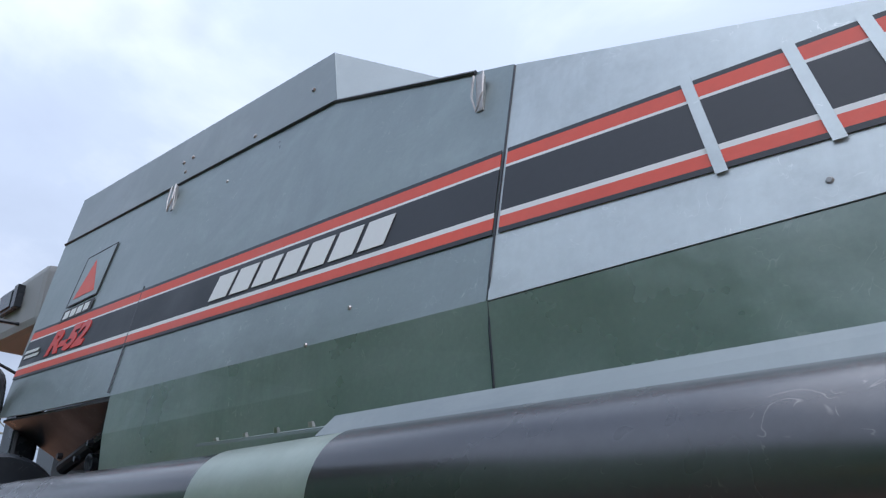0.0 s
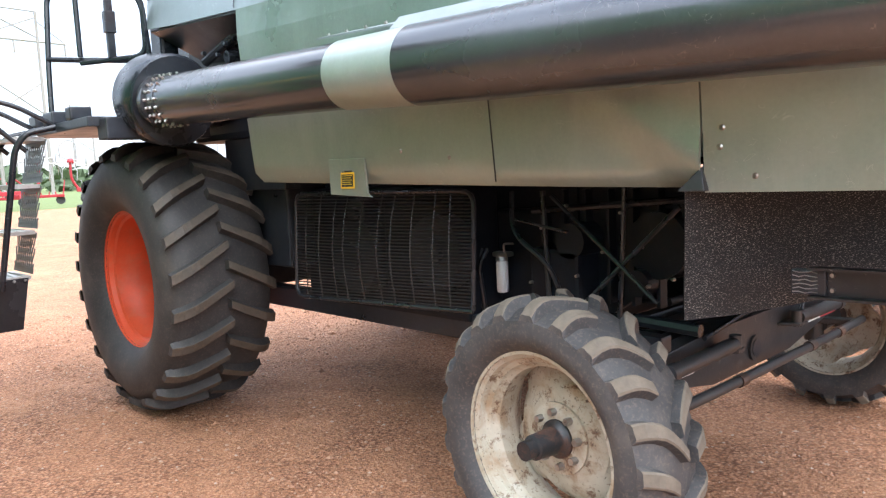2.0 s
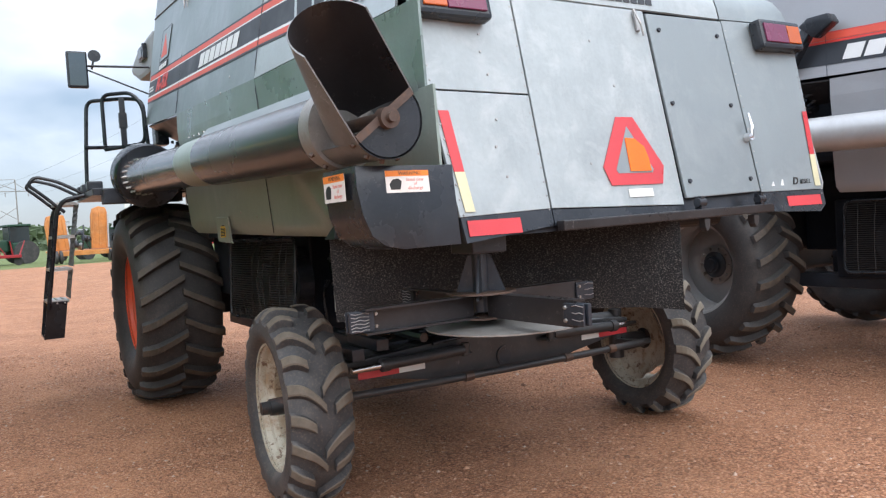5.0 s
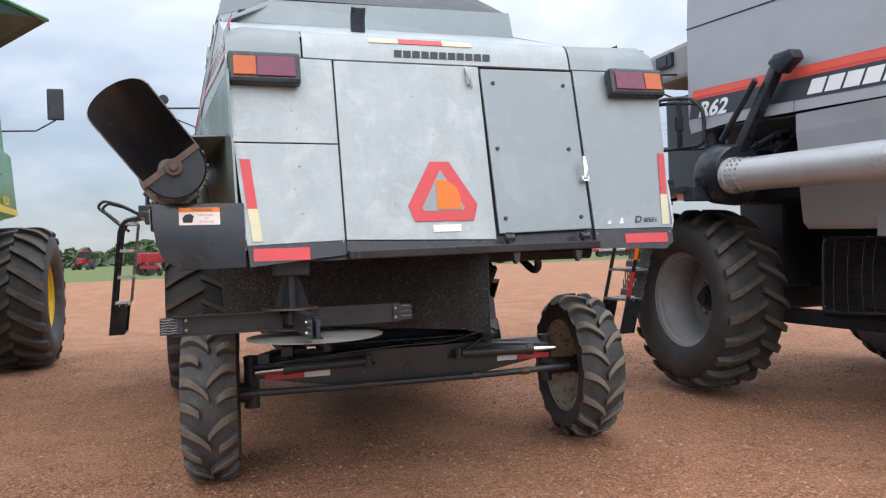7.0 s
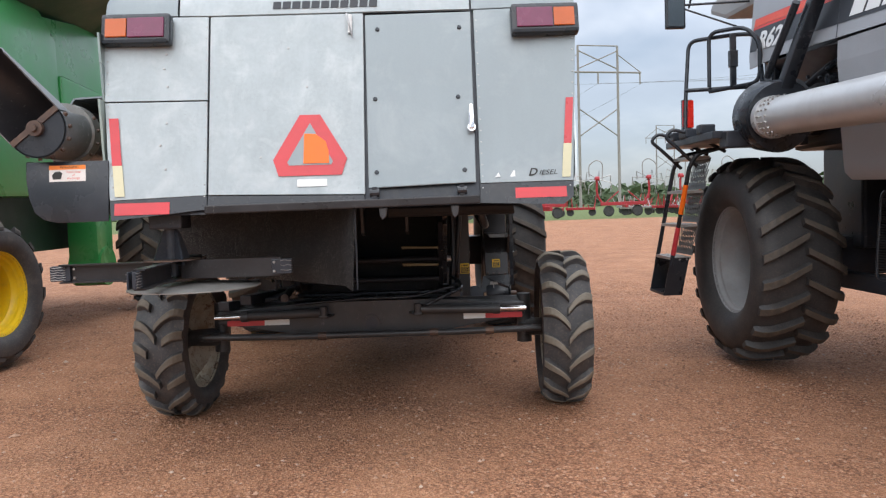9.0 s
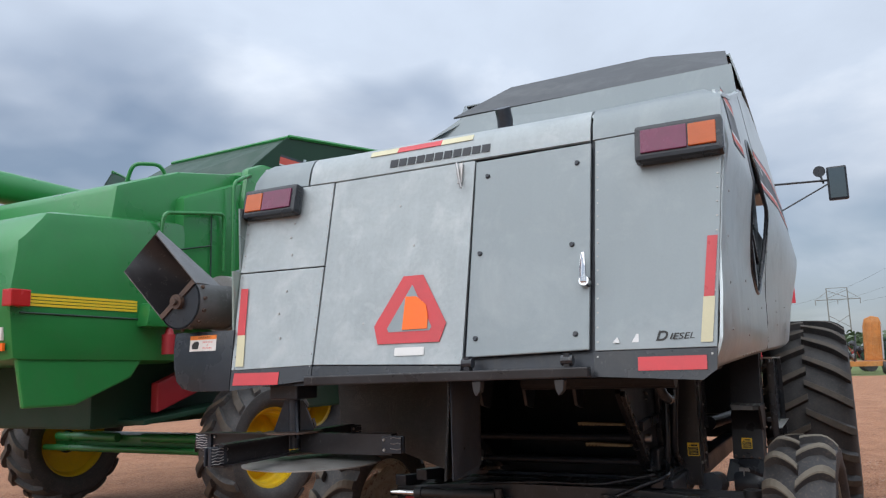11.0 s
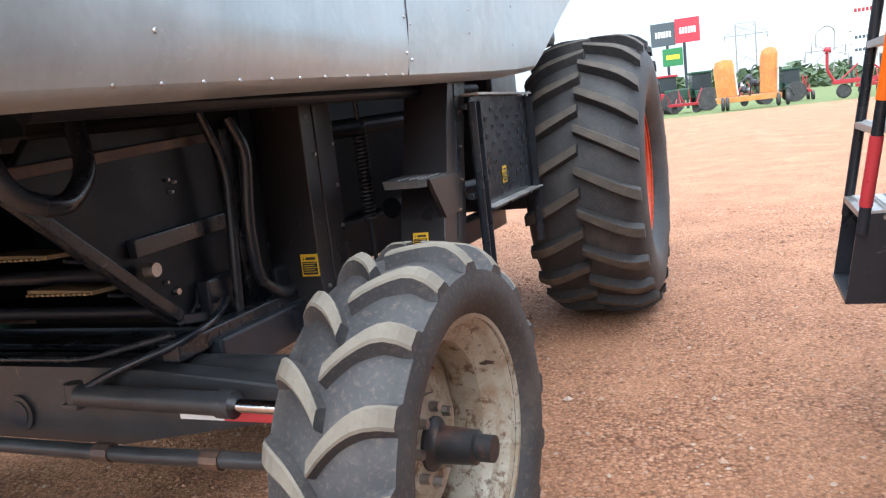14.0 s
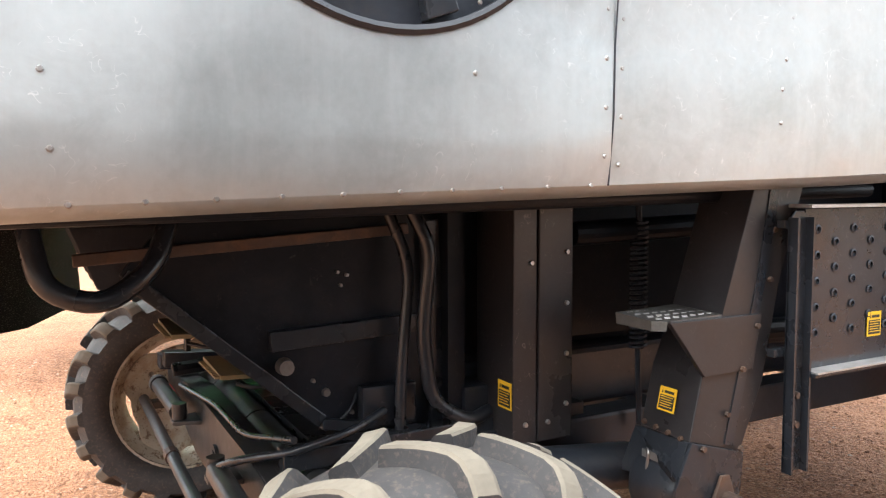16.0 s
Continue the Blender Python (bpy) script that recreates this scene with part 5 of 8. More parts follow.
    # lamps
    for s in (1, -1):
        bm = B()
        mm = M(1.105 * s, 2.405, 0.01)
        slab(bm, [mm @ Vector((x, y, -0.02)) for x, y in rect(-0.185, 0.185, -0.085, 0.085)], mm.to_3x3() @ Vector((0, 0, 0.075)), 0.02)
        lamp = part("tail_lamp", bm, BLACK, p, "black tail lamp with amber and faded purple lenses")
        o = s
        bm = B()
        slab(bm, [mm @ Vector((x * 1.0, y, 0.05)) for x, y in rect(*sorted((-0.158 * o, -0.045 * o)), -0.052, 0.052)], mm.to_3x3() @ Vector((0, 0, 0.014)), 0.004)
        part("amber_lens", bm, LENS_AMBER, lamp)
        bm = B()
        slab(bm, [mm @ Vector((x, y, 0.05)) for x, y in rect(*sorted((-0.04 * o, 0.155 * o)), -0.055, 0.055)], mm.to_3x3() @ Vector((0, 0, 0.014)), 0.004)
        part("purple_lens", bm, LENS_PURPLE, lamp)
    # latch, handle, hinges, bolts
    bm = B()
    mm = M(-0.04, 2.43, 0.004)
    slab(bm, [mm @ Vector((x, y, 0)) for x, y in rect(-0.012, 0.012, -0.06, 0.05)], mm.to_3x3() @ Vector((0, 0, 0.012)), 0.003)
    pipe(bm, [mm @ Vector(q) for q in ((-0.02, 0.05, 0.02), (0.0, -0.03, 0.03), (0.015, -0.09, 0.02))], 0.006, 6)
    part("latch", bm, STEEL, p, "draw latch")
    bm = B()
    mm = M(-0.685, 1.84, 0.01)
    cyl(bm, mm @ Vector((0, -0.02, 0)), mm @ Vector((0, -0.02, 0.035)), 0.026, 0.022, 16)
    slab(bm, [mm @ Vector(q) for q in ((-0.014, -0.03, 0.03), (0.014, -0.03, 0.03), (0.012, 0.03, 0.045), (0.008, 0.105, 0.04), (-0.008, 0.105, 0.04), (-0.014, 0.03, 0.045))], mm.to_3x3() @ Vector((0, 0, 0.012)), 0.004)
    part("door_handle", bm, CHROME, p, "chrome door handle")
    bm = B()
    for y, z in ((-0.19, 2.39), (-0.64, 2.39), (-0.17, 2.0), (-0.62, 2.0), (-0.17, 1.6), (-0.64, 1.6)):
        mm = M(y, z, 0.008)
        cyl(bm, mm @ Vector((0, 0, 0)), mm @ Vector((0, 0, 0.01)), 0.013, 0.010, 8)
    part("bolt", bm, BLACK_DULL, p)
    bm = B()
    for y, z in [(0.95, 1.9), (0.95, 1.65), (0.98, 1.78), (0.95, 2.1), (0.97, 2.2), (0.96, 2.28), (0.2, 2.08), (0.45, 1.7), (0.3, 2.3)]:
        mm = M(y, z)
        cyl(bm, mm @ Vector((0, 0, 0)), mm @ Vector((0, 0, 0.004)), 0.007, 0.006, 6)
    for k in range(16):
        z = 1.5 + 0.062 * k
        for y in (L(z) - 0.018, R(z) + 0.018, 0.748, -0.735):
            mm = M(y, z)
            cyl(bm, mm @ Vector((0, 0, 0)), mm @ Vector((0, 0, 0.003)), 0.005, 0.004, 6)
    part("rivet", bm, STEEL, p)
    for y in (-0.16, -0.62):
        bm = B()
        cyl(bm, (-0.015, y - 0.025, 1.49), (-0.015, y + 0.025, 1.49), 0.022, None, 12)
        box(bm, -0.03, 0.01, y - 0.012, y + 0.012, 1.45, 1.52)
        part("hinge", bm, BLACK, p, "black door hinge")
    for y in (-0.20, -0.58):
        bm = B()
        slab(bm, [(-0.02, y - 0.022, 1.41), (-0.02, y + 0.022, 1.41), (-0.02, y + 0.016, 1.365), (-0.02, y + 0.004, 1.345), (-0.02, y - 0.016, 1.365)], (0.04, 0, 0), 0.004)
        part("hook", bm, AXLE_GREY, p, "worn dark steel hook")
    mm = M(-1.082, 1.572, 0.002)
    text_mesh("diesel_initial", "D", 0.056, INK, p, M(-1.000, 1.575, 0.003), 0.0015, 0.3, "CENTER", 1.1, 0.001)
    text_mesh("diesel_lettering", "IESEL", 0.036, INK, p, mm, 0.0015, 0.3, "CENTER", 1.25)
    bm = B()
    flat(bm, [(0, 0), (0.045, 0), (0.05, 0.03), (0.02, 0.035)], M(-0.88, 1.555, 0.002), 0.001)
    flat(bm, [(-0.08, 0), (-0.05, 0), (-0.06, 0.025)], M(-0.88, 1.555, 0.002), 0.001)
    part("worn_lettering", bm, STRIPE_WHITE, p)


def right_side(p):
    f = y_right
    # rear sheet with the round screen opening
    C, RAD = (1.63, 2.29), 0.445
    zb = lambda x: lerp_rows([(0.05, 1.455), (0.92, 1.490), (1.64, 1.515), (2.2, 1.531)], x)
    bm = B()
    steps = 18
    rows = []
    corner = [math.atan2(zc - C[1], xc - C[0]) for xc, zc in ((0.30, zb(0.30)), (2.20, zb(2.20)), (2.20, top_z(2.20)), (0.30, top_z(0.30)))]
    angles = sorted([2 * math.pi * k / 64 - math.pi for k in range(64)] + corner)
    n = len(angles)
    for k in range(n):
        a = angles[k]
        ca, sa = math.cos(a), math.sin(a)
        t = 9.0
        for lim, c, o in ((2.20, ca, C[0]), (0.30, ca, C[0])):
            if c * (lim - o) > 1e-6:
                t = min(t, (lim - o) / c)
        lo, hi = RAD, t
        for _ in range(40):
            mid = (lo + hi) / 2
            x, z = C[0] + mid * ca, C[1] + mid * sa
            if zb(x) <= z <= top_z(x):
                lo = mid
            else:
                hi = mid
        rows.append([(C[0] + (RAD + (lo - RAD) * s / steps) * ca, C[1] + (RAD + (lo - RAD) * s / steps) * sa) for s in range(steps + 1)])
    va = [[bm.verts.new((x, f(x, z), z)) for x, z in r] for r in rows]
    vb = [[bm.verts.new((x, f(x, z) + 0.012, z)) for x, z in r] for r in rows]
    for k in range(n):
        j = (k + 1) % n
        for s in range(steps):
            bm.faces.new((va[k][s], va[j][s], va[j][s + 1], va[k][s + 1]))
            bm.faces.new((vb[k][s], vb[k][s + 1], vb[j][s + 1], vb[j][s]))
        bm.faces.new((va[k][0], vb[k][0], vb[j][0], va[j][0]))
        bm.faces.new((va[k][-1], va[j][-1], vb[j][-1], vb[k][-1]))
    part("right_rear_side_panel", bm, GALV, p, "galvanised side panel with a round air intake", True)
    # rearmost wedge down to the sloping rear edge
    bm = curtain(span(0.02, 0.30, 6), lambda x: lerp_rows([(0.02, 1.454), (0.30, 1.465)], x), lambda x: lerp_rows([(0.02, 1.56), (0.30, 2.64)], x), f, 24)
    part("right_rear_corner_panel", bm, GALV, p, "galvanised corner panel", True)
    # rolled lower hem
    bm = B()
    pts = []
    for x in span(0.04, 3.72, 20):
        z = lerp_rows([(0.05, 1.455), (0.92, 1.490), (1.64, 1.515), (2.2, 1.531), (3.3, 1.567), (3.72, 1.60)], x)
        row = [bm.verts.new((x, f(x, z) + dy, z + dz)) for dy, dz in ((0.0, 0.0), (0.008, -0.010), (0.03, -0.022), (0.09, -0.030), (0.09, -0.022), (0.03, -0.014), (0.014, -0.004), (0.012, 0.0))]
        pts.append(row)
    for a, b in zip(pts, pts[1:]):
        for k in range(8):
            bm.faces.new((a[k], a[(k + 1) % 8], b[(k + 1) % 8], b[k]))
    bm.faces.new(pts[0]), bm.faces.new(pts[-1][::-1])
    part("rolled_hem", bm, GALV, p, "rolled lower edge of the side sheet", True)
    zf = lambda x: lerp_rows([(2.2, 1.531), (3.3, 1.567), (3.72, 1.60), (4.04, 1.74), (4.8, 2.10), (5.45, 2.45)], x)
    bm = curtain([2.2015, 2.6, 3.0, 3.4, 3.72, 3.88, 4.04, 4.4, 4.8, 5.15, 5.42], zf, lambda x: min(top_z(x), 3.6), f, 12)
    part("right_front_side_panel", bm, GALV, p, "galvanised front side panel", True)
    # livery, mostly seen edge-on
    for za, zb_, mt in ((2.776, 2.791, STRIPE_BLACK), (2.732, 2.7755, STRIPE_RED), (2.722, 2.7315, STRIPE_WHITE), (2.573, 2.7215, STRIPE_BLACK),
                        (2.555, 2.5725, STRIPE_WHITE), (2.517, 2.5545, STRIPE_RED), (2.50, 2.5165, STRIPE_BLACK)):
        part("stripe", side_strip(0.60, 1.0, za, zb_, f, 0.002, 4), mt, p)
        part("stripe", side_strip(2.26, 5.38, za, zb_, f, 0.002, 8), mt, p)
    m = frame_on((2.5, f(2.5, 2.74) - 0.006, 2.735), (1, 0, 0.057), (0, 0.2, 1))
    block_word(p, m, 7, 0.118, 0.098, 0.022, 0.028, STRIPE_WHITE)
    # rotary screen in the opening
    scr = B()
    ycen = f(C[0], C[1]) + 0.10
    lathe(scr, [(0.001, 0), (RAD + 0.05, 0), (RAD + 0.05, -0.012), (0.001, -0.012)], 48, Matrix.Translation((C[0], ycen, C[1])) , False)
    screen = part("air_screen", scr, BLACK_DULL, p, "black rotary air screen with ribs")
    for k in range(8):
        a = math.pi * k / 4 + 0.35
        bm = B()
        d, t = Vector((math.cos(a), 0, math.sin(a))), Vector((-math.sin(a), 0, math.cos(a)))
        c = Vector((C[0], ycen - 0.012, C[1]))
        slab(bm, [c + d * 0.05 - t * 0.012, c + d * 0.42 - t * 0.07, c + d * 0.42 + t * 0.01, c + d * 0.05 + t * 0.012], (0, -0.035, 0), 0.004)
        part("rib", bm, BLACK, screen)
    bm = B()
    lathe(bm, [(RAD + 0.02, -0.34), (RAD + 0.035, -0.34), (RAD + 0.035, 0.0), (RAD + 0.02, 0.0)], 48, Matrix.Translation((C[0], -0.86, C[1])))
    part("intake_cowl", bm, DEEP, p, "cowl behind the air intake, darkened as in shade", True)
    bm = B()
    ringp = [Vector((C[0] + RAD * math.cos(2 * math.pi * k / 64), 0, C[1] + RAD * math.sin(2 * math.pi * k / 64))) for k in range(64)]
    pipe(bm, [(q.x, f(q.x, q.z) + 0.002, q.z) for q in ringp], 0.012, 6, True)
    part("intake_edge", bm, BLACK, p, "black rubber edge of the air intake")
    # rivets
    bm = B()
    pos = []
    for k in range(9):
        pos += [(2.18, 1.60 + 0.115 * k), (2.226, 1.58 + 0.115 * k)]
    pos += [(1.0, 1.59), (0.99, 1.72), (0.985, 1.86), (1.82, 1.77), (1.83, 1.92), (2.77, 1.70), (2.77, 1.79), (2.78, 1.87), (2.79, 1.98), (3.3, 1.68), (3.3, 1.85), (0.32, 1.6), (0.33, 1.8), (0.34, 2.0), (0.35, 2.2)]
    pos += [(0.9 + 0.125 * k, zb(0.9 + 0.125 * k) + 0.001) for k in range(11)]
    for x, z in pos:
        c = Vector((x, f(x, z), z))
        cyl(bm, c, c + Vector((0, -0.004, 0)), 0.0065, 0.004, 8)
    part("rivet", bm, STEEL, p)
    bm = B()
    pipe(bm, [(2.203, f(2.203, z) - 0.001, z) for z in span(1.53, 3.2, 10)], 0.0022, 5)
    part("seam", bm, BLACK_DULL, p)


def chute(p, tube):
    """Discharge spout on the auger's rear end: a turned-up sheet hood over an open half-moon end."""
    c, r = Vector((-0.05, 1.563, 1.872)), 0.150
    ax = Vector((1, 0.04, 0.025)).normalized()
    # collar
    bm = B()
    cyl(bm, c + ax * 0.33, c + ax * 0.43, 0.166, None, 40)
    part("collar", bm, SPOUT_PALE, tube, "pale galvanised collar", True)
    tilt = radians(52)
    u, w = Vector((0, 1, 0)), Vector((0, 0, 1))
    e1 = u * math.cos(tilt) + w * math.sin(tilt)      # the way the spout throws
    e2 = -u * math.sin(tilt) + w * math.cos(tilt)
    # hood: a half-round trough, open to the rear, whose back leans over as it rises
    bm = B()
    n, m_ = 20, 10
    grids = []
    for skin in (0.0, 0.006):
        rows = []
        for i in range(m_ + 1):
            t = i / m_
            se, sb = 0.36 * t, 0.47 * t
            xe, xb = -0.085 * t, 0.37 - 0.33 * t ** 1.15
            row = []
            for k in range(n + 1):
                q = math.cos(math.pi * (1 - k / n))
                h = math.sqrt(max(0.0, 1 - q * q)) ** 0.85
                row.append(bm.verts.new(c + e2 * (q * (r + skin)) + e1 * (se + (sb - se) * h) + ax * (xe + (xb + skin - xe) * h)))
            rows.append(row)
        grids.append(rows)
    for g, mi in zip(grids, (0, 1)):
        for a_, b_ in zip(g, g[1:]):
            for k in range(n):
                bm.faces.new((a_[k], a_[k + 1], b_[k + 1], b_[k])).material_index = mi
    ga, gb = grids
    for i in range(m_):
        for k in (0, n):
            bm.faces.new((ga[i][k], gb[i][k], gb[i + 1][k], ga[i + 1][k])).material_index = 1
    for i in (0, m_):
        for k in range(n):
            bm.faces.new((ga[i][k], ga[i][k + 1], gb[i][k + 1], gb[i][k])).material_index = 1
    spout = part("discharge_spout", bm, [WORN_PLATE, SPOUT_GREY], tube, "worn dark sheet metal discharge spout, grey outside", True)
    # lower half of the barrel
    bm = B()
    lo, li = [], []
    for x_ in (0.37, 0.0):
        lo.append([bm.verts.new(c + ax * x_ + (e1 * math.cos(t) + e2 * math.sin(t)) * r) for t in span(math.pi / 2, 3 * math.pi / 2, 20)])
        li.append([bm.verts.new(c + ax * x_ + (e1 * math.cos(t) + e2 * math.sin(t)) * (r - 0.006)) for t in span(math.pi / 2, 3 * math.pi / 2, 20)])
    for g in (lo, li):
        for k in range(20):
            bm.faces.new((g[0][k], g[0][k + 1], g[1][k + 1], g[1][k]))
    for i in (0, 1):
        for k in range(20):
            bm.faces.new((lo[i][k], lo[i][k + 1], li[i][k + 1], li[i][k]))
    part("spout_barrel", bm, SPOUT_GREY, spout, "grey lower half of the barrel", True)
    # end plate: lower half-moon with the shaft bearing
    bm = B()
    pts = [c + (e1 * math.cos(a) + e2 * math.sin(a)) * (r + 0.002) for a in span(math.pi / 2, 3 * math.pi / 2, 24)]
    slab(bm, pts, ax * 0.006)
    part("end_plate", bm, BLACK, tube, "black half-moon end plate")
    bm = B()
    cyl(bm, c + ax * 0.02, c - ax * 0.03, 0.042, 0.040, 20)
    cyl(bm, c - ax * 0.03, c - ax * 0.05, 0.020, 0.018, 12)
    cyl(bm, c + ax * 0.4, c, 0.026, None, 16)
    slab(bm, [c + e2 * 0.15 - ax * 0.01, c + e2 * 0.15 + e1 * 0.03 - ax * 0.01, c - e2 * 0.15 + e1 * 0.03 - ax * 0.01, c - e2 * 0.15 - ax * 0.01], ax * 0.008)
    part("shaft_bearing", bm, RUST, tube, "rusty shaft bearing on a cross strap", True)
    bm = B()
    for k in range(8):
        a = math.pi * 0.55 + math.pi * 0.95 * k / 7
        d = e1 * math.cos(a) + e2 * math.sin(a)
        bolts(bm, [c + ax * 0.38 + d * 0.165, c + ax * 0.04 + d * r], d, 0.012, 0.014)
    part("bolt", bm, RUST, tube)
    # curved guard box under the spout
    bm = B()
    prof = [(1.25, 1.385), (1.52, 1.385), (1.60, 1.405), (1.645, 1.46), (1.665, 1.56), (1.665, 1.70), (1.25, 1.70)]
    prof = [(1.24, 1.385), (1.50, 1.383), (1.575, 1.40), (1.625, 1.44), (1.655, 1.52), (1.668, 1.62), (1.668, 1.705), (1.24, 1.705)]
    slab(bm, [(-0.005 + 0.035 * (z - 1.38) / 0.32, y, z) for y, z in prof], (0.012, 0, 0), 0.003)
    # wrapped outer skin
    sk = prof[1:7]
    a = [bm.verts.new((0.0 + 0.03 * (z - 1.38) / 0.32, y, z)) for y, z in sk]
    b = [bm.verts.new((0.36 - 0.06 * (1.705 - z), y - 0.01, z + 0.0)) for y, z in sk]
    a2 = [bm.verts.new((v.co.x, v.co.y - 0.008, v.co.z + 0.004)) for v in a]
    b2 = [bm.verts.new((v.co.x, v.co.y - 0.008, v.co.z + 0.004)) for v in b]
    for k in range(len(sk) - 1):
        bm.faces.new((a[k], a[k + 1], b[k + 1], b[k]))
        bm.faces.new((a2[k], b2[k], b2[k + 1], a2[k + 1]))
        bm.faces.new((b[k], b[k + 1], b2[k + 1], b2[k]))
    bm.faces.new((a[-1], a2[-1], b2[-1], b[-1])), bm.faces.new((a[0], b[0], b2[0], a2[0]))
    g = part("curved_guard", bm, BLACK, p, "curved black guard below the spout", True)
    discharge_decal(g, frame_on((0.205, 1.678, 1.632), (-1, 0.028, 0), (0, 0.02, 1)), 0.215, 0.105)
    discharge_decal(g, frame_on((-0.004 + 0.027, 1.452, 1.642), (0, -1, 0), (0.105, 0, 1)), 0.19, 0.085)


def spreader(p):
    c = Vector((0.235, 1.0, 1.10))
    bm = B()
    cyl(bm, c + Vector((0, 0, -0.03)), c + Vector((0, 0, 0.30)), 0.035, None, 16)
    box(bm, c.x - 0.09, c.x + 0.09, c.y - 0.09, c.y + 0.09, 1.33, 1.42, 0.01)
    for k in range(4):
        a = math.pi / 4 + k * math.pi / 2
        d = Vector((math.cos(a), math.sin(a), 0))
        slab(bm, [c + d * 0.03 + Vector((0, 0, 0.22)), c + d * 0.05 + Vector((0, 0, 0.22)), c + d * 0.12 + Vector((0, 0, 0.03)), c + d * 0.03 + Vector((0, 0, 0.03))],
             Vector((-d.y, d.x, 0)) * 0.012)
    sp = part("straw_spreader", bm, BLACK_DULL, p, "black straw spreader with a four-arm rotor")
    for k in range(4):
        a = k * math.pi / 2 + 0.03
        m = Matrix.Translation(c) @ Matrix.Rotation(a, 4, "Z")
        bm = B()
        box(bm, 0.05, 0.60, -0.006, 0.006, -0.05, 0.05, 0, m)
        box(bm, 0.05, 0.60, -0.005, 0.050, 0.044, 0.052, 0, m)
        box(bm, 0.05, 0.60, -0.005, 0.050, -0.052, -0.044, 0, m)
        arm = part("arm", bm, WORN_PLATE, sp, "worn brown-black steel channel arm")
        bm = B()
        box(bm, 0.55, 0.66, 0.008, 0.026, -0.042, 0.042, 0.004, m)
        box(bm, 0.55, 0.66, -0.018, -0.008, -0.042, 0.042, 0.004, m)
        tip = part("rubber_tip", bm, BLACK_DULL, arm, "striped black rubber tip")
        bm = B()
        for j in range(6):
            z = -0.034 + 0.0136 * j
            pipe(bm, [m @ Vector((0.575 + 0.02 * q, 0.0265, z + 0.003 * math.sin(2.3 * q + j))) for q in range(5)], 0.0018, 4)
            if j % 2:
                pipe(bm, [m @ Vector((0.60 + 0.02 * q, -0.0185, z + 0.003 * math.sin(2.3 * q + j))) for q in range(4)], 0.0018, 4)
        part("worn_thread", bm, ALU, tip, "pale cord showing in the worn rubber")
        bm = B()
        bolts(bm, [m @ Vector((0.565, -0.018, z)) for z in (-0.025, 0.025)], m.to_3x3() @ Vector((0, -1, 0)), 0.009, 0.008)
        bolts(bm, [m @ Vector((0.535, 0.006, z)) for z in (-0.025, 0.025)], m.to_3x3() @ Vector((0, 1, 0)), 0.009, 0.008)
        part("bolt", bm, STEEL, arm)
    bm = B()
    lathe(bm, [(0.001, 0), (0.36, -0.015), (0.36, -0.021), (0.001, -0.008)], 40, Matrix.Translation((c.x - 0.0, c.y - 0.12, 1.02)) @ Matrix.Rotation(math.pi / 2, 4, "X"), False)
    part("spinner_disc", bm, SPOUT_PALE, sp, "thin worn steel spinner disc", True)
    bm = B()
    cyl(bm, c + Vector((0, 0, -0.055)), c + Vector((0, 0, -0.048)), 0.13, None, 6)
    cyl(bm, c + Vector((0, 0, 0.053)), c + Vector((0, 0, 0.061)), 0.155, None, 10)
    part("hub_plate", bm, RUST, sp)
    # rubber curtain hanging across the rear, from the left side to the middle
    bm = B()
    way = [(1.12, 1.33, 1.43, 0.985), (1.07, 1.14, 1.44, 0.985), (0.90, 0.76, 1.46, 0.985), (0.55, 0.34, 1.46, 0.985), (0.20, 0.06, 1.43, 0.98), (0.015, -0.04, 1.42, 0.975)]
    th = Vector((0.006, -0.006, 0))
    rows = []
    for i, (x, y, zt, zb) in enumerate(way):
        for_row = []
        for t in span(0, 1, 4):
            wv = 0.02 * math.sin(3.1 * i + 2.0 * t) * t
            q = Vector((x + wv, y - wv, zt + (zb - zt) * t))
            for_row.append((bm.verts.new(q), bm.verts.new(q + th)))
        rows.append(for_row)
    for a, b in zip(rows, rows[1:]):
        for k in range(4):
            bm.faces.new((a[k][0], a[k + 1][0], b[k + 1][0], b[k][0]))
            bm.faces.new((a[k][1], b[k][1], b[k + 1][1], a[k + 1][1]))
        for k in (0, 4):
            bm.faces.new((a[k][0], b[k][0], b[k][1], a[k][1]))
    for r in (rows[0], rows[-1]):
        for k in range(4):
            bm.faces.new((r[k][0], r[k][1], r[k + 1][1], r[k + 1][0]))
    part("rubber_curtain", bm, FLAP, p, "speckled black rubber curtain", True)
    bm = B()
    slab(bm, [(0.03, -0.05, 1.42), (0.42, -0.02, 1.43), (0.42, -0.01, 1.00), (0.36, -0.02, 0.97), (0.03, -0.05, 0.975)], (0, 0.006, 0))
    part("side_flap", bm, BLACK_DULL, p, "black rubber side flap")


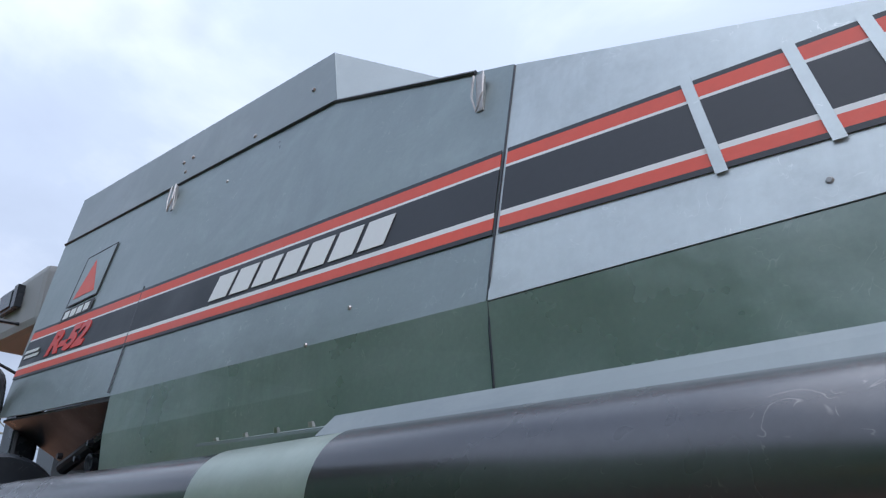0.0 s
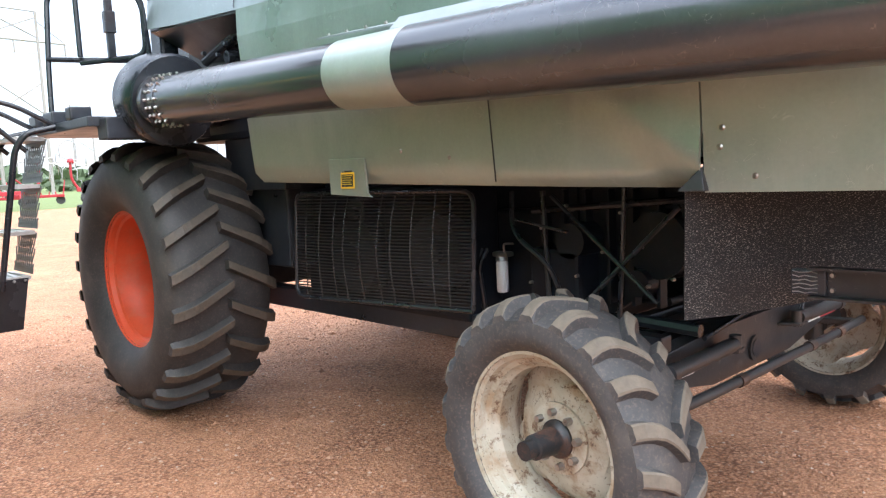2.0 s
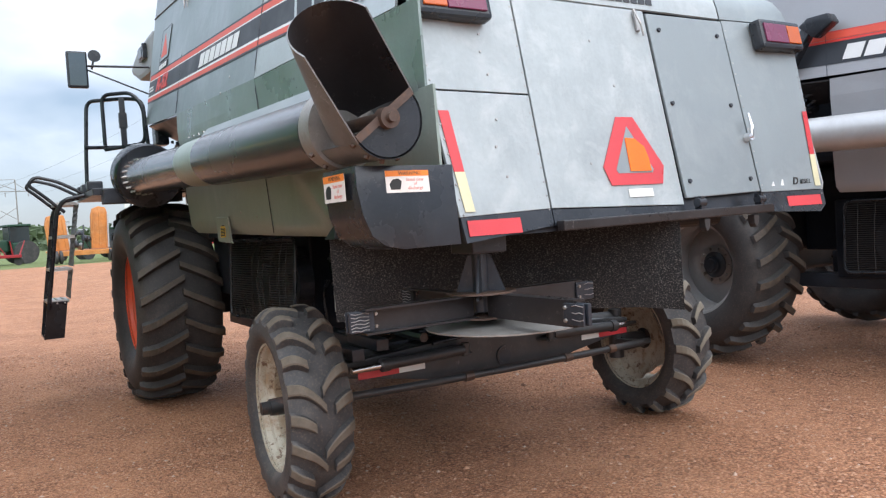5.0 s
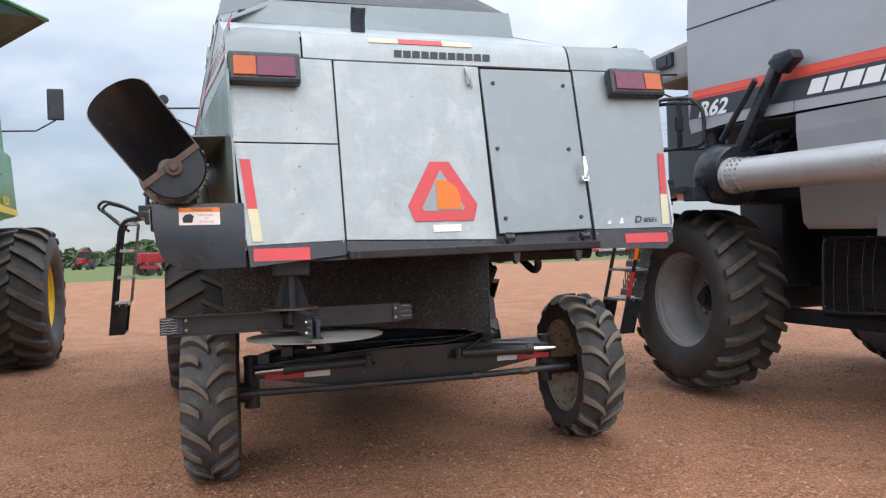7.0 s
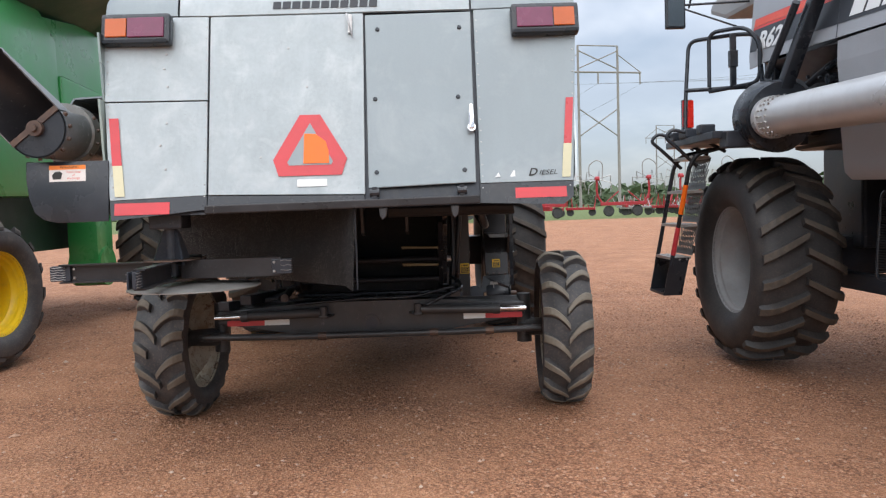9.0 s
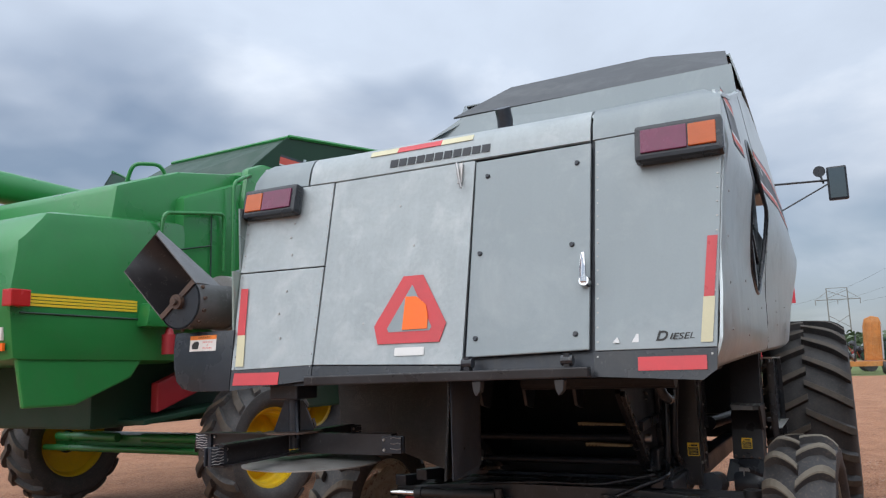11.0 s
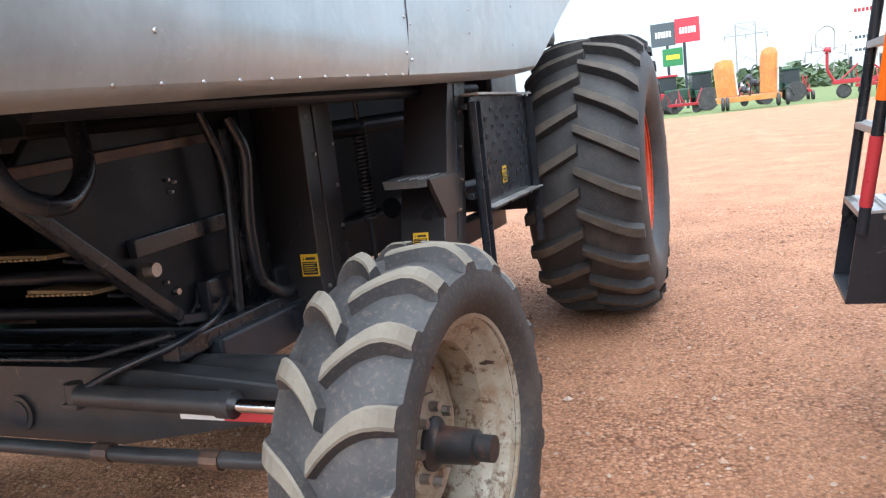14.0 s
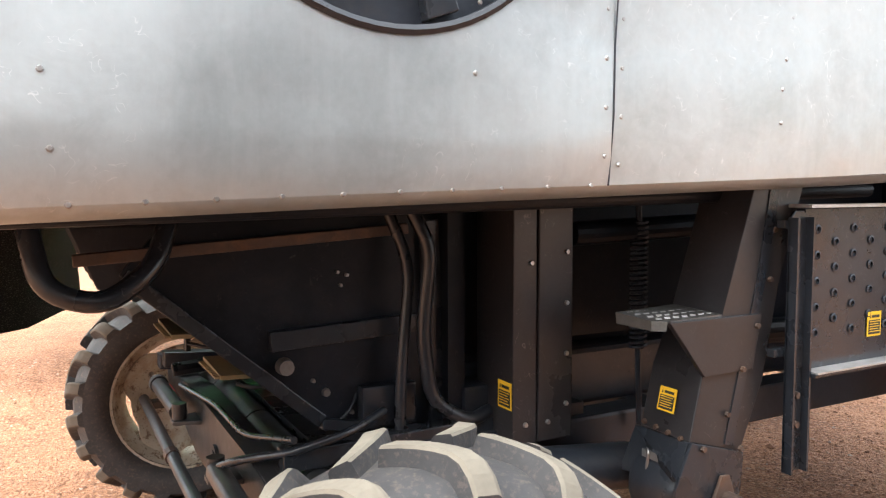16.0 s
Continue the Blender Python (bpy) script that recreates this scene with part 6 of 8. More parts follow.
def steer_axle(p):
    bm = B()
    slab(bm, [(1.50, y, z) for y, z in ((-1.12, 0.60), (-0.42, 0.485), (0.42, 0.485), (1.12, 0.60), (1.12, 0.69), (0.45, 0.735), (-0.45, 0.735), (-1.12, 0.69))], (0.09, 0, 0), 0.012)
    cyl(bm, (1.488, 0, 0.575), (1.51, 0, 0.575), 0.062, None, 24)
    ax = part("steering_axle", bm, AXLE_GREY, p, "dusty black steering axle beam")
    bm = B()
    cyl(bm, (1.484, 0, 0.575), (1.49, 0, 0.575), 0.044, None, 24)
    part("pivot_hole", bm, BLACK_DULL, ax)
    bm = B()
    cyl(bm, (1.665, -1.1, 0.66), (1.665, 1.1, 0.66), 0.066, None, 24)
    for y in (-0.62, 0.05, 0.62):
        cyl(bm, (1.665, y - 0.006, 0.66), (1.665, y + 0.006, 0.66), 0.0685, None, 24)
    part("axle_tube", bm, AXLE_GREY, ax, "dusty grey-black axle tube", True)
    for s in (1, -1):
        bm = B()
        cyl(bm, (1.64, s * 1.13, 0.38), (1.64, s * 1.13, 0.74), 0.055, 0.050, 20)
        cyl(bm, (1.63, s * 1.13, 0.49), (1.63, s * 1.38, 0.485), 0.07, 0.06, 20)
        slab(bm, [(1.60, s * 1.16, 0.49), (1.39, s * 1.20, 0.49), (1.39, s * 1.13, 0.49), (1.60, s * 1.08, 0.49)], (0, 0, 0.035), 0.006)
        part("knuckle", bm, AXLE_GREY, ax)
        bm = B()
        cyl(bm, (1.43, s * 0.36, 0.672), (1.43, s * 0.92, 0.660), 0.034, None, 20)
        cyl(bm, (1.43, s * 0.88, 0.661), (1.43, s * 0.93, 0.660), 0.040, None, 20)
        cyl(bm, (1.43, s * 0.34, 0.630), (1.43, s * 0.34, 0.712), 0.028, None, 12)
        slab(bm, [(1.50, s * 0.27, 0.635), (1.50, s * 0.41, 0.635), (1.40, s * 0.37, 0.635), (1.40, s * 0.31, 0.635)], (0, 0, 0.016), 0.004)
        part("steering_cylinder", bm, AXLE_GREY, ax, "black hydraulic steering cylinder", True)
        bm = B()
        cyl(bm, (1.43, s * 0.92, 0.660), (1.43, s * 1.12, 0.655), 0.020, None, 14)
        part("cylinder_rod", bm, CHROME, ax, "chrome cylinder rod", True)
        mm = frame_on((1.50, 0, 0.60), (0, -1, 0), (0, 0, 1))
        for y0, y1, mt in ((1.05, 0.78, REFLECT_RED), (0.78, 0.60, REFLECT_WHITE)) if s > 0 else ((-0.67, -0.83, REFLECT_WHITE), (-0.83, -1.10, REFLECT_RED)):
            part("reflective_tape", flat(B(), rect(-y0, -y1, -0.018, 0.022), mm, 0.004, 0.001), mt, ax)
    bm = B()
    pipe(bm, [(1.40, 1.22, 0.520), (1.40, 0.6, 0.510), (1.40, -0.6, 0.505), (1.40, -1.22, 0.515)], 0.024, 12)
    part("tie_rod", bm, AXLE_GREY, ax, "black tie rod", True)
    for y in (0.35, -0.45, -0.85):
        bm = B()
        cyl(bm, (1.40, y - 0.03, 0.507), (1.40, y + 0.03, 0.507), 0.030, None, 10)
        part("rod_nut", bm, RUST, ax)
    for s, y in ((1, 1.395), (-1, -1.41)):
        wheel(p, 1.62, y, 0.488, 0.565, 0.350, 0.355, 21 if s > 0 else 17, 0.040, 0.048 if s > 0 else 0.046, -0.22 * s, RIM_CREAM, TYRE_DUSTY, LUG_TAN if s > 0 else LUG_PALE, s, 0.25, 0.052, rz=-4, dish=-0.05, roll=8 * s,
              label="steering wheel with a worn cream rim", nbolt=8, bolt_r=0.105, hook=0.9, short=s > 0, pressed=True)


def right_works(p):
    """Machinery seen below the right side: shaker shoe, column, elevator boot, folding step, hoses."""
    # sieve housing side and slanting lower edge
    Y = -0.53
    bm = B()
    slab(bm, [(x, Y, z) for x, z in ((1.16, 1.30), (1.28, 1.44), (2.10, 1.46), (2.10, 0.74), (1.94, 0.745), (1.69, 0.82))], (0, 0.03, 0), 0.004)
    shoe = part("sieve_housing", bm, DEEP, p, "dusty black sieve housing, darkened as in shade")
    for a, b, w, mt in (((1.05, 1.345), (1.985, 1.405), 0.016, RUST), ((1.55, 1.09), (2.05, 1.112), 0.028, BLACK), ((1.17, 1.30), (1.70, 0.84), 0.020, BLACK), ((1.70, 0.83), (2.08, 0.76), 0.016, BLACK), ((2.06, 1.43), (2.09, 0.78), 0.03, BLACK)):
        d = (Vector((b[0], 0, b[1])) - Vector((a[0], 0, a[1]))).normalized()
        nn = Vector((-d.z, 0, d.x)) * w
        A_, B_ = Vector((a[0], Y, a[1])), Vector((b[0], Y, b[1]))
        bm = B()
        slab(bm, [A_ - nn, B_ - nn, B_ + nn, A_ + nn], (0, -0.03, 0), 0.004)
        part("stiffener", bm, mt, shoe)
    bm = B()
    cyl(bm, (1.585, Y - 0.03, 1.02), (1.585, Y - 0.065, 1.02), 0.026, 0.022, 12)
    for x, z, r in ((1.72, 0.92, 0.014), (1.68, 0.96, 0.007), (1.76, 1.28, 0.006), (1.79, 1.27, 0.006), (1.77, 1.24, 0.006), (1.8, 0.85, 0.008), (1.95, 0.80, 0.008), (2.0, 0.80, 0.008)):
        cyl(bm, (x, Y, z), (x, Y - 0.015, z), r, r * 0.8, 8)
    part("bolt", bm, STEEL, shoe)
    bm = B()
    box(bm, 1.82, 2.0, Y - 0.05, Y, 0.80, 0.93, 0.008)
    part("valve_block", bm, BLACK, shoe)
    for x, z in ((1.33, 1.115), (1.46, 0.985)):
        bm = B()
        slab(bm, [(x - 0.04, -0.50, z), (x + 0.11, -0.50, z - 0.008), (x + 0.11, -0.24, z), (x - 0.04, -0.24, z + 0.008)], (0, 0, 0.012))
        for j in range(12):
            box(bm, x - 0.055, x - 0.04, -0.49 + 0.021 * j, -0.479 + 0.021 * j, z + 0.002, z + 0.008)
        plate_ = part("sieve_finger", bm, SIEVE_TAN, shoe, "dusty tan sieve plate with a toothed edge")
        bm = B()
        pipe(bm, rounded([(x + 0.0, -0.515, z - 0.012), (x + 0.06, -0.53, z - 0.03), (x + 0.14, -0.52, z - 0.02)], 0.03), 0.006, 6)
        part("adjusting_wire", bm, BLACK, plate_)
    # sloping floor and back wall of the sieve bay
    # the bay's shade is painted in: wall, decks and bars take the darkened black
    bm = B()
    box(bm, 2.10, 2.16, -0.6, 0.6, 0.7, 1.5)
    bay = part("sieve_bay_wall", bm, DEEP, p, "black rear wall of the sieve bay, darkened as in shade")
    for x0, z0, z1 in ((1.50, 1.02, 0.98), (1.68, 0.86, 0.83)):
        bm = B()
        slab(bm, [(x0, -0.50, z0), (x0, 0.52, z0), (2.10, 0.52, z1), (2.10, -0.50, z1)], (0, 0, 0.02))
        part("sieve_deck", bm, DEEP, bay, "sieve deck, darkened as in shade")
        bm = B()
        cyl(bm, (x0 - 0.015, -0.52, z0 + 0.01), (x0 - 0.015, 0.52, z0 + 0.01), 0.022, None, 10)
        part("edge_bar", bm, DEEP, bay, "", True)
    # ribbed plates and short hangers in the dark above
    for y in (-0.30, 0.0, 0.28):
        bm = B()
        slab(bm, [(1.05, y, 1.42), (1.30, y, 1.42), (1.22, y, 1.22), (1.12, y, 1.24)], (0, 0.02, 0), 0.004)
        part("rib_plate", bm, BLACK_DULL, bay)
    # cross members behind the axle
    for x0, x1, y0, y1, z0, z1 in ((1.86, 1.94, -0.62, 0.60, 0.66, 0.76), (2.15, 2.25, -0.62, 0.60, 0.80, 0.90)):
        bm = B()
        box(bm, x0, x1, y0, y1, z0, z1, 0.01)
        part("cross_beam", bm, BLACK_DULL, p, "dusty black cross beam")
    bm = B()
    slab(bm, [(1.555, -0.65, 0.735), (1.555, -0.58, 0.735), (2.6, -0.58, 0.745), (2.6, -0.65, 0.745)], (0, 0, 0.06), 0.006)
    for k in range(5):
        cyl(bm, (1.64 + 0.06 * k, -0.652, 0.770), (1.64 + 0.06 * k, -0.645, 0.770), 0.011, 0.009, 8)
    slab(bm, [(1.70, -0.56, 0.735), (1.80, -0.56, 0.735), (1.80, 0.60, 0.735), (1.70, 0.60, 0.735)], (0, 0, 0.012))
    slab(bm, [(1.70, -0.56, 0.68), (1.712, -0.56, 0.68), (1.712, 0.60, 0.68), (1.70, 0.60, 0.68)], (0, 0, 0.06))
    part("frame_arm", bm, BLACK, p, "black frame arm")
    # box column
    bm = B()
    box(bm, 2.235, 2.322, -0.765, -0.55, 0.66, 1.55, 0.004)
    box(bm, 2.326, 2.455, -0.770, -0.55, 0.74, 1.55, 0.004)
    col = part("elevator_column", bm, WORN_PLATE, p, "brown-black sheet metal column")
    bm = B()
    bolts(bm, [(2.43, -0.77, 0.85 + 0.16 * k) for k in range(5)] + [(2.28, -0.765, 0.80), (2.36, -0.77, 0.80), (2.30, -0.765, 1.30)], (0, -1, 0), 0.009, 0.008)
    part("bolt", bm, STEEL, col)
    warning_sticker(col, frame_on((2.234, -0.722, 0.890), (0, -1, 0), (0, 0, 1)), 0.075, 0.085)
    # clean grain elevator, leaning, with a boot
    bm = B()
    slab(bm, [(x, -1.12, z) for x, z in ((2.868, 1.58), (2.727, 1.152), (2.652, 0.985), (2.607, 0.795), (2.815, 0.735), (2.905, 0.94), (2.967, 1.24), (3.085, 1.58))], (0, 0.20, 0), 0.004)
    el = part("grain_elevator", bm, WORN_PLATE, p, "worn brown-black grain elevator leg")
    bm = B()
    slab(bm, [(2.915, -1.124, 1.52), (2.955, -1.124, 1.52), (2.905, -1.124, 1.25), (2.868, -1.124, 1.25)], (0, 0.004, 0))
    slab(bm, [(2.868, -1.124, 1.25), (2.905, -1.124, 1.25), (2.78, -1.124, 0.76), (2.745, -1.124, 0.77)], (0, 0.004, 0))
    part("cover_strip", bm, BLACK, el, "black cover strip along the leg")
    bm = B()
    slab(bm, [(2.486, -1.085, 1.146), (2.515, -1.118, 1.146), (2.74, -1.118, 1.150), (2.74, -0.925, 1.156), (2.478, -0.945, 1.152)], (0, 0, 0.008))
    slab(bm, [(2.486, -1.085, 1.154), (2.478, -0.945, 1.158), (2.474, -0.953, 1.128), (2.484, -1.088, 1.126)], (0.006, 0, 0))
    slab(bm, [(2.486, -1.085, 1.154), (2.515, -1.118, 1.154), (2.512, -1.118, 1.126), (2.484, -1.088, 1.126)], (0.005, 0.005, 0))
    tread = part("elevator_step", bm, STEP_DARK, el, "worn tread plate step")
    bm = B()
    for i in range(7):
        for j in range(4):
            cx, cy = 2.51 + 0.033 * i + 0.008 * (j % 2), -1.09 + 0.042 * j
            slab(bm, [(cx - 0.011, cy - 0.003, 1.156), (cx, cy + 0.004 * (-1) ** (i + j), 1.156), (cx + 0.011, cy - 0.003, 1.156)], (0, 0.006, 0.005))
    part("tread_pattern", bm, ALU, tread)
    bm = B()
    slab(bm, [(x, -1.130, z) for x, z in ((2.515, 1.152), (2.885, 1.150), (2.850, 0.985), (2.652, 0.983))], (0, 0.008, 0), 0.002)
    slab(bm, [(2.515, -1.128, 1.150), (2.652, -1.128, 0.985), (2.652, -1.112, 0.985), (2.515, -1.112, 1.150)], (0.006, 0, 0.005))
    part("gusset", bm, WORN_PLATE, el, "brown-black gusset plate")
    bm = B()
    slab(bm, [(2.600, -1.12, 0.795), (2.602, -0.90, 0.790), (2.575, -0.86, 0.640), (2.575, -1.07, 0.665), (2.560, -1.12, 0.690)], (0.012, 0, 0), 0.002)
    arc = [(2.66 + 0.150 * math.cos(a), 0.640 + 0.145 * math.sin(a)) for a in (-0.1, -0.4, -0.8, -1.2, -1.57, -1.95, -2.3, -2.6)]
    slab(bm, [(x, -1.132, z) for x, z in [(2.605, 0.797), (2.818, 0.737)] + arc + [(2.545, 0.67)]], (0, 0.010, 0), 0.002)
    part("boot_plate", bm, BLACK, el, "black bolted boot plate")
    bm = B()
    cyl(bm, (2.30, -0.80, 0.66), (2.66, -0.80, 0.62), 0.075, None, 24)
    part("cross_auger_trough", bm, BLACK_DULL, el, "dusty black trough", True)
    warning_sticker(el, frame_on((2.622, -1.015, 0.895), (0, -1, 0), (0.22, 0, 1)), 0.068, 0.072)
    bm = B()
    lathe(bm, [(0.001, -0.10), (0.130, -0.10), (0.137, -0.085), (0.137, 0.085), (0.130, 0.10), (0.001, 0.10)], 32, Matrix.Translation((2.69, -1.02, 0.620)), False)
    part("elevator_boot", bm, BLACK, el, "rounded black elevator boot", True)
    bm = B()
    lathe(bm, [(0.02, 0.03), (0.07, 0.022), (0.115, 0.004), (0.128, -0.012), (0.118, -0.008), (0.02, 0.018)], 28, Matrix.Translation((2.80, -0.99, 0.560)) @ Matrix.Rotation(0.5, 4, "Z"), False)
    part("end_dish", bm, RUST, el, "rusty round end dish", True)
    bm = B()
    cyl(bm, (2.735, -1.13, 0.615), (2.735, -1.20, 0.615), 0.024, 0.022, 12)
    slab(bm, [(2.675, -1.134, 0.60), (2.715, -1.134, 0.685), (2.745, -1.134, 0.685), (2.775, -1.134, 0.61), (2.735, -1.134, 0.575)], (0, -0.012, 0), 0.003)
    bolts(bm, [(2.80, -1.134, 0.752), (2.645, -1.134, 0.775), (2.862, -1.13, 1.115), (2.805, -1.13, 0.99), (2.94, -1.12, 1.40), (2.925, -1.12, 1.25), (2.75, -1.124, 0.86)], (0, -1, 0), 0.010, 0.010)
    bolts(bm, [(2.606, -0.94 - 0.05 * k, 0.812 - 0.004 * k) for k in range(4)], (-1, 0, 0), 0.009, 0.010)
    part("bearing", bm, RUST, el, "rusty shaft bearing")
    bm = B()
    pipe(bm, rounded([(2.592, -0.965, 0.735), (2.578, -0.985, 0.735), (2.570, -0.985, 0.66), (2.578, -0.985, 0.63)], 0.012), 0.005, 6)
    box(bm, 2.580, 2.588, -1.035, -0.955, 0.712, 0.735)
    part("latch_hook", bm, STEEL, el, "small steel latch hook")
    # folded perforated platform ahead of it
    bm = B()
    x0, x1, z0, z1, y = 3.022, 3.895, 0.965, 1.462, -1.165
    box(bm, x0, x1, y, y + 0.012, z0, z1)
    fp = part("folding_platform", bm, BLACK, p, "black folding platform with punched grip holes")
    for xa, xb, zt in ((x0 - 0.080, x0 - 0.002, z1 - 0.004), (x1 - 0.035, x1 + 0.004, z1 + 0.012)):
        bm = B()
        slab(bm, [(xa, y - 0.012, 0.665), (xb, y - 0.012, 0.665), (xb, y - 0.012, zt - 0.02), (xb - 0.02, y - 0.012, zt), (xa + 0.02, y - 0.012, zt), (xa, y - 0.012, zt - 0.02)], (0, 0.010, 0), 0.003)
        box(bm, xa, xa + 0.008, y - 0.036, y - 0.002, 0.665, zt - 0.02)
        box(bm, xb - 0.008, xb, y - 0.036, y - 0.002, 0.665, zt - 0.02)
        part("post", bm, BLACK, fp, "black channel post")
    bm = B()
    box(bm, x0, x1, y - 0.05, y + 0.03, z0 - 0.012, z0, 0.003)
    box(bm, 2.93, x0 - 0.01, y, y + 0.03, 1.405, 1.430, 0.003)
    box(bm, 2.90, x0 - 0.01, y, y + 0.03, 1.02, 1.045, 0.003)
    part("bar", bm, BLACK, fp)
    bm = B()
    for i in range(9):
        for j in range(9):
            if (i + j) % 2 == 0:
                c = Vector((x0 + 0.055 + i * 0.088, y, z0 + 0.115 + j * 0.040))
                lathe(bm, [(0.010, 0.001), (0.015, -0.004), (0.009, -0.006)], 10, Matrix.Translation(c), True)
    part("grip_hole", bm, BLACK_DULL, fp)
    bm = B()
    box(bm, x0 + 0.005, x1 - 0.005, y - 0.055, y + 0.012, z0, z0 + 0.005)
    box(bm, x0 - 0.02, x1, y - 0.035, y + 0.06, z1 + 0.004, z1 + 0.014)
    part("bar", bm, ALU, fp)
    warning_sticker(fp, frame_on((3.37, y - 0.003, 1.085), (1, 0, 0), (0, 0, 1)), 0.07, 0.08)
    bm = B()
    bolts(bm, [(x0 - 0.04, y - 0.012, 0.90), (x0 - 0.04, y - 0.012, 0.81)], (0, -1, 0), 0.013, 0.012)
    part("bolt", bm, RUST, fp)
    # hoses
    bm = B()
    for pts, r in (([(1.95, -0.66, 1.46), (2.0, -0.68, 1.35), (1.98, -0.66, 1.1), (2.02, -0.64, 0.88), (2.14, -0.66, 0.80), (2.25, -0.62, 0.82)], 0.022),
                   ([(1.88, -0.60, 1.5), (1.96, -0.62, 1.3), (1.93, -0.62, 1.0), (1.93, -0.60, 0.75)], 0.018),
                   ([(0.95, -0.75, 1.46), (0.98, -0.80, 1.30), (1.10, -0.82, 1.26), (1.22, -0.78, 1.34), (1.26, -0.72, 1.46)], 0.026),
                   ([(1.43, -0.40, 0.70), (1.46, -0.50, 0.745), (1.58, -0.67, 0.80), (1.75, -0.66, 0.83), (1.88, -0.60, 0.86)], 0.013),
                   ([(1.72, -0.52, 0.80), (1.80, -0.55, 0.86), (1.84, -0.5, 0.95)], 0.005),
                   ([(1.47, 0.55, 0.73), (1.52, 0.1, 0.752), (1.53, -0.3, 0.750), (1.60, -0.60, 0.81)], 0.011)):
        pipe(bm, rounded(pts, 0.08), r, 12)
    part("hydraulic_hose", bm, BLACK, p, "black hydraulic hose", True)
    bm = B()
    pipe(bm, [(2.772 + 0.026 * math.cos(0.785 * k), -0.72 + 0.026 * math.sin(0.785 * k), 0.98 + 0.0021 * k) for k in range(210)], 0.006, 5)
    cyl(bm, (2.785, -0.72, 0.70), (2.772, -0.72, 0.99), 0.010, None, 8)
    cyl(bm, (2.772, -0.72, 1.41), (2.765, -0.72, 1.50), 0.010, None, 8)
    part("tension_spring", bm, BLACK_DULL, p, "dusty tension spring")
    bm = B()
    for a, b, w in (((0.55, -0.95, 1.40), (0.55, -0.2, 1.40), 0.05), ((0.9, -0.98, 1.47), (3.6, -0.98, 1.52), 0.025), ((2.5, -0.7, 1.38), (3.9, -0.7, 1.42), 0.04), ((3.0, -0.72, 1.0), (4.5, -0.72, 0.95), 0.05)):
        cyl(bm, a, b, w, None, 16)
    part("under_frame", bm, DEEP, p)


def left_works(p):
    bm = B()
    lathe(bm, [(0.001, 0), (0.028, 0), (0.032, 0.008), (0.032, 0.155), (0.026, 0.165), (0.001, 0.165)], 24, Matrix.Translation((2.52, 0.70, 0.872)) @ Matrix.Rotation(math.pi / 2, 4, "X"), False)
    ff = part("oil_filter", bm, WHITE_FILTER, p, "white spin-on oil filter", True)
    bm = B()
    cyl(bm, (2.52, 0.70, 1.037), (2.52, 0.70, 1.062), 0.034, 0.030, 16)
    box(bm, 2.46, 2.56, 0.67, 0.73, 1.060, 1.085, 0.006)
    pipe(bm, rounded([(2.48, 0.72, 1.08), (2.48, 0.73, 1.13), (2.40, 0.74, 1.135)], 0.03), 0.006, 6)
    part("filter_head", bm, STEEL, ff)
    bm = B()
    for dx in (0.05, 0.085):
        pipe(bm, rounded([(2.53 + dx, 0.74, 1.10), (2.56 + dx, 0.78, 1.02), (2.54 + dx, 0.76, 0.74)], 0.06), 0.011, 8)
    for pts, r in (([(2.28, 0.86, 1.27), (1.95, 0.88, 1.22)], 0.007), ([(2.1, 0.80, 1.38), (1.55, 0.80, 0.92)], 0.010), ([(1.45, 0.78, 1.33), (1.95, 0.80, 0.86)], 0.012),
                   ([(2.20, 0.74, 1.40), (2.16, 0.76, 0.78)], 0.014), ([(1.75, 0.72, 1.42), (1.78, 0.74, 0.80)], 0.012), ([(1.35, 0.70, 1.36), (2.3, 0.70, 1.30)], 0.016),
                   ([(1.45, 0.62, 0.78), (1.8, 0.64, 0.80), (2.2, 0.68, 0.74)], 0.03), ([(2.36, 0.78, 1.40), (2.32, 0.84, 1.2), (2.10, 0.82, 1.05), (2.05, 0.76, 0.80)], 0.012)):
        pipe(bm, rounded(pts, 0.1), r, 8)
    part("pipe", bm, BLACK, p, "black pipe")
    bm = B()
    for x, z in ((1.65, 1.15), (1.75, 1.3), (1.5, 1.02), (2.0, 1.0), (1.95, 0.85), (2.2, 1.22), (2.05, 1.33), (1.62, 0.98), (1.85, 1.12), (2.28, 0.95)):
        cyl(bm, (x, 0.745, z), (x, 0.765, z), 0.009, 0.007, 8)
    part("bolt", bm, STEEL, p)
    bm = B()
    box(bm, 2.0, 2.3, 0.56, 0.74, 0.85, 1.12, 0.02)
    cyl(bm, (1.62, 0.55, 1.15), (1.62, 0.68, 1.15), 0.16, 0.15, 28)
    slab(bm, [(1.16, 0.52, 1.30), (1.28, 0.52, 1.44), (2.2, 0.52, 1.44), (2.3, 0.52, 0.76), (1.95, 0.52, 0.78)], (0, 0.06, 0), 0.01)
    for k in range(6):
        box(bm, 1.50 + 0.13 * k, 1.52 + 0.13 * k, 0.58, 0.64, 0.86, 1.40, 0.004)
    box(bm, 2.30, 2.62, 0.50, 0.62, 0.80, 1.30, 0.02)
    cyl(bm, (2.05, 0.58, 1.16), (2.05, 0.74, 1.16), 0.09, 0.085, 24)
    cyl(bm, (1.70, 0.58, 0.98), (1.70, 0.72, 0.98), 0.07, 0.06, 20)
    part("drive_unit", bm, DEEP, p, "dusty black drive part, darkened as in shade")
    bm = B()
    slab(bm, [(1.45, 1.02, 0.70), (1.45, 1.10, 0.70), (2.35, 0.92, 0.62), (2.35, 0.84, 0.62)], (0, 0, 0.07), 0.008)
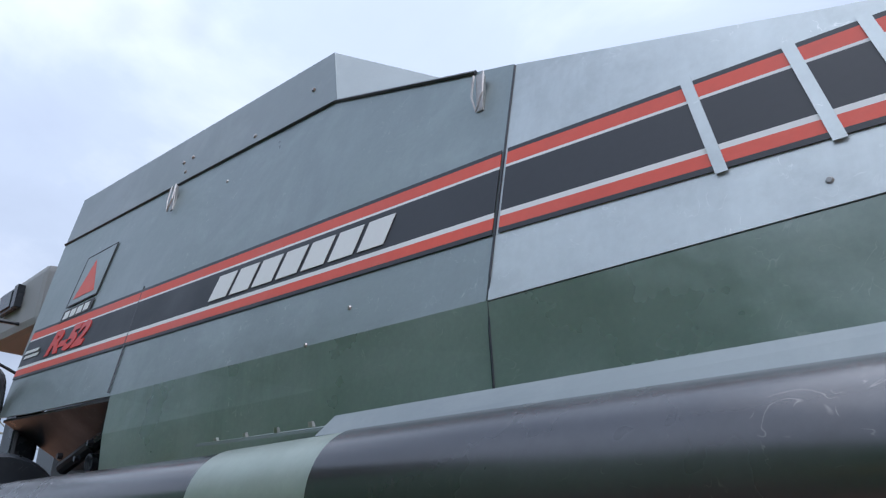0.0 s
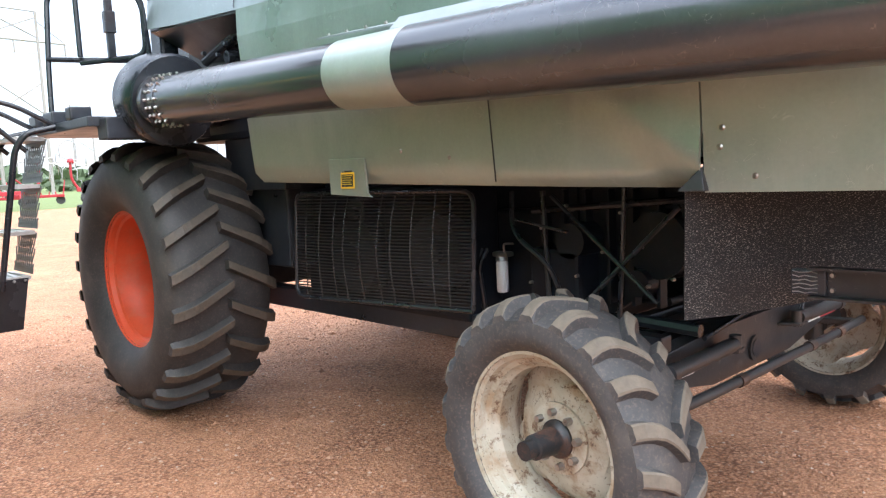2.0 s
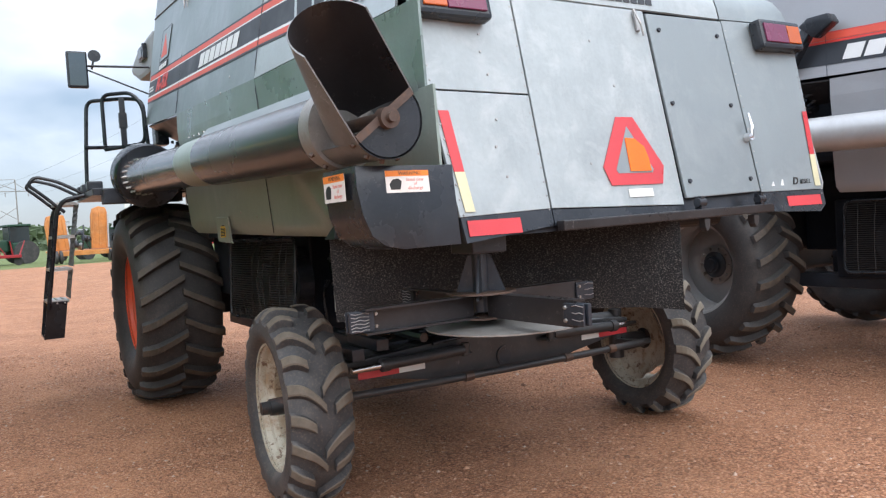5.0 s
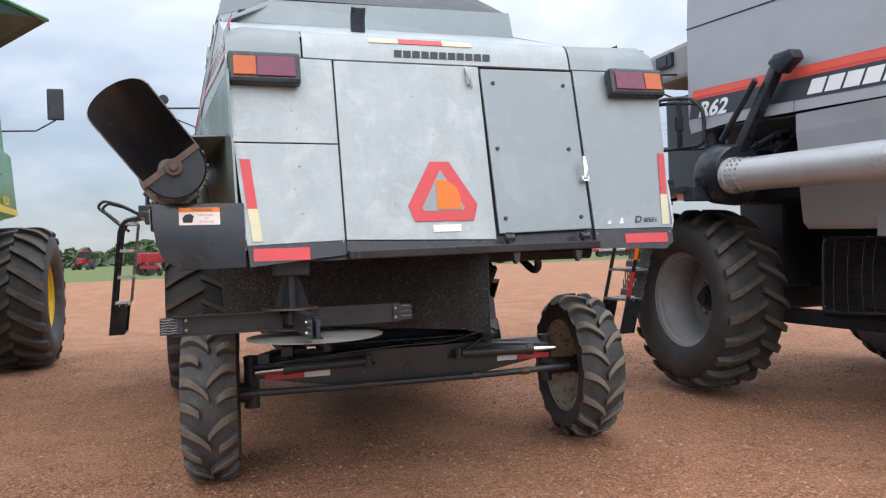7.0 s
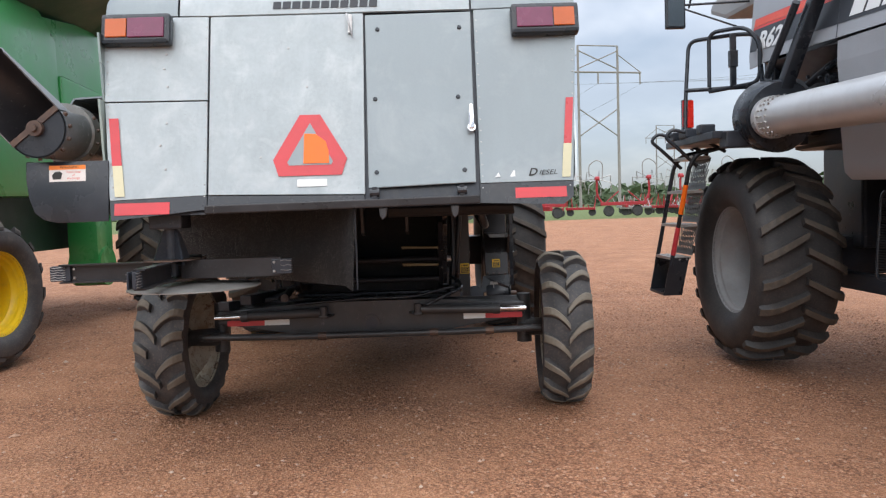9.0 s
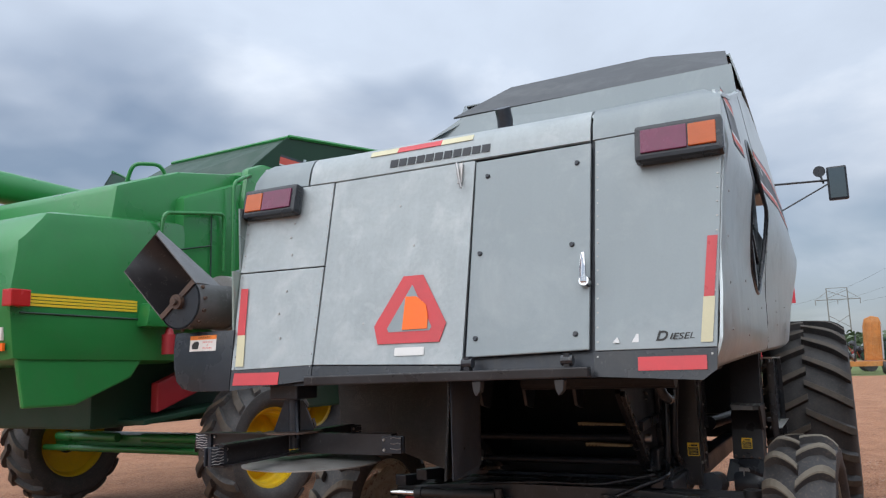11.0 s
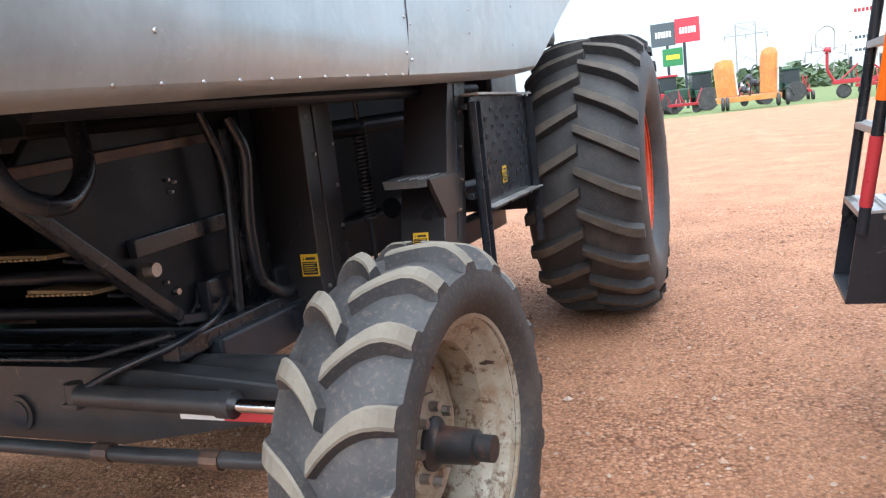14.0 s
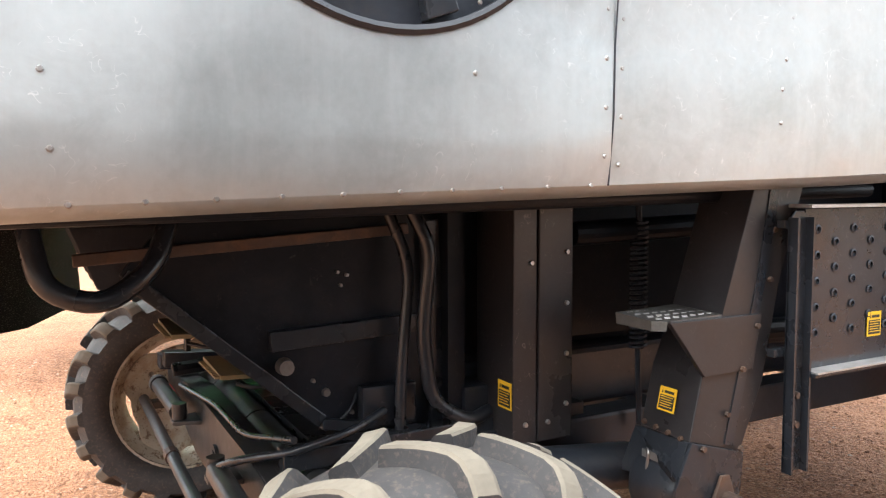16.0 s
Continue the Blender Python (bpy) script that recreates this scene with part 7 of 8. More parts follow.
    slab(bm, [(1.45, 0.86, 0.74), (1.45, 0.94, 0.74), (2.35, 0.80, 0.70), (2.35, 0.72, 0.70)], (0, 0, 0.07), 0.008)
    part("rear_frame_arm", bm, BLACK_DULL, p, "black rear frame arm")
    bm = B()
    box(bm, 3.90, 4.62, 1.00, 1.12, 1.45, 1.88, 0.01)
    box(bm, 4.0, 4.5, 0.75, 1.05, 0.95, 1.5, 0.02)
    part("front_shield", bm, BLACK_DULL, p, "black front shield behind the drive wheel")
    bm = B()
    slab(bm, [(1.07, 1.285, 1.50), (1.14, 1.32, 1.42), (1.05, 1.30, 1.42)], (0, 0.03, 0), 0.004)
    part("creased_corner", bm, WORN_PLATE, p, "creased sheet metal corner")
    bm = B()
    for x, z in ((1.01, 1.56), (0.9, 1.465), (1.0, 1.62), (2.5, 1.62), (2.2, 1.58), (3.0, 1.85), (1.5, 1.80)):
        c = Vector((x, y_left(x, z), z))
        cyl(bm, c, c + Vector((0, 0.006, 0)), 0.011, 0.006, 8)
    for x, z in ((2.4, 2.5), (3.4, 3.34), (1.15, 2.45), (2.56, 2.42)):
        c = Vector((x, y_left(x, z), z))
        cyl(bm, c, c + Vector((0, 0.005, 0)), 0.008, 0.005, 8)
    part("rivet", bm, STEEL, p)


def silver_combine():
    p = thing("combine_harvester", 0, 0, 0, "weathered silver combine harvester with red and black stripes, parked on gravel", "combine", "parked combines")
    left_panels(p, SILVER_SIDE, GREEN_BAND, GREEN_LOW, True)
    left_livery(p, True)
    latch(p, 3.84, 3.42)
    latch(p, 2.01, 3.10)
    hood_and_deck(p, SILVER, GALV)
    chassis_core(p)
    left_recess(p)
    rear_face(p)
    right_side(p)
    tube = auger(p, TUBE_BLACK, TUBE_BLACK, GREEN_LOW)
    chute(p, tube)
    spreader(p)
    drive_wheels(p, RIM_RED, TYRE, LUG_DARK)
    steer_axle(p)
    radiator_guard(p)
    right_works(p)
    left_works(p)
    platform_and_rail(p)
    left_ladder(p, False, 0.0, 0.27, 0.08)
    cab(p, CAB_GREY)
    mirror(p, 1)
    mirror(p, -1, y=1.80, z=3.26)
    bm = B()
    pipe(bm, [(1.66, 0.28, 2.95), (1.66, 0.28, 3.16), (1.62, 0.28, 3.24)], 0.055, 16)
    part("exhaust_pipe", bm, BLACK_DULL, p, "black exhaust pipe", True)
    return p


silver_combine()


def grey_combine():
    p = thing("combine_harvester", -2.52, -4.74, 0, "grey combine harvester with a silver auger, parked beside the silver one", "combine", "parked combines")
    left_panels(p, GREY62, GREY62, GREY62, False)
    left_livery(p, False)
    latch(p, 3.9, 3.58)
    latch(p, 2.3, 3.35)
    hood_and_deck(p, GREY62, GREY62, (5.37, 3.64))
    chassis_core(p)
    left_recess(p)
    auger(p, SILVER_TUBE, SILVER_TUBE, SILVER_TUBE)
    drive_wheels(p, RIM_GREY, TYRE, LUG_DARK, 5.06, 0.88, 0.865, 0.67)
    radiator_guard(p)
    platform_and_rail(p)
    left_ladder(p, True)
    cab(p, CAB_GREY)
    mirror(p, 1)
    # lift cylinder and arm that swing the auger
    bm = B()
    slab(bm, [(3.90, 1.44, 2.92), (3.81, 1.44, 2.90), (4.24, 1.52, 2.2), (4.34, 1.52, 2.22)], (0, 0.10, 0), 0.015)
    slab(bm, [(3.93, 1.44, 2.92), (3.79, 1.44, 2.80), (3.62, 1.44, 2.90), (3.66, 1.44, 2.98), (3.84, 1.44, 2.98)], (0, 0.12, 0), 0.02)
    arm = part("auger_lift_arm", bm, BLACK, p, "black auger lift arm", True)
    bm = B()
    cyl(bm, (4.02, 1.60, 2.80), (4.46, 1.62, 2.34), 0.028, None, 12)
    part("lift_cylinder", bm, BLACK, arm)
    marker_lamp(p)
    # closing side and rear
    bm = B()
    box(bm, 0.1, 5.2, -1.25, -1.20, 1.45, 3.2)
    box(bm, 0.1, 0.14, -1.2, 1.2, 1.45, 2.66)
    part("shield_plate", bm, GREY62, p, "grey sheet metal wall")
    for s in (1, -1):
        wheel(p, 1.5, 1.34 * s, 0.485, 0.495, 0.325, 0.285, 16, 0.034, 0.050, 0.34 * s, RIM_GREY, TYRE_DUSTY, LUG_TAN, s, 0.24, 0.055, dish=-0.02,
              label="steering wheel with a grey rim", nbolt=8, bolt_r=0.10)
    bm = B()
    box(bm, 1.40, 1.56, -1.3, 1.3, 0.46, 0.62, 0.02)
    part("steering_axle", bm, BLACK, p)
    return p


def green_combine():
    """Green combine, seen from behind and along its right side."""
    p = thing("combine_harvester", 0, 5.4, 0, "large green combine harvester with a yellow stripe and yellow rims", "combine", "parked combines")
    W = 1.5

    def hull(pts, y0, y1, bev):
        bm = B()
        slab(bm, [(x, y0, z) for x, z in pts], (0, y1 - y0, 0), bev)
        return bm
    part("rear_hood", hull([(0.56, 1.60), (0.50, 2.10), (0.56, 2.55), (0.80, 2.82), (2.3, 2.95), (2.3, 1.58)], -W, W, 0.12), JD_GREEN, p, "rounded green rear hood", True)
    part("engine_box", hull([(1.48, 2.7), (1.56, 3.20), (2.30, 3.48), (3.3, 3.66), (3.3, 2.7)], -1.36, 1.36, 0.06), JD_GREEN, p, "green engine housing", True)
    part("side_body", hull([(2.25, 1.75), (2.25, 3.20), (3.2, 3.55), (5.2, 3.75), (6.9, 4.05), (7.7, 4.0), (8.0, 3.0), (8.0, 2.2), (5.0, 1.66)], -W + 0.02, W - 0.02, 0.08), JD_GREEN, p, "green side shields", True)
    for s in (1, -1):
        bm = B()
        slab(bm, [(3.05, s * 1.44, 1.62), (3.02, s * 1.44, 3.30), (3.15, s * 1.38, 3.68), (3.45, s * 1.34, 3.80), (4.9, s * 1.34, 3.80), (5.15, s * 1.40, 3.5), (5.15, s * 1.44, 1.66)], (0, s * 0.12, 0), 0.06)
        part("service_shield", bm, JD_GREEN, p, "green raised side shield", True)
        bm = B()
        for k in range(4):
            box(bm, 0.60, 1.70, s * (W + 0.001), s * (W + 0.007), 2.035 + 0.026 * k, 2.055 + 0.026 * k)
        part("yellow_stripe", bm, JD_YELLOW, p, "ribbed yellow stripe")
        bm = B()
        slab(bm, [(5.2, s * (W + 0.05), 2.14), (8.3, s * (W + 0.05), 2.12), (8.27, s * (W + 0.05), 2.20), (5.2, s * (W + 0.05), 2.28)], (0, s * 0.006, 0))
        part("yellow_stripe", bm, JD_YELLOW, p)
        bm = B()
        slab(bm, [(5.17, s * (W - 0.03), 1.7), (5.17, s * (W - 0.03), 3.1), (8.05, s * (W - 0.03), 2.95), (8.35, s * (W - 0.03), 2.12), (7.4, s * (W - 0.03), 2.02)], (0, s * 0.075, 0), 0.05)
        part("front_shield", bm, JD_GREEN, p, "green front side shield", True)
        bm = B()
        slab(bm, [(1.70, s * (W - 0.05), 1.90), (3.05, s * (W - 0.05), 1.90), (3.05, s * (W - 0.05), 2.12), (1.74, s * (W - 0.05), 2.12)], (0, s * 0.18, 0), 0.04)
        part("side_step", bm, JD_GREEN, p, "", True)
        bm = B()
        box(bm, 0.46, 0.62, s * W - 0.10, s * W + 0.012, 2.02, 2.15, 0.01)
        part("tail_lamp", bm, LENS_RED, p, "red tail lamp")
        bm = B()
        slab(bm, [(0.62, s * 1.46, 1.66), (1.85, s * 1.46, 1.66), (1.70, s * 1.46, 1.46), (1.15, s * 1.46, 1.25), (0.70, s * 1.46, 1.25)], (0, -s * 0.05, 0), 0.02)
        part("chopper_side", bm, JD_GREEN, p, "green chopper side plate")
    bm = B()
    for k in range(4):
        box(bm, 0.492, 0.50, -W + 0.14, W - 0.14, 2.035 + 0.026 * k, 2.055 + 0.026 * k)
    part("yellow_stripe", bm, JD_YELLOW, p)
    for y, z, h, mt, nm in ((-1.36, 1.72, 0.06, ORANGE, "marker_tape"), (-1.34, 1.82, 0.10, DECAL_WHITE, "white_decal"), (-1.2, 1.45, 0.08, DECAL_WHITE, "white_decal")):
        bm = B()
        box(bm, 0.525 if z > 1.6 else 0.6, 0.545 if z > 1.6 else 0.62, y - 0.07, y + 0.07, z - h / 2, z + h / 2)
        part(nm, bm, mt, p)
    text_mesh("model_number", "9550", 0.15, JD_YELLOW, p, frame_on((7.55, -(W + 0.062), 2.28), (1, 0, -0.03), (0, 0, 1)), 0.003, 0.2, "CENTER", 1.2)
    # grain tank and flared extensions
    part("grain_tank", hull([(3.3, 3.4), (3.3, 3.72), (6.6, 3.72), (6.8, 3.1)], -1.25, 1.25, 0.05), JD_GREEN, p, "", True)
    for s in (1, -1):
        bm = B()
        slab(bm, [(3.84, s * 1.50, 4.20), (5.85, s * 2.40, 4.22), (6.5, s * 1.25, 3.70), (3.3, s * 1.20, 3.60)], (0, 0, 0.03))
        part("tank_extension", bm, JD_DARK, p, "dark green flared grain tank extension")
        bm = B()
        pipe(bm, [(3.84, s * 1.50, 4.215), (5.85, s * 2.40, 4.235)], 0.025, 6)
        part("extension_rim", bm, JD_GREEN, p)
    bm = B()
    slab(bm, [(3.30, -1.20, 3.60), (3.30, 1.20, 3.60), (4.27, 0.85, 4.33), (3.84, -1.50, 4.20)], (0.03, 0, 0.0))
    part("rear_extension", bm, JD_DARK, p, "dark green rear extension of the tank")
    bm = B()
    pipe(bm, [(4.27, 0.85, 4.34), (3.84, -1.50, 4.21)], 0.022, 6)
    part("extension_rim", bm, JD_GREEN, p)
    for pts in ([(1.95, -1.50, 2.70), (1.95, -1.53, 2.98), (2.75, -1.53, 3.10), (2.75, -1.53, 2.5)], [(2.85, -1.56, 2.2), (2.85, -1.56, 3.45), (3.2, -1.50, 3.62), (3.25, -1.4, 3.5)], [(1.95, -1.0, 3.30), (1.95, -1.1, 3.52), (2.2, -1.2, 3.55), (2.3, -1.2, 3.4)]):
        bm = B()
        pipe(bm, rounded(pts, 0.08), 0.02, 8)
        part("hand_rail", bm, JD_GREEN, p, "", True)
    bm = B()
    pipe(bm, [(5.5, 1.2, 3.55), (2.0, 1.55, 3.72), (-1.6, 1.85, 3.90)], 0.19, 28)
    part("unloading_auger", bm, JD_GREEN, p, "green unloading auger", True)
    for a, b in (((2.6, -W - 0.0, 2.2), (2.6, -W - 0.0, 3.1)), ((0.6, -W - 0.003, 1.98), (2.2, -W - 0.003, 1.97)), ((6.2, -W - 0.05, 2.1), (6.2, -W - 0.05, 3.0)), ((5.3, -W - 0.05, 2.75), (7.4, -W - 0.05, 2.62)), ((2.0, -W - 0.004, 2.62), (2.6, -W - 0.004, 2.75))):
        bm = B()
        pipe(bm, [a, b], 0.009, 5)
        part("panel_gap", bm, JD_DARK, p)
    bm = B()
    box(bm, 1.88, 2.04, -W - 0.07, -W, 2.23, 2.31, 0.012)
    part("flood_lamp", bm, CHROME, p, "flood lamp")
    bm = B()
    cyl(bm, (2.0, -W - 0.09, 1.66), (2.0, -W - 0.09, 1.84), 0.065, None, 16)
    cyl(bm, (2.0, -W - 0.09, 1.84), (2.0, -W - 0.09, 1.92), 0.045, 0.02, 12)
    part("fire_extinguisher", bm, RED_MACHINE, p, "red fire extinguisher on the flank", True)
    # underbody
    # shade below the hull is put into the colour of underbody and chaff deck
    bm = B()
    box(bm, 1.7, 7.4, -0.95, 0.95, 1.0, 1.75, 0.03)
    part("underbody", bm, JD_DARK, p, "green underbody, darkened as in shade")
    bm = B()
    box(bm, 3.05, 3.45, -1.35, 1.35, 0.62, 0.82, 0.02)
    part("steering_axle", bm, JD_GREEN, p, "green steering axle")
    bm = B()
    slab(bm, [(2.2, -1.25, 1.12), (2.2, -1.25, 1.40), (3.1, -1.25, 1.72), (3.1, -1.25, 1.42)], (0, 0.1, 0), 0.02)
    part("red_guard", bm, RED_MACHINE, p, "dull red guard plate")
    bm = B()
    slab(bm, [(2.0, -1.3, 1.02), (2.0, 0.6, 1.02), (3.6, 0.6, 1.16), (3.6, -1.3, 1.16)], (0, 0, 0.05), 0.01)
    part("chaff_deck", bm, JD_DARK, p, "green chaff deck, darkened as in shade")
    for y0, y1, x, z, r in ((-1.35, 1.35, 2.92, 0.68, 0.035), (-1.2, -0.2, 2.98, 0.80, 0.05), (0.2, 1.2, 2.98, 0.80, 0.05)):
        bm = B()
        cyl(bm, (x, y0, z), (x, y1, z), r, None, 12)
        part("tie_rod", bm, JD_GREEN, p, "", True)
    bm = B()
    box(bm, 6.0, 6.5, -W - 0.0, -W + 0.4, 0.72, 1.75, 0.05)
    cyl(bm, (6.25, -W - 0.02, 0.75), (6.25, -W + 0.4, 0.75), 0.26, None, 24)
    part("drop_drive", bm, JD_GREEN, p, "", True)
    for s in (1, -1):
        wheel(p, 3.32, 1.53 * s, 0.70, 0.715, 0.40, 0.50, 15, 0.05, 0.075, 0.34 * s, RIM_YELLOW, TYRE_DUSTY, LUG_DARK, s, 0.14, 0.09, rz=-5, dish=-0.08, label="rear wheel with a yellow rim")
        wheel(p, 8.15, 1.62 * s, 0.97, 0.985, 0.47, 0.84, 20, 0.06, 0.085, 0.30 * s, RIM_YELLOW, TYRE, LUG_DARK, s, 0.14, 0.10, dish=0.10, label="large drive wheel with a yellow rim")
    bm = B()
    box(bm, 7.2, 8.9, -1.0, 1.0, 1.9, 3.7, 0.1)
    part("cab", bm, GLASS_DARK, p, "dark glazed cab")
    bm = B()
    pipe(bm, [(8.8, -1.0, 3.4), (9.0, -1.7, 3.45), (9.02, -1.97, 3.62)], 0.014, 6)
    part("mirror_arm", bm, BLACK, p)
    bm = B()
    box(bm, 8.99, 9.05, -2.09, -1.86, 3.62, 4.10, 0.02)
    part("mirror_housing", bm, BLACK, p, "black mirror")
    return p


grey_combine()
green_combine()


# ---- ground, distance ----
GRASS_X = 46.0
RISE = 0.26      # the yard climbs a little towards the grass


def yard_z(x):
    return RISE * clamp01((x - 12.0) / 34.0) - 0.02 - 0.055 * clamp01((5.0 - x) / 3.4)


def rough_z(x, y):
    """The yard near the machines: a slight dip at the rear, with shallow humps and ruts."""
    return yard_z(x) + 0.018 * noise.noise(Vector((x * 0.7, y * 0.7, 0))) + 0.008 * noise.noise(Vector((x * 2.7, y * 2.7, 3))) + 0.004


def ground_sheet():
    bm = B()
    xs = [-3000, -600, -120, -60, -25, -12] + span(-8, 12, 80) + [16, 22, 30, 38, GRASS_X, 52, 60, 90, 160, 600, 3000]
    ys = [-3000, -600, -160, -80, -40, -20, -12] + span(-8, 8, 64) + [12, 20, 40, 80, 160, 600, 3000]
    g = [[bm.verts.new((x, y, rough_z(x, y) if -9 < x < 13 and -9 < y < 9 else yard_z(x))) for y in ys] for x in xs]
    for i in range(len(xs) - 1):
        for j in range(len(ys) - 1):
            f = bm.faces.new((g[i][j], g[i + 1][j], g[i + 1][j + 1], g[i][j + 1]))
            f.material_index = 1 if xs[i] >= GRASS_X or xs[i + 1] <= -60 or abs(ys[j] + ys[j + 1]) > 240 else 0
    ob = add_mesh("ground", bm, [GRAVEL, GRASS])
    tagged(ob, "reddish gravel yard running out to mown grass", "ground", kind="structure")


def loose_stones():
    """Pebbles pressed into the yard, thickest where the ground is broken up."""
    rng = np.random.default_rng(5)
    oct_v = np.array([(0, 0, 0.8), (1, 0, 0), (0, 1, 0), (-1, 0, 0), (0, -1, 0), (0, 0, -0.5)])
    oct_f = np.array([(0, 1, 2), (0, 2, 3), (0, 3, 4), (0, 4, 1), (5, 2, 1), (5, 3, 2), (5, 4, 3), (5, 1, 4)])
    pos = []
    while len(pos) < 95000:
        x, y = rng.uniform(-5.2, 9.5), rng.uniform(-5.6, 5.6)
        if noise.noise(Vector((x * 0.9, y * 0.9, 8))) + 0.35 > rng.uniform(-0.3, 0.9) or rng.uniform() < 0.12:
            pos.append((x, y, rough_z(x, y)))
    pos = np.array(pos)
    n = len(pos)
    s = 0.0038 + 0.0105 * rng.random(n) ** 2.6 + np.where(rng.random(n) < 0.006, 0.014, 0.0)
    a = rng.uniform(0, 6.283, n)
    v = oct_v[None] * rng.uniform(0.65, 1.3, (n, 6, 3)) * s[:, None, None]
    c, d = np.cos(a)[:, None], np.sin(a)[:, None]
    out = np.stack([v[..., 0] * c * 1.3 - v[..., 1] * d, v[..., 0] * d * 1.3 + v[..., 1] * c, v[..., 2] * 0.85 + s[:, None] * 0.2], -1) + pos[:, None]
    faces = (oct_f[None] + (np.arange(n) * 6)[:, None, None]).reshape(-1, 3)
    me = bpy.data.meshes.new("loose_stones")
    me.from_pydata(out.reshape(-1, 3).tolist(), [], faces.tolist())
    me.materials.append(STONE)
    tagged(new("loose_stones", me), "loose pinkish stones scattered over the gravel", "gravel", kind="stuff")


def far_woods():
    """Uneven band of many leaf clumps along the horizon."""
    rnd = random.Random(11)
    vs, fs = [], []
    for k in range(5200):
        a = rnd.uniform(-1.0, 1.0)
        d = rnd.uniform(170, 260)
        x, y = d * math.cos(a), d * math.sin(a)
        hmax = 4.5 + 3.5 * noise.noise(Vector((a * 9, 1.3, 0))) + 2.5 * noise.noise(Vector((a * 31, 7, 0)))
        z = rnd.uniform(0, 1) ** 0.7 * max(1.5, hmax)
        s = rnd.uniform(0.7, 1.8)
        n0 = len(vs)
        for i in range(6):
            t = rnd.uniform(0, 6.28)
            vs.append((x + s * rnd.uniform(-1, 1), y + s * math.cos(t), z + s * math.sin(t) * 0.8))
        fs += [(n0, n0 + 1, n0 + 2), (n0 + 2, n0 + 3, n0 + 4), (n0 + 4, n0 + 5, n0), (n0 + 1, n0 + 3, n0 + 5), (n0, n0 + 3, n0 + 2)]
    me = bpy.data.meshes.new("far_woods")
    me.from_pydata(vs, [], fs)
    me.materials.append(LEAF_FAR)
    tagged(new("far_woods", me), "distant line of green trees", "trees", kind="stuff")
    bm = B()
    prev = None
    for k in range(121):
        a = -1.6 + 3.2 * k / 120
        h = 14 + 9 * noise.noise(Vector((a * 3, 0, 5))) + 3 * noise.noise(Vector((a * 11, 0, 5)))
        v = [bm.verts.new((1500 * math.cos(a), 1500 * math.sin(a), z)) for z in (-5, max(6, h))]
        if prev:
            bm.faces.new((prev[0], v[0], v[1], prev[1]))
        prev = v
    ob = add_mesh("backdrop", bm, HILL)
    tagged(ob, "wooded ridge on the horizon with haze in its colour", "ridge", kind="structure")


def power_tower(x, y, h, rz):
    p = thing("power_pole", x, y, 0, "tall H-frame wooden power pole with cross braces", "power pole", "power poles", rz=rz)
    for s in (-1, 1):
        bm = B()
        cyl(bm, (0, s * h * 0.13, 0), (0, s * h * 0.13, h), h * 0.010, h * 0.007, 8)
        part("pole", bm, CONCRETE_POLE, p)
    w = h * 0.13
    for a, b, r in (((0, -w * 2.2, h * 0.84), (0, w * 2.2, h * 0.84), 0.006), ((0, -w, h), (0, w, h), 0.004), ((0, -w, h * 0.97), (0, w, h * 0.86), 0.004), ((0, w, h * 0.97), (0, -w, h * 0.86), 0.004),
                    ((0, -w, h * 0.62), (0, w, h * 0.45), 0.004), ((0, w, h * 0.62), (0, -w, h * 0.45), 0.004), ((0, -w * 2.2, h * 0.84), (0, -w, h * 0.95), 0.003), ((0, w * 2.2, h * 0.84), (0, w, h * 0.95), 0.003)):
        bm = B()
        cyl(bm, a, b, r * h, None, 6)
        part("cross_arm", bm, CONCRETE_POLE, p)
    for y_ in (-2.15, 0, 2.15):
        bm = B()
        cyl(bm, (0, y_ * w, h * 0.84), (0, y_ * w, h * 0.77), h * 0.005, None, 6)
        part("insulator", bm, CONCRETE_POLE, p)
    return p


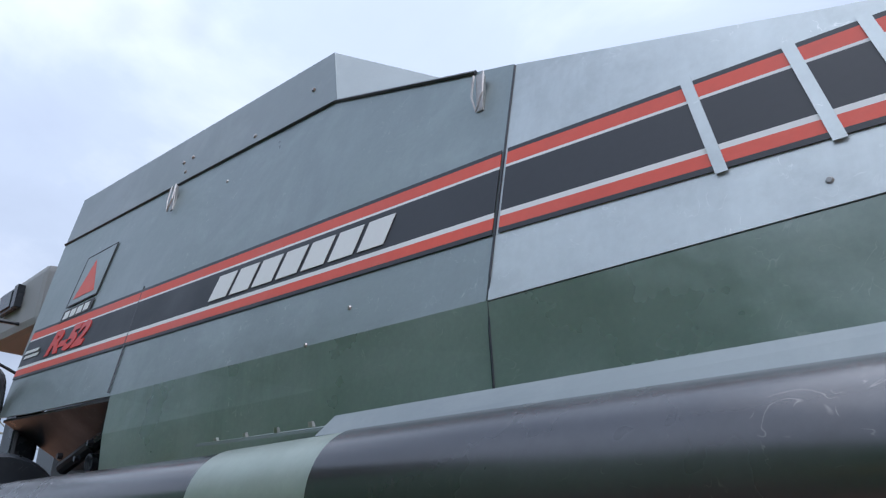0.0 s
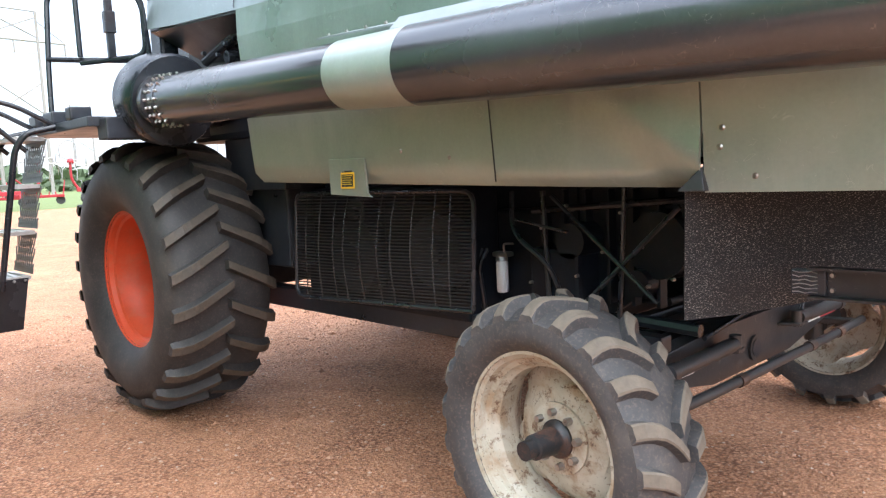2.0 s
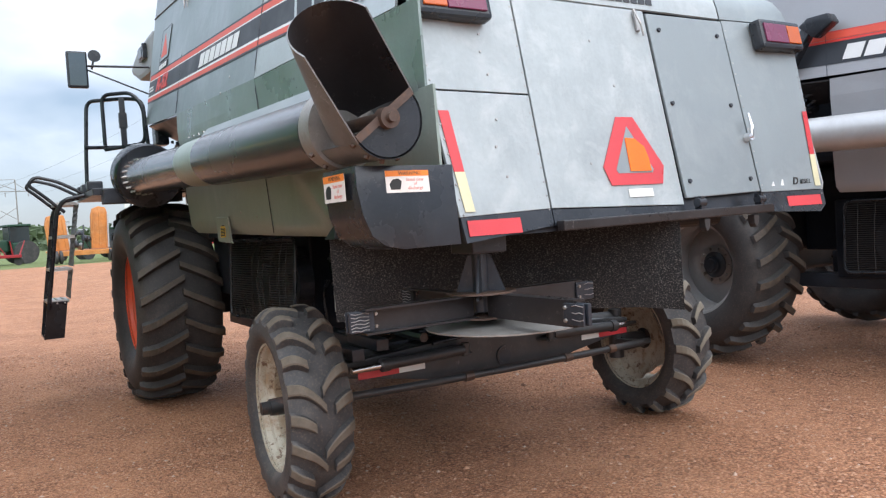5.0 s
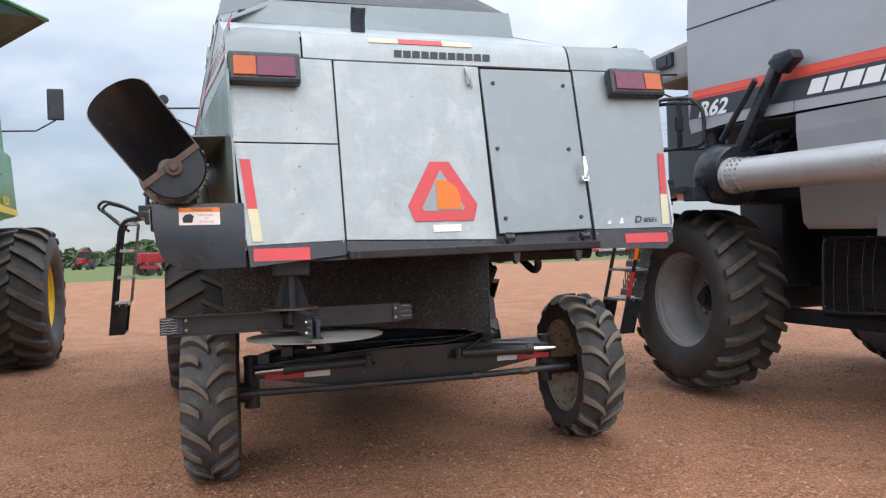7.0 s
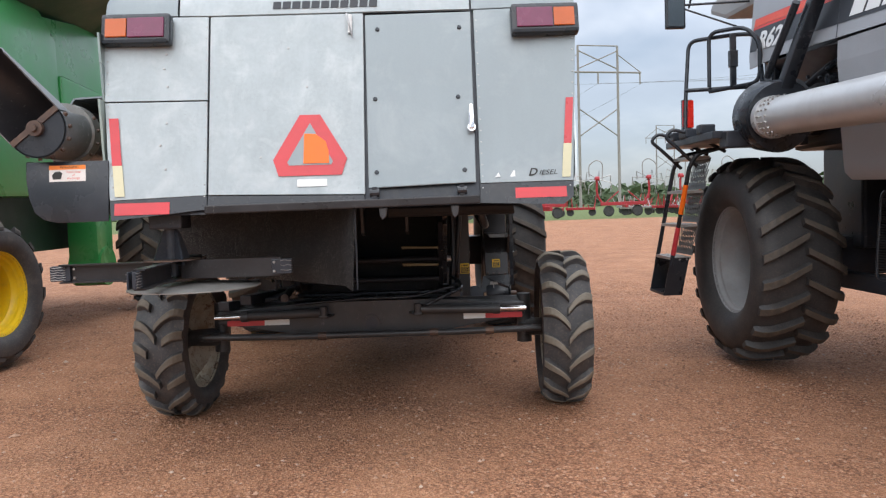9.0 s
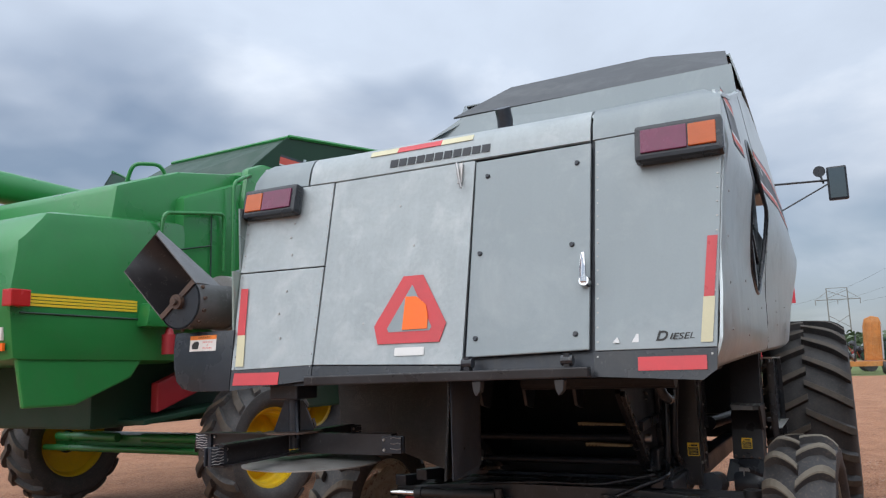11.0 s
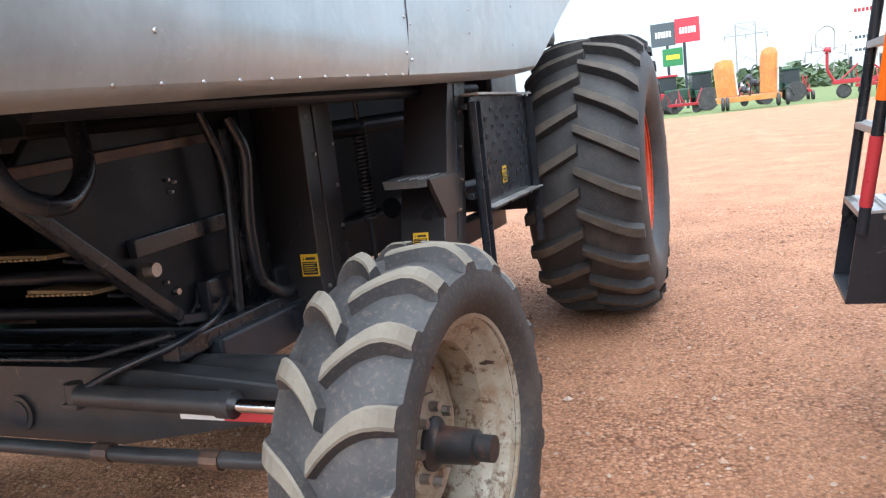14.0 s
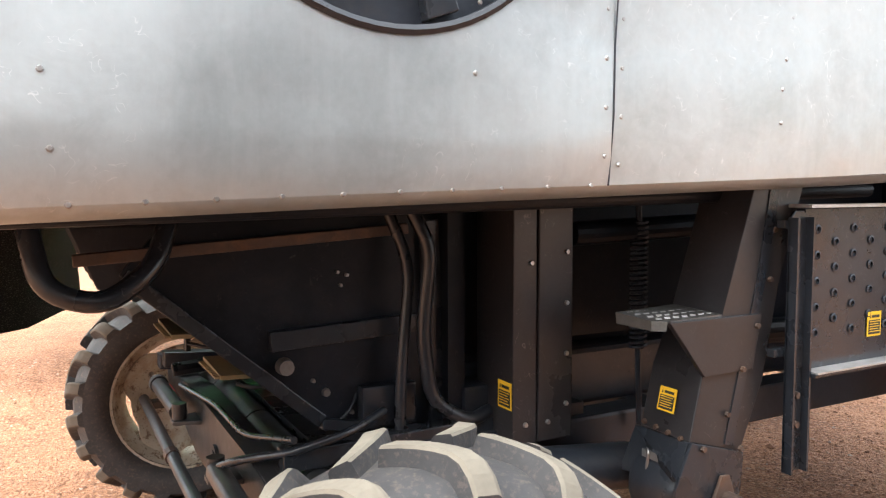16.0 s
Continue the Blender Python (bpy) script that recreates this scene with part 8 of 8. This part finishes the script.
def hay_tedder(x, y, rz, s=1.0):
    """Red rotary tedder with its rotors folded up: long arms, dark hubs, loop guards and hanging tines."""
    p = thing("hay_tedder", x, y, RISE, "red folded hay tedder with long tines, on grass", "implement", "implements on the grass", rz=rz)
    bm = B()
    box(bm, -0.14, 0.14, -1.5 * s, 1.5 * s, 0.75 * s, 0.98 * s, 0.03)
    box(bm, -1.6 * s, 0.2, -0.10, 0.10, 0.6 * s, 0.8 * s, 0.03)
    frame_ = part("frame", bm, RED_MACHINE, p, "red tubular frame")
    rnd = random.Random(int(x * 7 - y * 3))
    for q in (-1, 1):
        bm = B()
        pipe(bm, rounded([(0, q * 1.35 * s, 0.85 * s), (0, q * 1.75 * s, 1.5 * s), (0.05, q * 1.7 * s, 2.55 * s)], 0.4), 0.075 * s, 10)
        cyl(bm, (-0.1, q * 1.2 * s, 0.9 * s), (-0.1, q * 0.3 * s, 1.7 * s), 0.04 * s, None, 8)
        part("folding_arm", bm, RED_MACHINE, frame_, "red folding arm", True)
        bm = B()
        lathe(bm, [(0.001, -0.2 * s), (0.17 * s, -0.15 * s), (0.17 * s, 0.1 * s), (0.001, 0.2 * s)], 16, Matrix.Translation((0.05, q * 1.7 * s, 2.55 * s)), False)
        hub = part("rotor_hub", bm, RED_MACHINE, p, "", True)
        for k in range(7):
            a = 2 * math.pi * k / 7 + rnd.uniform(-0.15, 0.15)
            c = Vector((0.05, q * 1.7 * s, 2.55 * s))
            d = Vector((math.sin(a) * 0.8, math.cos(a), math.sin(a) * 0.55)).normalized()
            bm = B()
            e = c + d * 1.05 * s
            pipe(bm, [c, e], 0.028 * s, 5)
            pipe(bm, [e, e + Vector((0.1, 0, -0.55 * s))], 0.018 * s, 4)
            pipe(bm, [e, e + Vector((-0.1, q * 0.1, -0.55 * s))], 0.018 * s, 4)
            part("tine_arm", bm, STEEL, hub)
        bm = B()
        pipe(bm, rounded([(0.1, q * 1.35 * s, 2.5 * s), (0.1, q * 1.30 * s, 3.6 * s), (0.1, q * 1.7 * s, 3.85 * s), (0.1, q * 2.25 * s, 3.5 * s), (0.1, q * 2.2 * s, 2.7 * s)], 0.4), 0.035 * s, 6)
        part("guard_loop", bm, STEEL, p, "grey tubular guard loop", True)
        bm = B()
        lathe(bm, [(0.001, -0.11), (0.30 * s, -0.11), (0.37 * s, -0.05), (0.37 * s, 0.05), (0.30 * s, 0.11), (0.001, 0.11)], 18, Matrix.Translation((0.1, q * 0.95 * s, 0.37 * s)) @ Matrix.Rotation(math.pi / 2, 4, "Z"), False)
        part("tyre", bm, TYRE, p, "small black tyre", True)
    return p


def folded_mower(x, y, rz):
    p = thing("folding_mower", x, y, RISE, "rusty orange folding mower with raised wings, on grass", "implement", "implements on the grass", rz=rz)
    bm = B()
    slab(bm, [(-1.1, -1.9, 0.62), (-1.1, 1.7, 0.62), (0.6, 1.7, 0.70), (0.6, -1.9, 0.70)], (0, 0, 0.10), 0.03)
    box(bm, -1.15, -1.08, -1.9, 1.7, 0.45, 0.74, 0.02)
    part("deck", bm, ORANGE_MACHINE, p, "faded orange mower deck")
    for y0, y1, yt, h in ((0.45, 1.65, 0.12, 3.05), (-1.75, -0.75, -0.1, 3.45)):
        bm = B()
        ym = (y0 + y1) / 2
        slab(bm, [(-0.55, y0, 0.80), (-0.55, y1, 0.80), (-0.40, y1 + yt, h - 0.6), (-0.38, y1 + yt - 0.12, h - 0.15), (-0.36, ym + yt, h), (-0.38, y0 + yt + 0.1, h - 0.1), (-0.40, y0 + yt, h - 0.5)], (0.30, 0, 0), 0.06)
        wing = part("wing", bm, ORANGE_MACHINE, p, "raised rusty orange wing", True)
        for q in (-0.38, 0.0, 0.36):
            bm = B()
            slab(bm, [(-0.62, ym + q - 0.03, 0.85), (-0.62, ym + q + 0.03, 0.85), (-0.46, ym + q + yt + 0.03, h - 0.35), (-0.46, ym + q + yt - 0.03, h - 0.35)], (0.08, 0, 0), 0.01)
            part("rib", bm, ORANGE_MACHINE, wing)
        bm = B()
        slab(bm, [(-0.60, y0 - 0.04, 0.85), (-0.60, y0 + 0.05, 0.85), (-0.42, y0 + yt + 0.05, h - 0.5), (-0.42, y0 + yt - 0.04, h - 0.5)], (0.34, 0, 0), 0.01)
        part("wing_edge", bm, STEEL, wing, "pale worn wing edge")
    rnd = random.Random(11)
    for k in range(9):
        yk, zk, r = -0.75 + 0.14 * k, rnd.uniform(0.9, 1.7), rnd.uniform(0.12, 0.24)
        bm = B()
        lathe(bm, [(0.001, 0), (r, 0), (r * 1.1, 0.12), (r * 0.5, 0.3), (0.001, 0.32)], 12, Matrix.Translation((rnd.uniform(-0.5, 0.2), yk, zk)) @ Matrix.Rotation(rnd.uniform(0, 3), 4, "X"), False)
        part("gearbox", bm, (BLACK_DULL, BLACK, BLACK_DULL, STEEL)[k % 4], p, "", True)
    for pts in (((-0.2, 0.4, 0.8), (-0.3, -0.1, 2.0), (-0.3, -0.6, 1.2)), ((-0.3, -0.7, 0.8), (-0.3, -0.2, 1.9), (-0.3, 0.4, 1.5)), ((-0.6, -0.2, 0.7), (-0.7, -0.3, 1.5), (-0.4, -0.4, 2.3)), ((-1.1, -1.8, 0.8), (-1.5, -2.2, 1.1), (-1.3, -2.5, 0.5))):
        bm = B()
        pipe(bm, rounded(list(pts), 0.3), 0.045, 6)
        part("lift_cylinder", bm, BLACK, p)
    for q, r in ((1.35, 0.40), (1.1, 0.40), (-1.7, 0.38), (-2.2, 0.34)):
        bm = B()
        lathe(bm, [(0.001, -0.1), (r - 0.06, -0.1), (r, -0.05), (r, 0.05), (r - 0.06, 0.1), (0.001, 0.1)], 16, Matrix.Translation((-1.0, q, r)), False)
        part("tyre", bm, TYRE, p, "", True)
    return p


def far_tractor(x, y, rz, mat_=None, s=1.0):
    p = thing("tractor", x, y, RISE, "red tractor standing far off", "tractor", "distant tractors", rz=rz)
    bm = B()
    box(bm, -0.4 * s, 0.4 * s, 0.3 * s, 2.2 * s, 0.9 * s, 1.7 * s, 0.1 * s)
    box(bm, -0.95 * s, 0.95 * s, -1.1 * s, 0.2 * s, 1.0 * s, 1.5 * s, 0.08 * s)
    part("body", bm, mat_ or RED_MACHINE, p)
    bm = B()
    box(bm, -0.7 * s, 0.7 * s, -1.0 * s, 0.3 * s, 1.5 * s, 2.6 * s, 0.06 * s)
    part("cab", bm, GLASS_DARK, p, "dark glazed cab")
    bm = B()
    box(bm, -0.8 * s, 0.8 * s, -1.1 * s, 0.4 * s, 2.6 * s, 2.75 * s, 0.04 * s)
    part("roof", bm, mat_ or RED_MACHINE, p)
    for q in (-1, 1):
        for yy, r in ((-0.6, 0.8), (1.7, 0.5)):
            bm = B()
            cyl(bm, (q * 0.75 * s, yy * s, r * s), (q * 1.15 * s, yy * s, r * s), r * s, None, 18)
            part("tyre", bm, TYRE, p)
    return p


def clutter_implement(x, y, rnd, mat_):
    """Small far implement: bar, arms, wheels."""
    p = thing("farm_implement", x, y, RISE, "small red and grey farm implement far off on the grass", "implement", "implements on the grass", rz=rnd.uniform(0, 90))
    bm = B()
    box(bm, -1.2, 1.2, -0.12, 0.12, 0.5, 0.7, 0.03)
    part("frame", bm, mat_, p)
    for k in range(6):
        xk = -1.1 + 0.44 * k
        bm = B()
        cyl(bm, (xk, 0, 0.6), (xk + rnd.uniform(-0.3, 0.3), rnd.uniform(-0.5, 0.5), rnd.uniform(0.9, 1.7)), 0.05, 0.03, 6)
        part("arm", bm, mat_, p)
    for q in (-0.9, 0.9):
        bm = B()
        cyl(bm, (q, -0.3, 0.3), (q, -0.14, 0.3), 0.3, None, 12)
        part("tyre", bm, TYRE, p)


def pole_sign(x, y, h, w, faces, rz):
    """A pylon sign with plain coloured boards."""
    p = thing("roadside_sign", x, y, 0, "tall roadside dealer sign with plain coloured boards", "sign", "dealer signs", rz=rz)
    bm = B()
    cyl(bm, (0, -w * 0.25, 0), (0, -w * 0.25, h), 0.14, None, 10)
    cyl(bm, (0, w * 0.25, 0), (0, w * 0.25, h), 0.14, None, 10)
    part("post", bm, BLACK_DULL, p)
    for y0, y1, z0, z1, mt, bar in faces:
        bm = B()
        box(bm, -0.15, 0.15, y0, y1, z0, z1, 0.03)
        bd = part("board", bm, mt, p)
        if bar is not None:
            bm = B()
            cz, hh, n = (z0 + z1) / 2, (z1 - z0) * 0.13, 6
            for k in range(n):
                a = y0 + (y1 - y0) * (0.16 + 0.68 * k / n)
                for sx in (-1, 1):
                    box(bm, sx * 0.15, sx * 0.165, a, a + (y1 - y0) * 0.68 / n * 0.75, cz - hh, cz + hh)
            part("plain_mark", bm, bar, bd)
    return p


def power_line(pts, sag):
    """A sagging cable between two poles."""
    a, b = (Vector(q) for q in pts)
    bm = B()
    pipe(bm, [a.lerp(b, t) - Vector((0, 0, sag * 4 * t * (1 - t))) for t in span(0, 1, 16)], 0.02, 4)
    ob = add_mesh("power_cable", bm, CABLE_GREY)
    tagged(ob, "thin grey overhead power cable", "cable", "power cables")


ground_sheet()
loose_stones()
far_woods()
power_tower(120, -28.5, 26.5, 12)
power_tower(250, -80, 26, 15)
power_tower(200, -3, 17, 5)
hay_tedder(50, -8.6, 8, 1.1)
hay_tedder(52, -14.8, -6, 1.1)
hay_tedder(51, -20.5, 10, 1.1)
folded_mower(50, -2.3, 4)
pole_sign(80, 3.8, 8.0, 3.2, [(-2.3, 0.0, 6.6, 8.9, SIGN_RED, SIGN_WHITE), (0.02, 2.3, 6.5, 8.7, SIGN_DARK, SIGN_WHITE), (-0.6, 1.3, 4.5, 6.2, SIGN_GREEN, JD_YELLOW)], 0)
pole_sign(110, -16.4, 10.4, 6.5, [(-1.9, 1.9, 8.6, 10.4, SIGN_WHITE, RED_MACHINE), (-1.9, 1.9, 7.1, 8.5, SIGN_WHITE, None), (-1.9, 1.9, 5.5, 7.0, SIGN_WHITE, SIGN_DARK), (-1.9, 1.9, 4.0, 5.4, SIGN_WHITE, SIGN_DARK)], 0)
far_tractor(58, 3.4, 20)
far_tractor(58, 1.0, 15, JD_DARK)
far_tractor(57, -4.8, 10, JD_DARK, 0.8)
far_tractor(120, 17, 80)
far_tractor(118, 24, 60)
_r = random.Random(3)
for _k in range(6):
    clutter_implement(56 + _r.uniform(-2, 4), 4.5 - 3.4 * _k + _r.uniform(-1, 1), _r, RED_MACHINE)
for _k in range(34):
    clutter_implement(54 + _r.uniform(0, 10), -16 - 0.75 * _k + _r.uniform(-0.4, 0.4), _r, RED_MACHINE if _k % 3 else STEEL)
for _y in (-36, -28.5, -21):
    power_line(((120, _y, 20.5), (200, _y + 28, 13.5)), 2.0)
    power_line(((120, _y, 20.5), (60, _y - 75, 21)), 3.0)
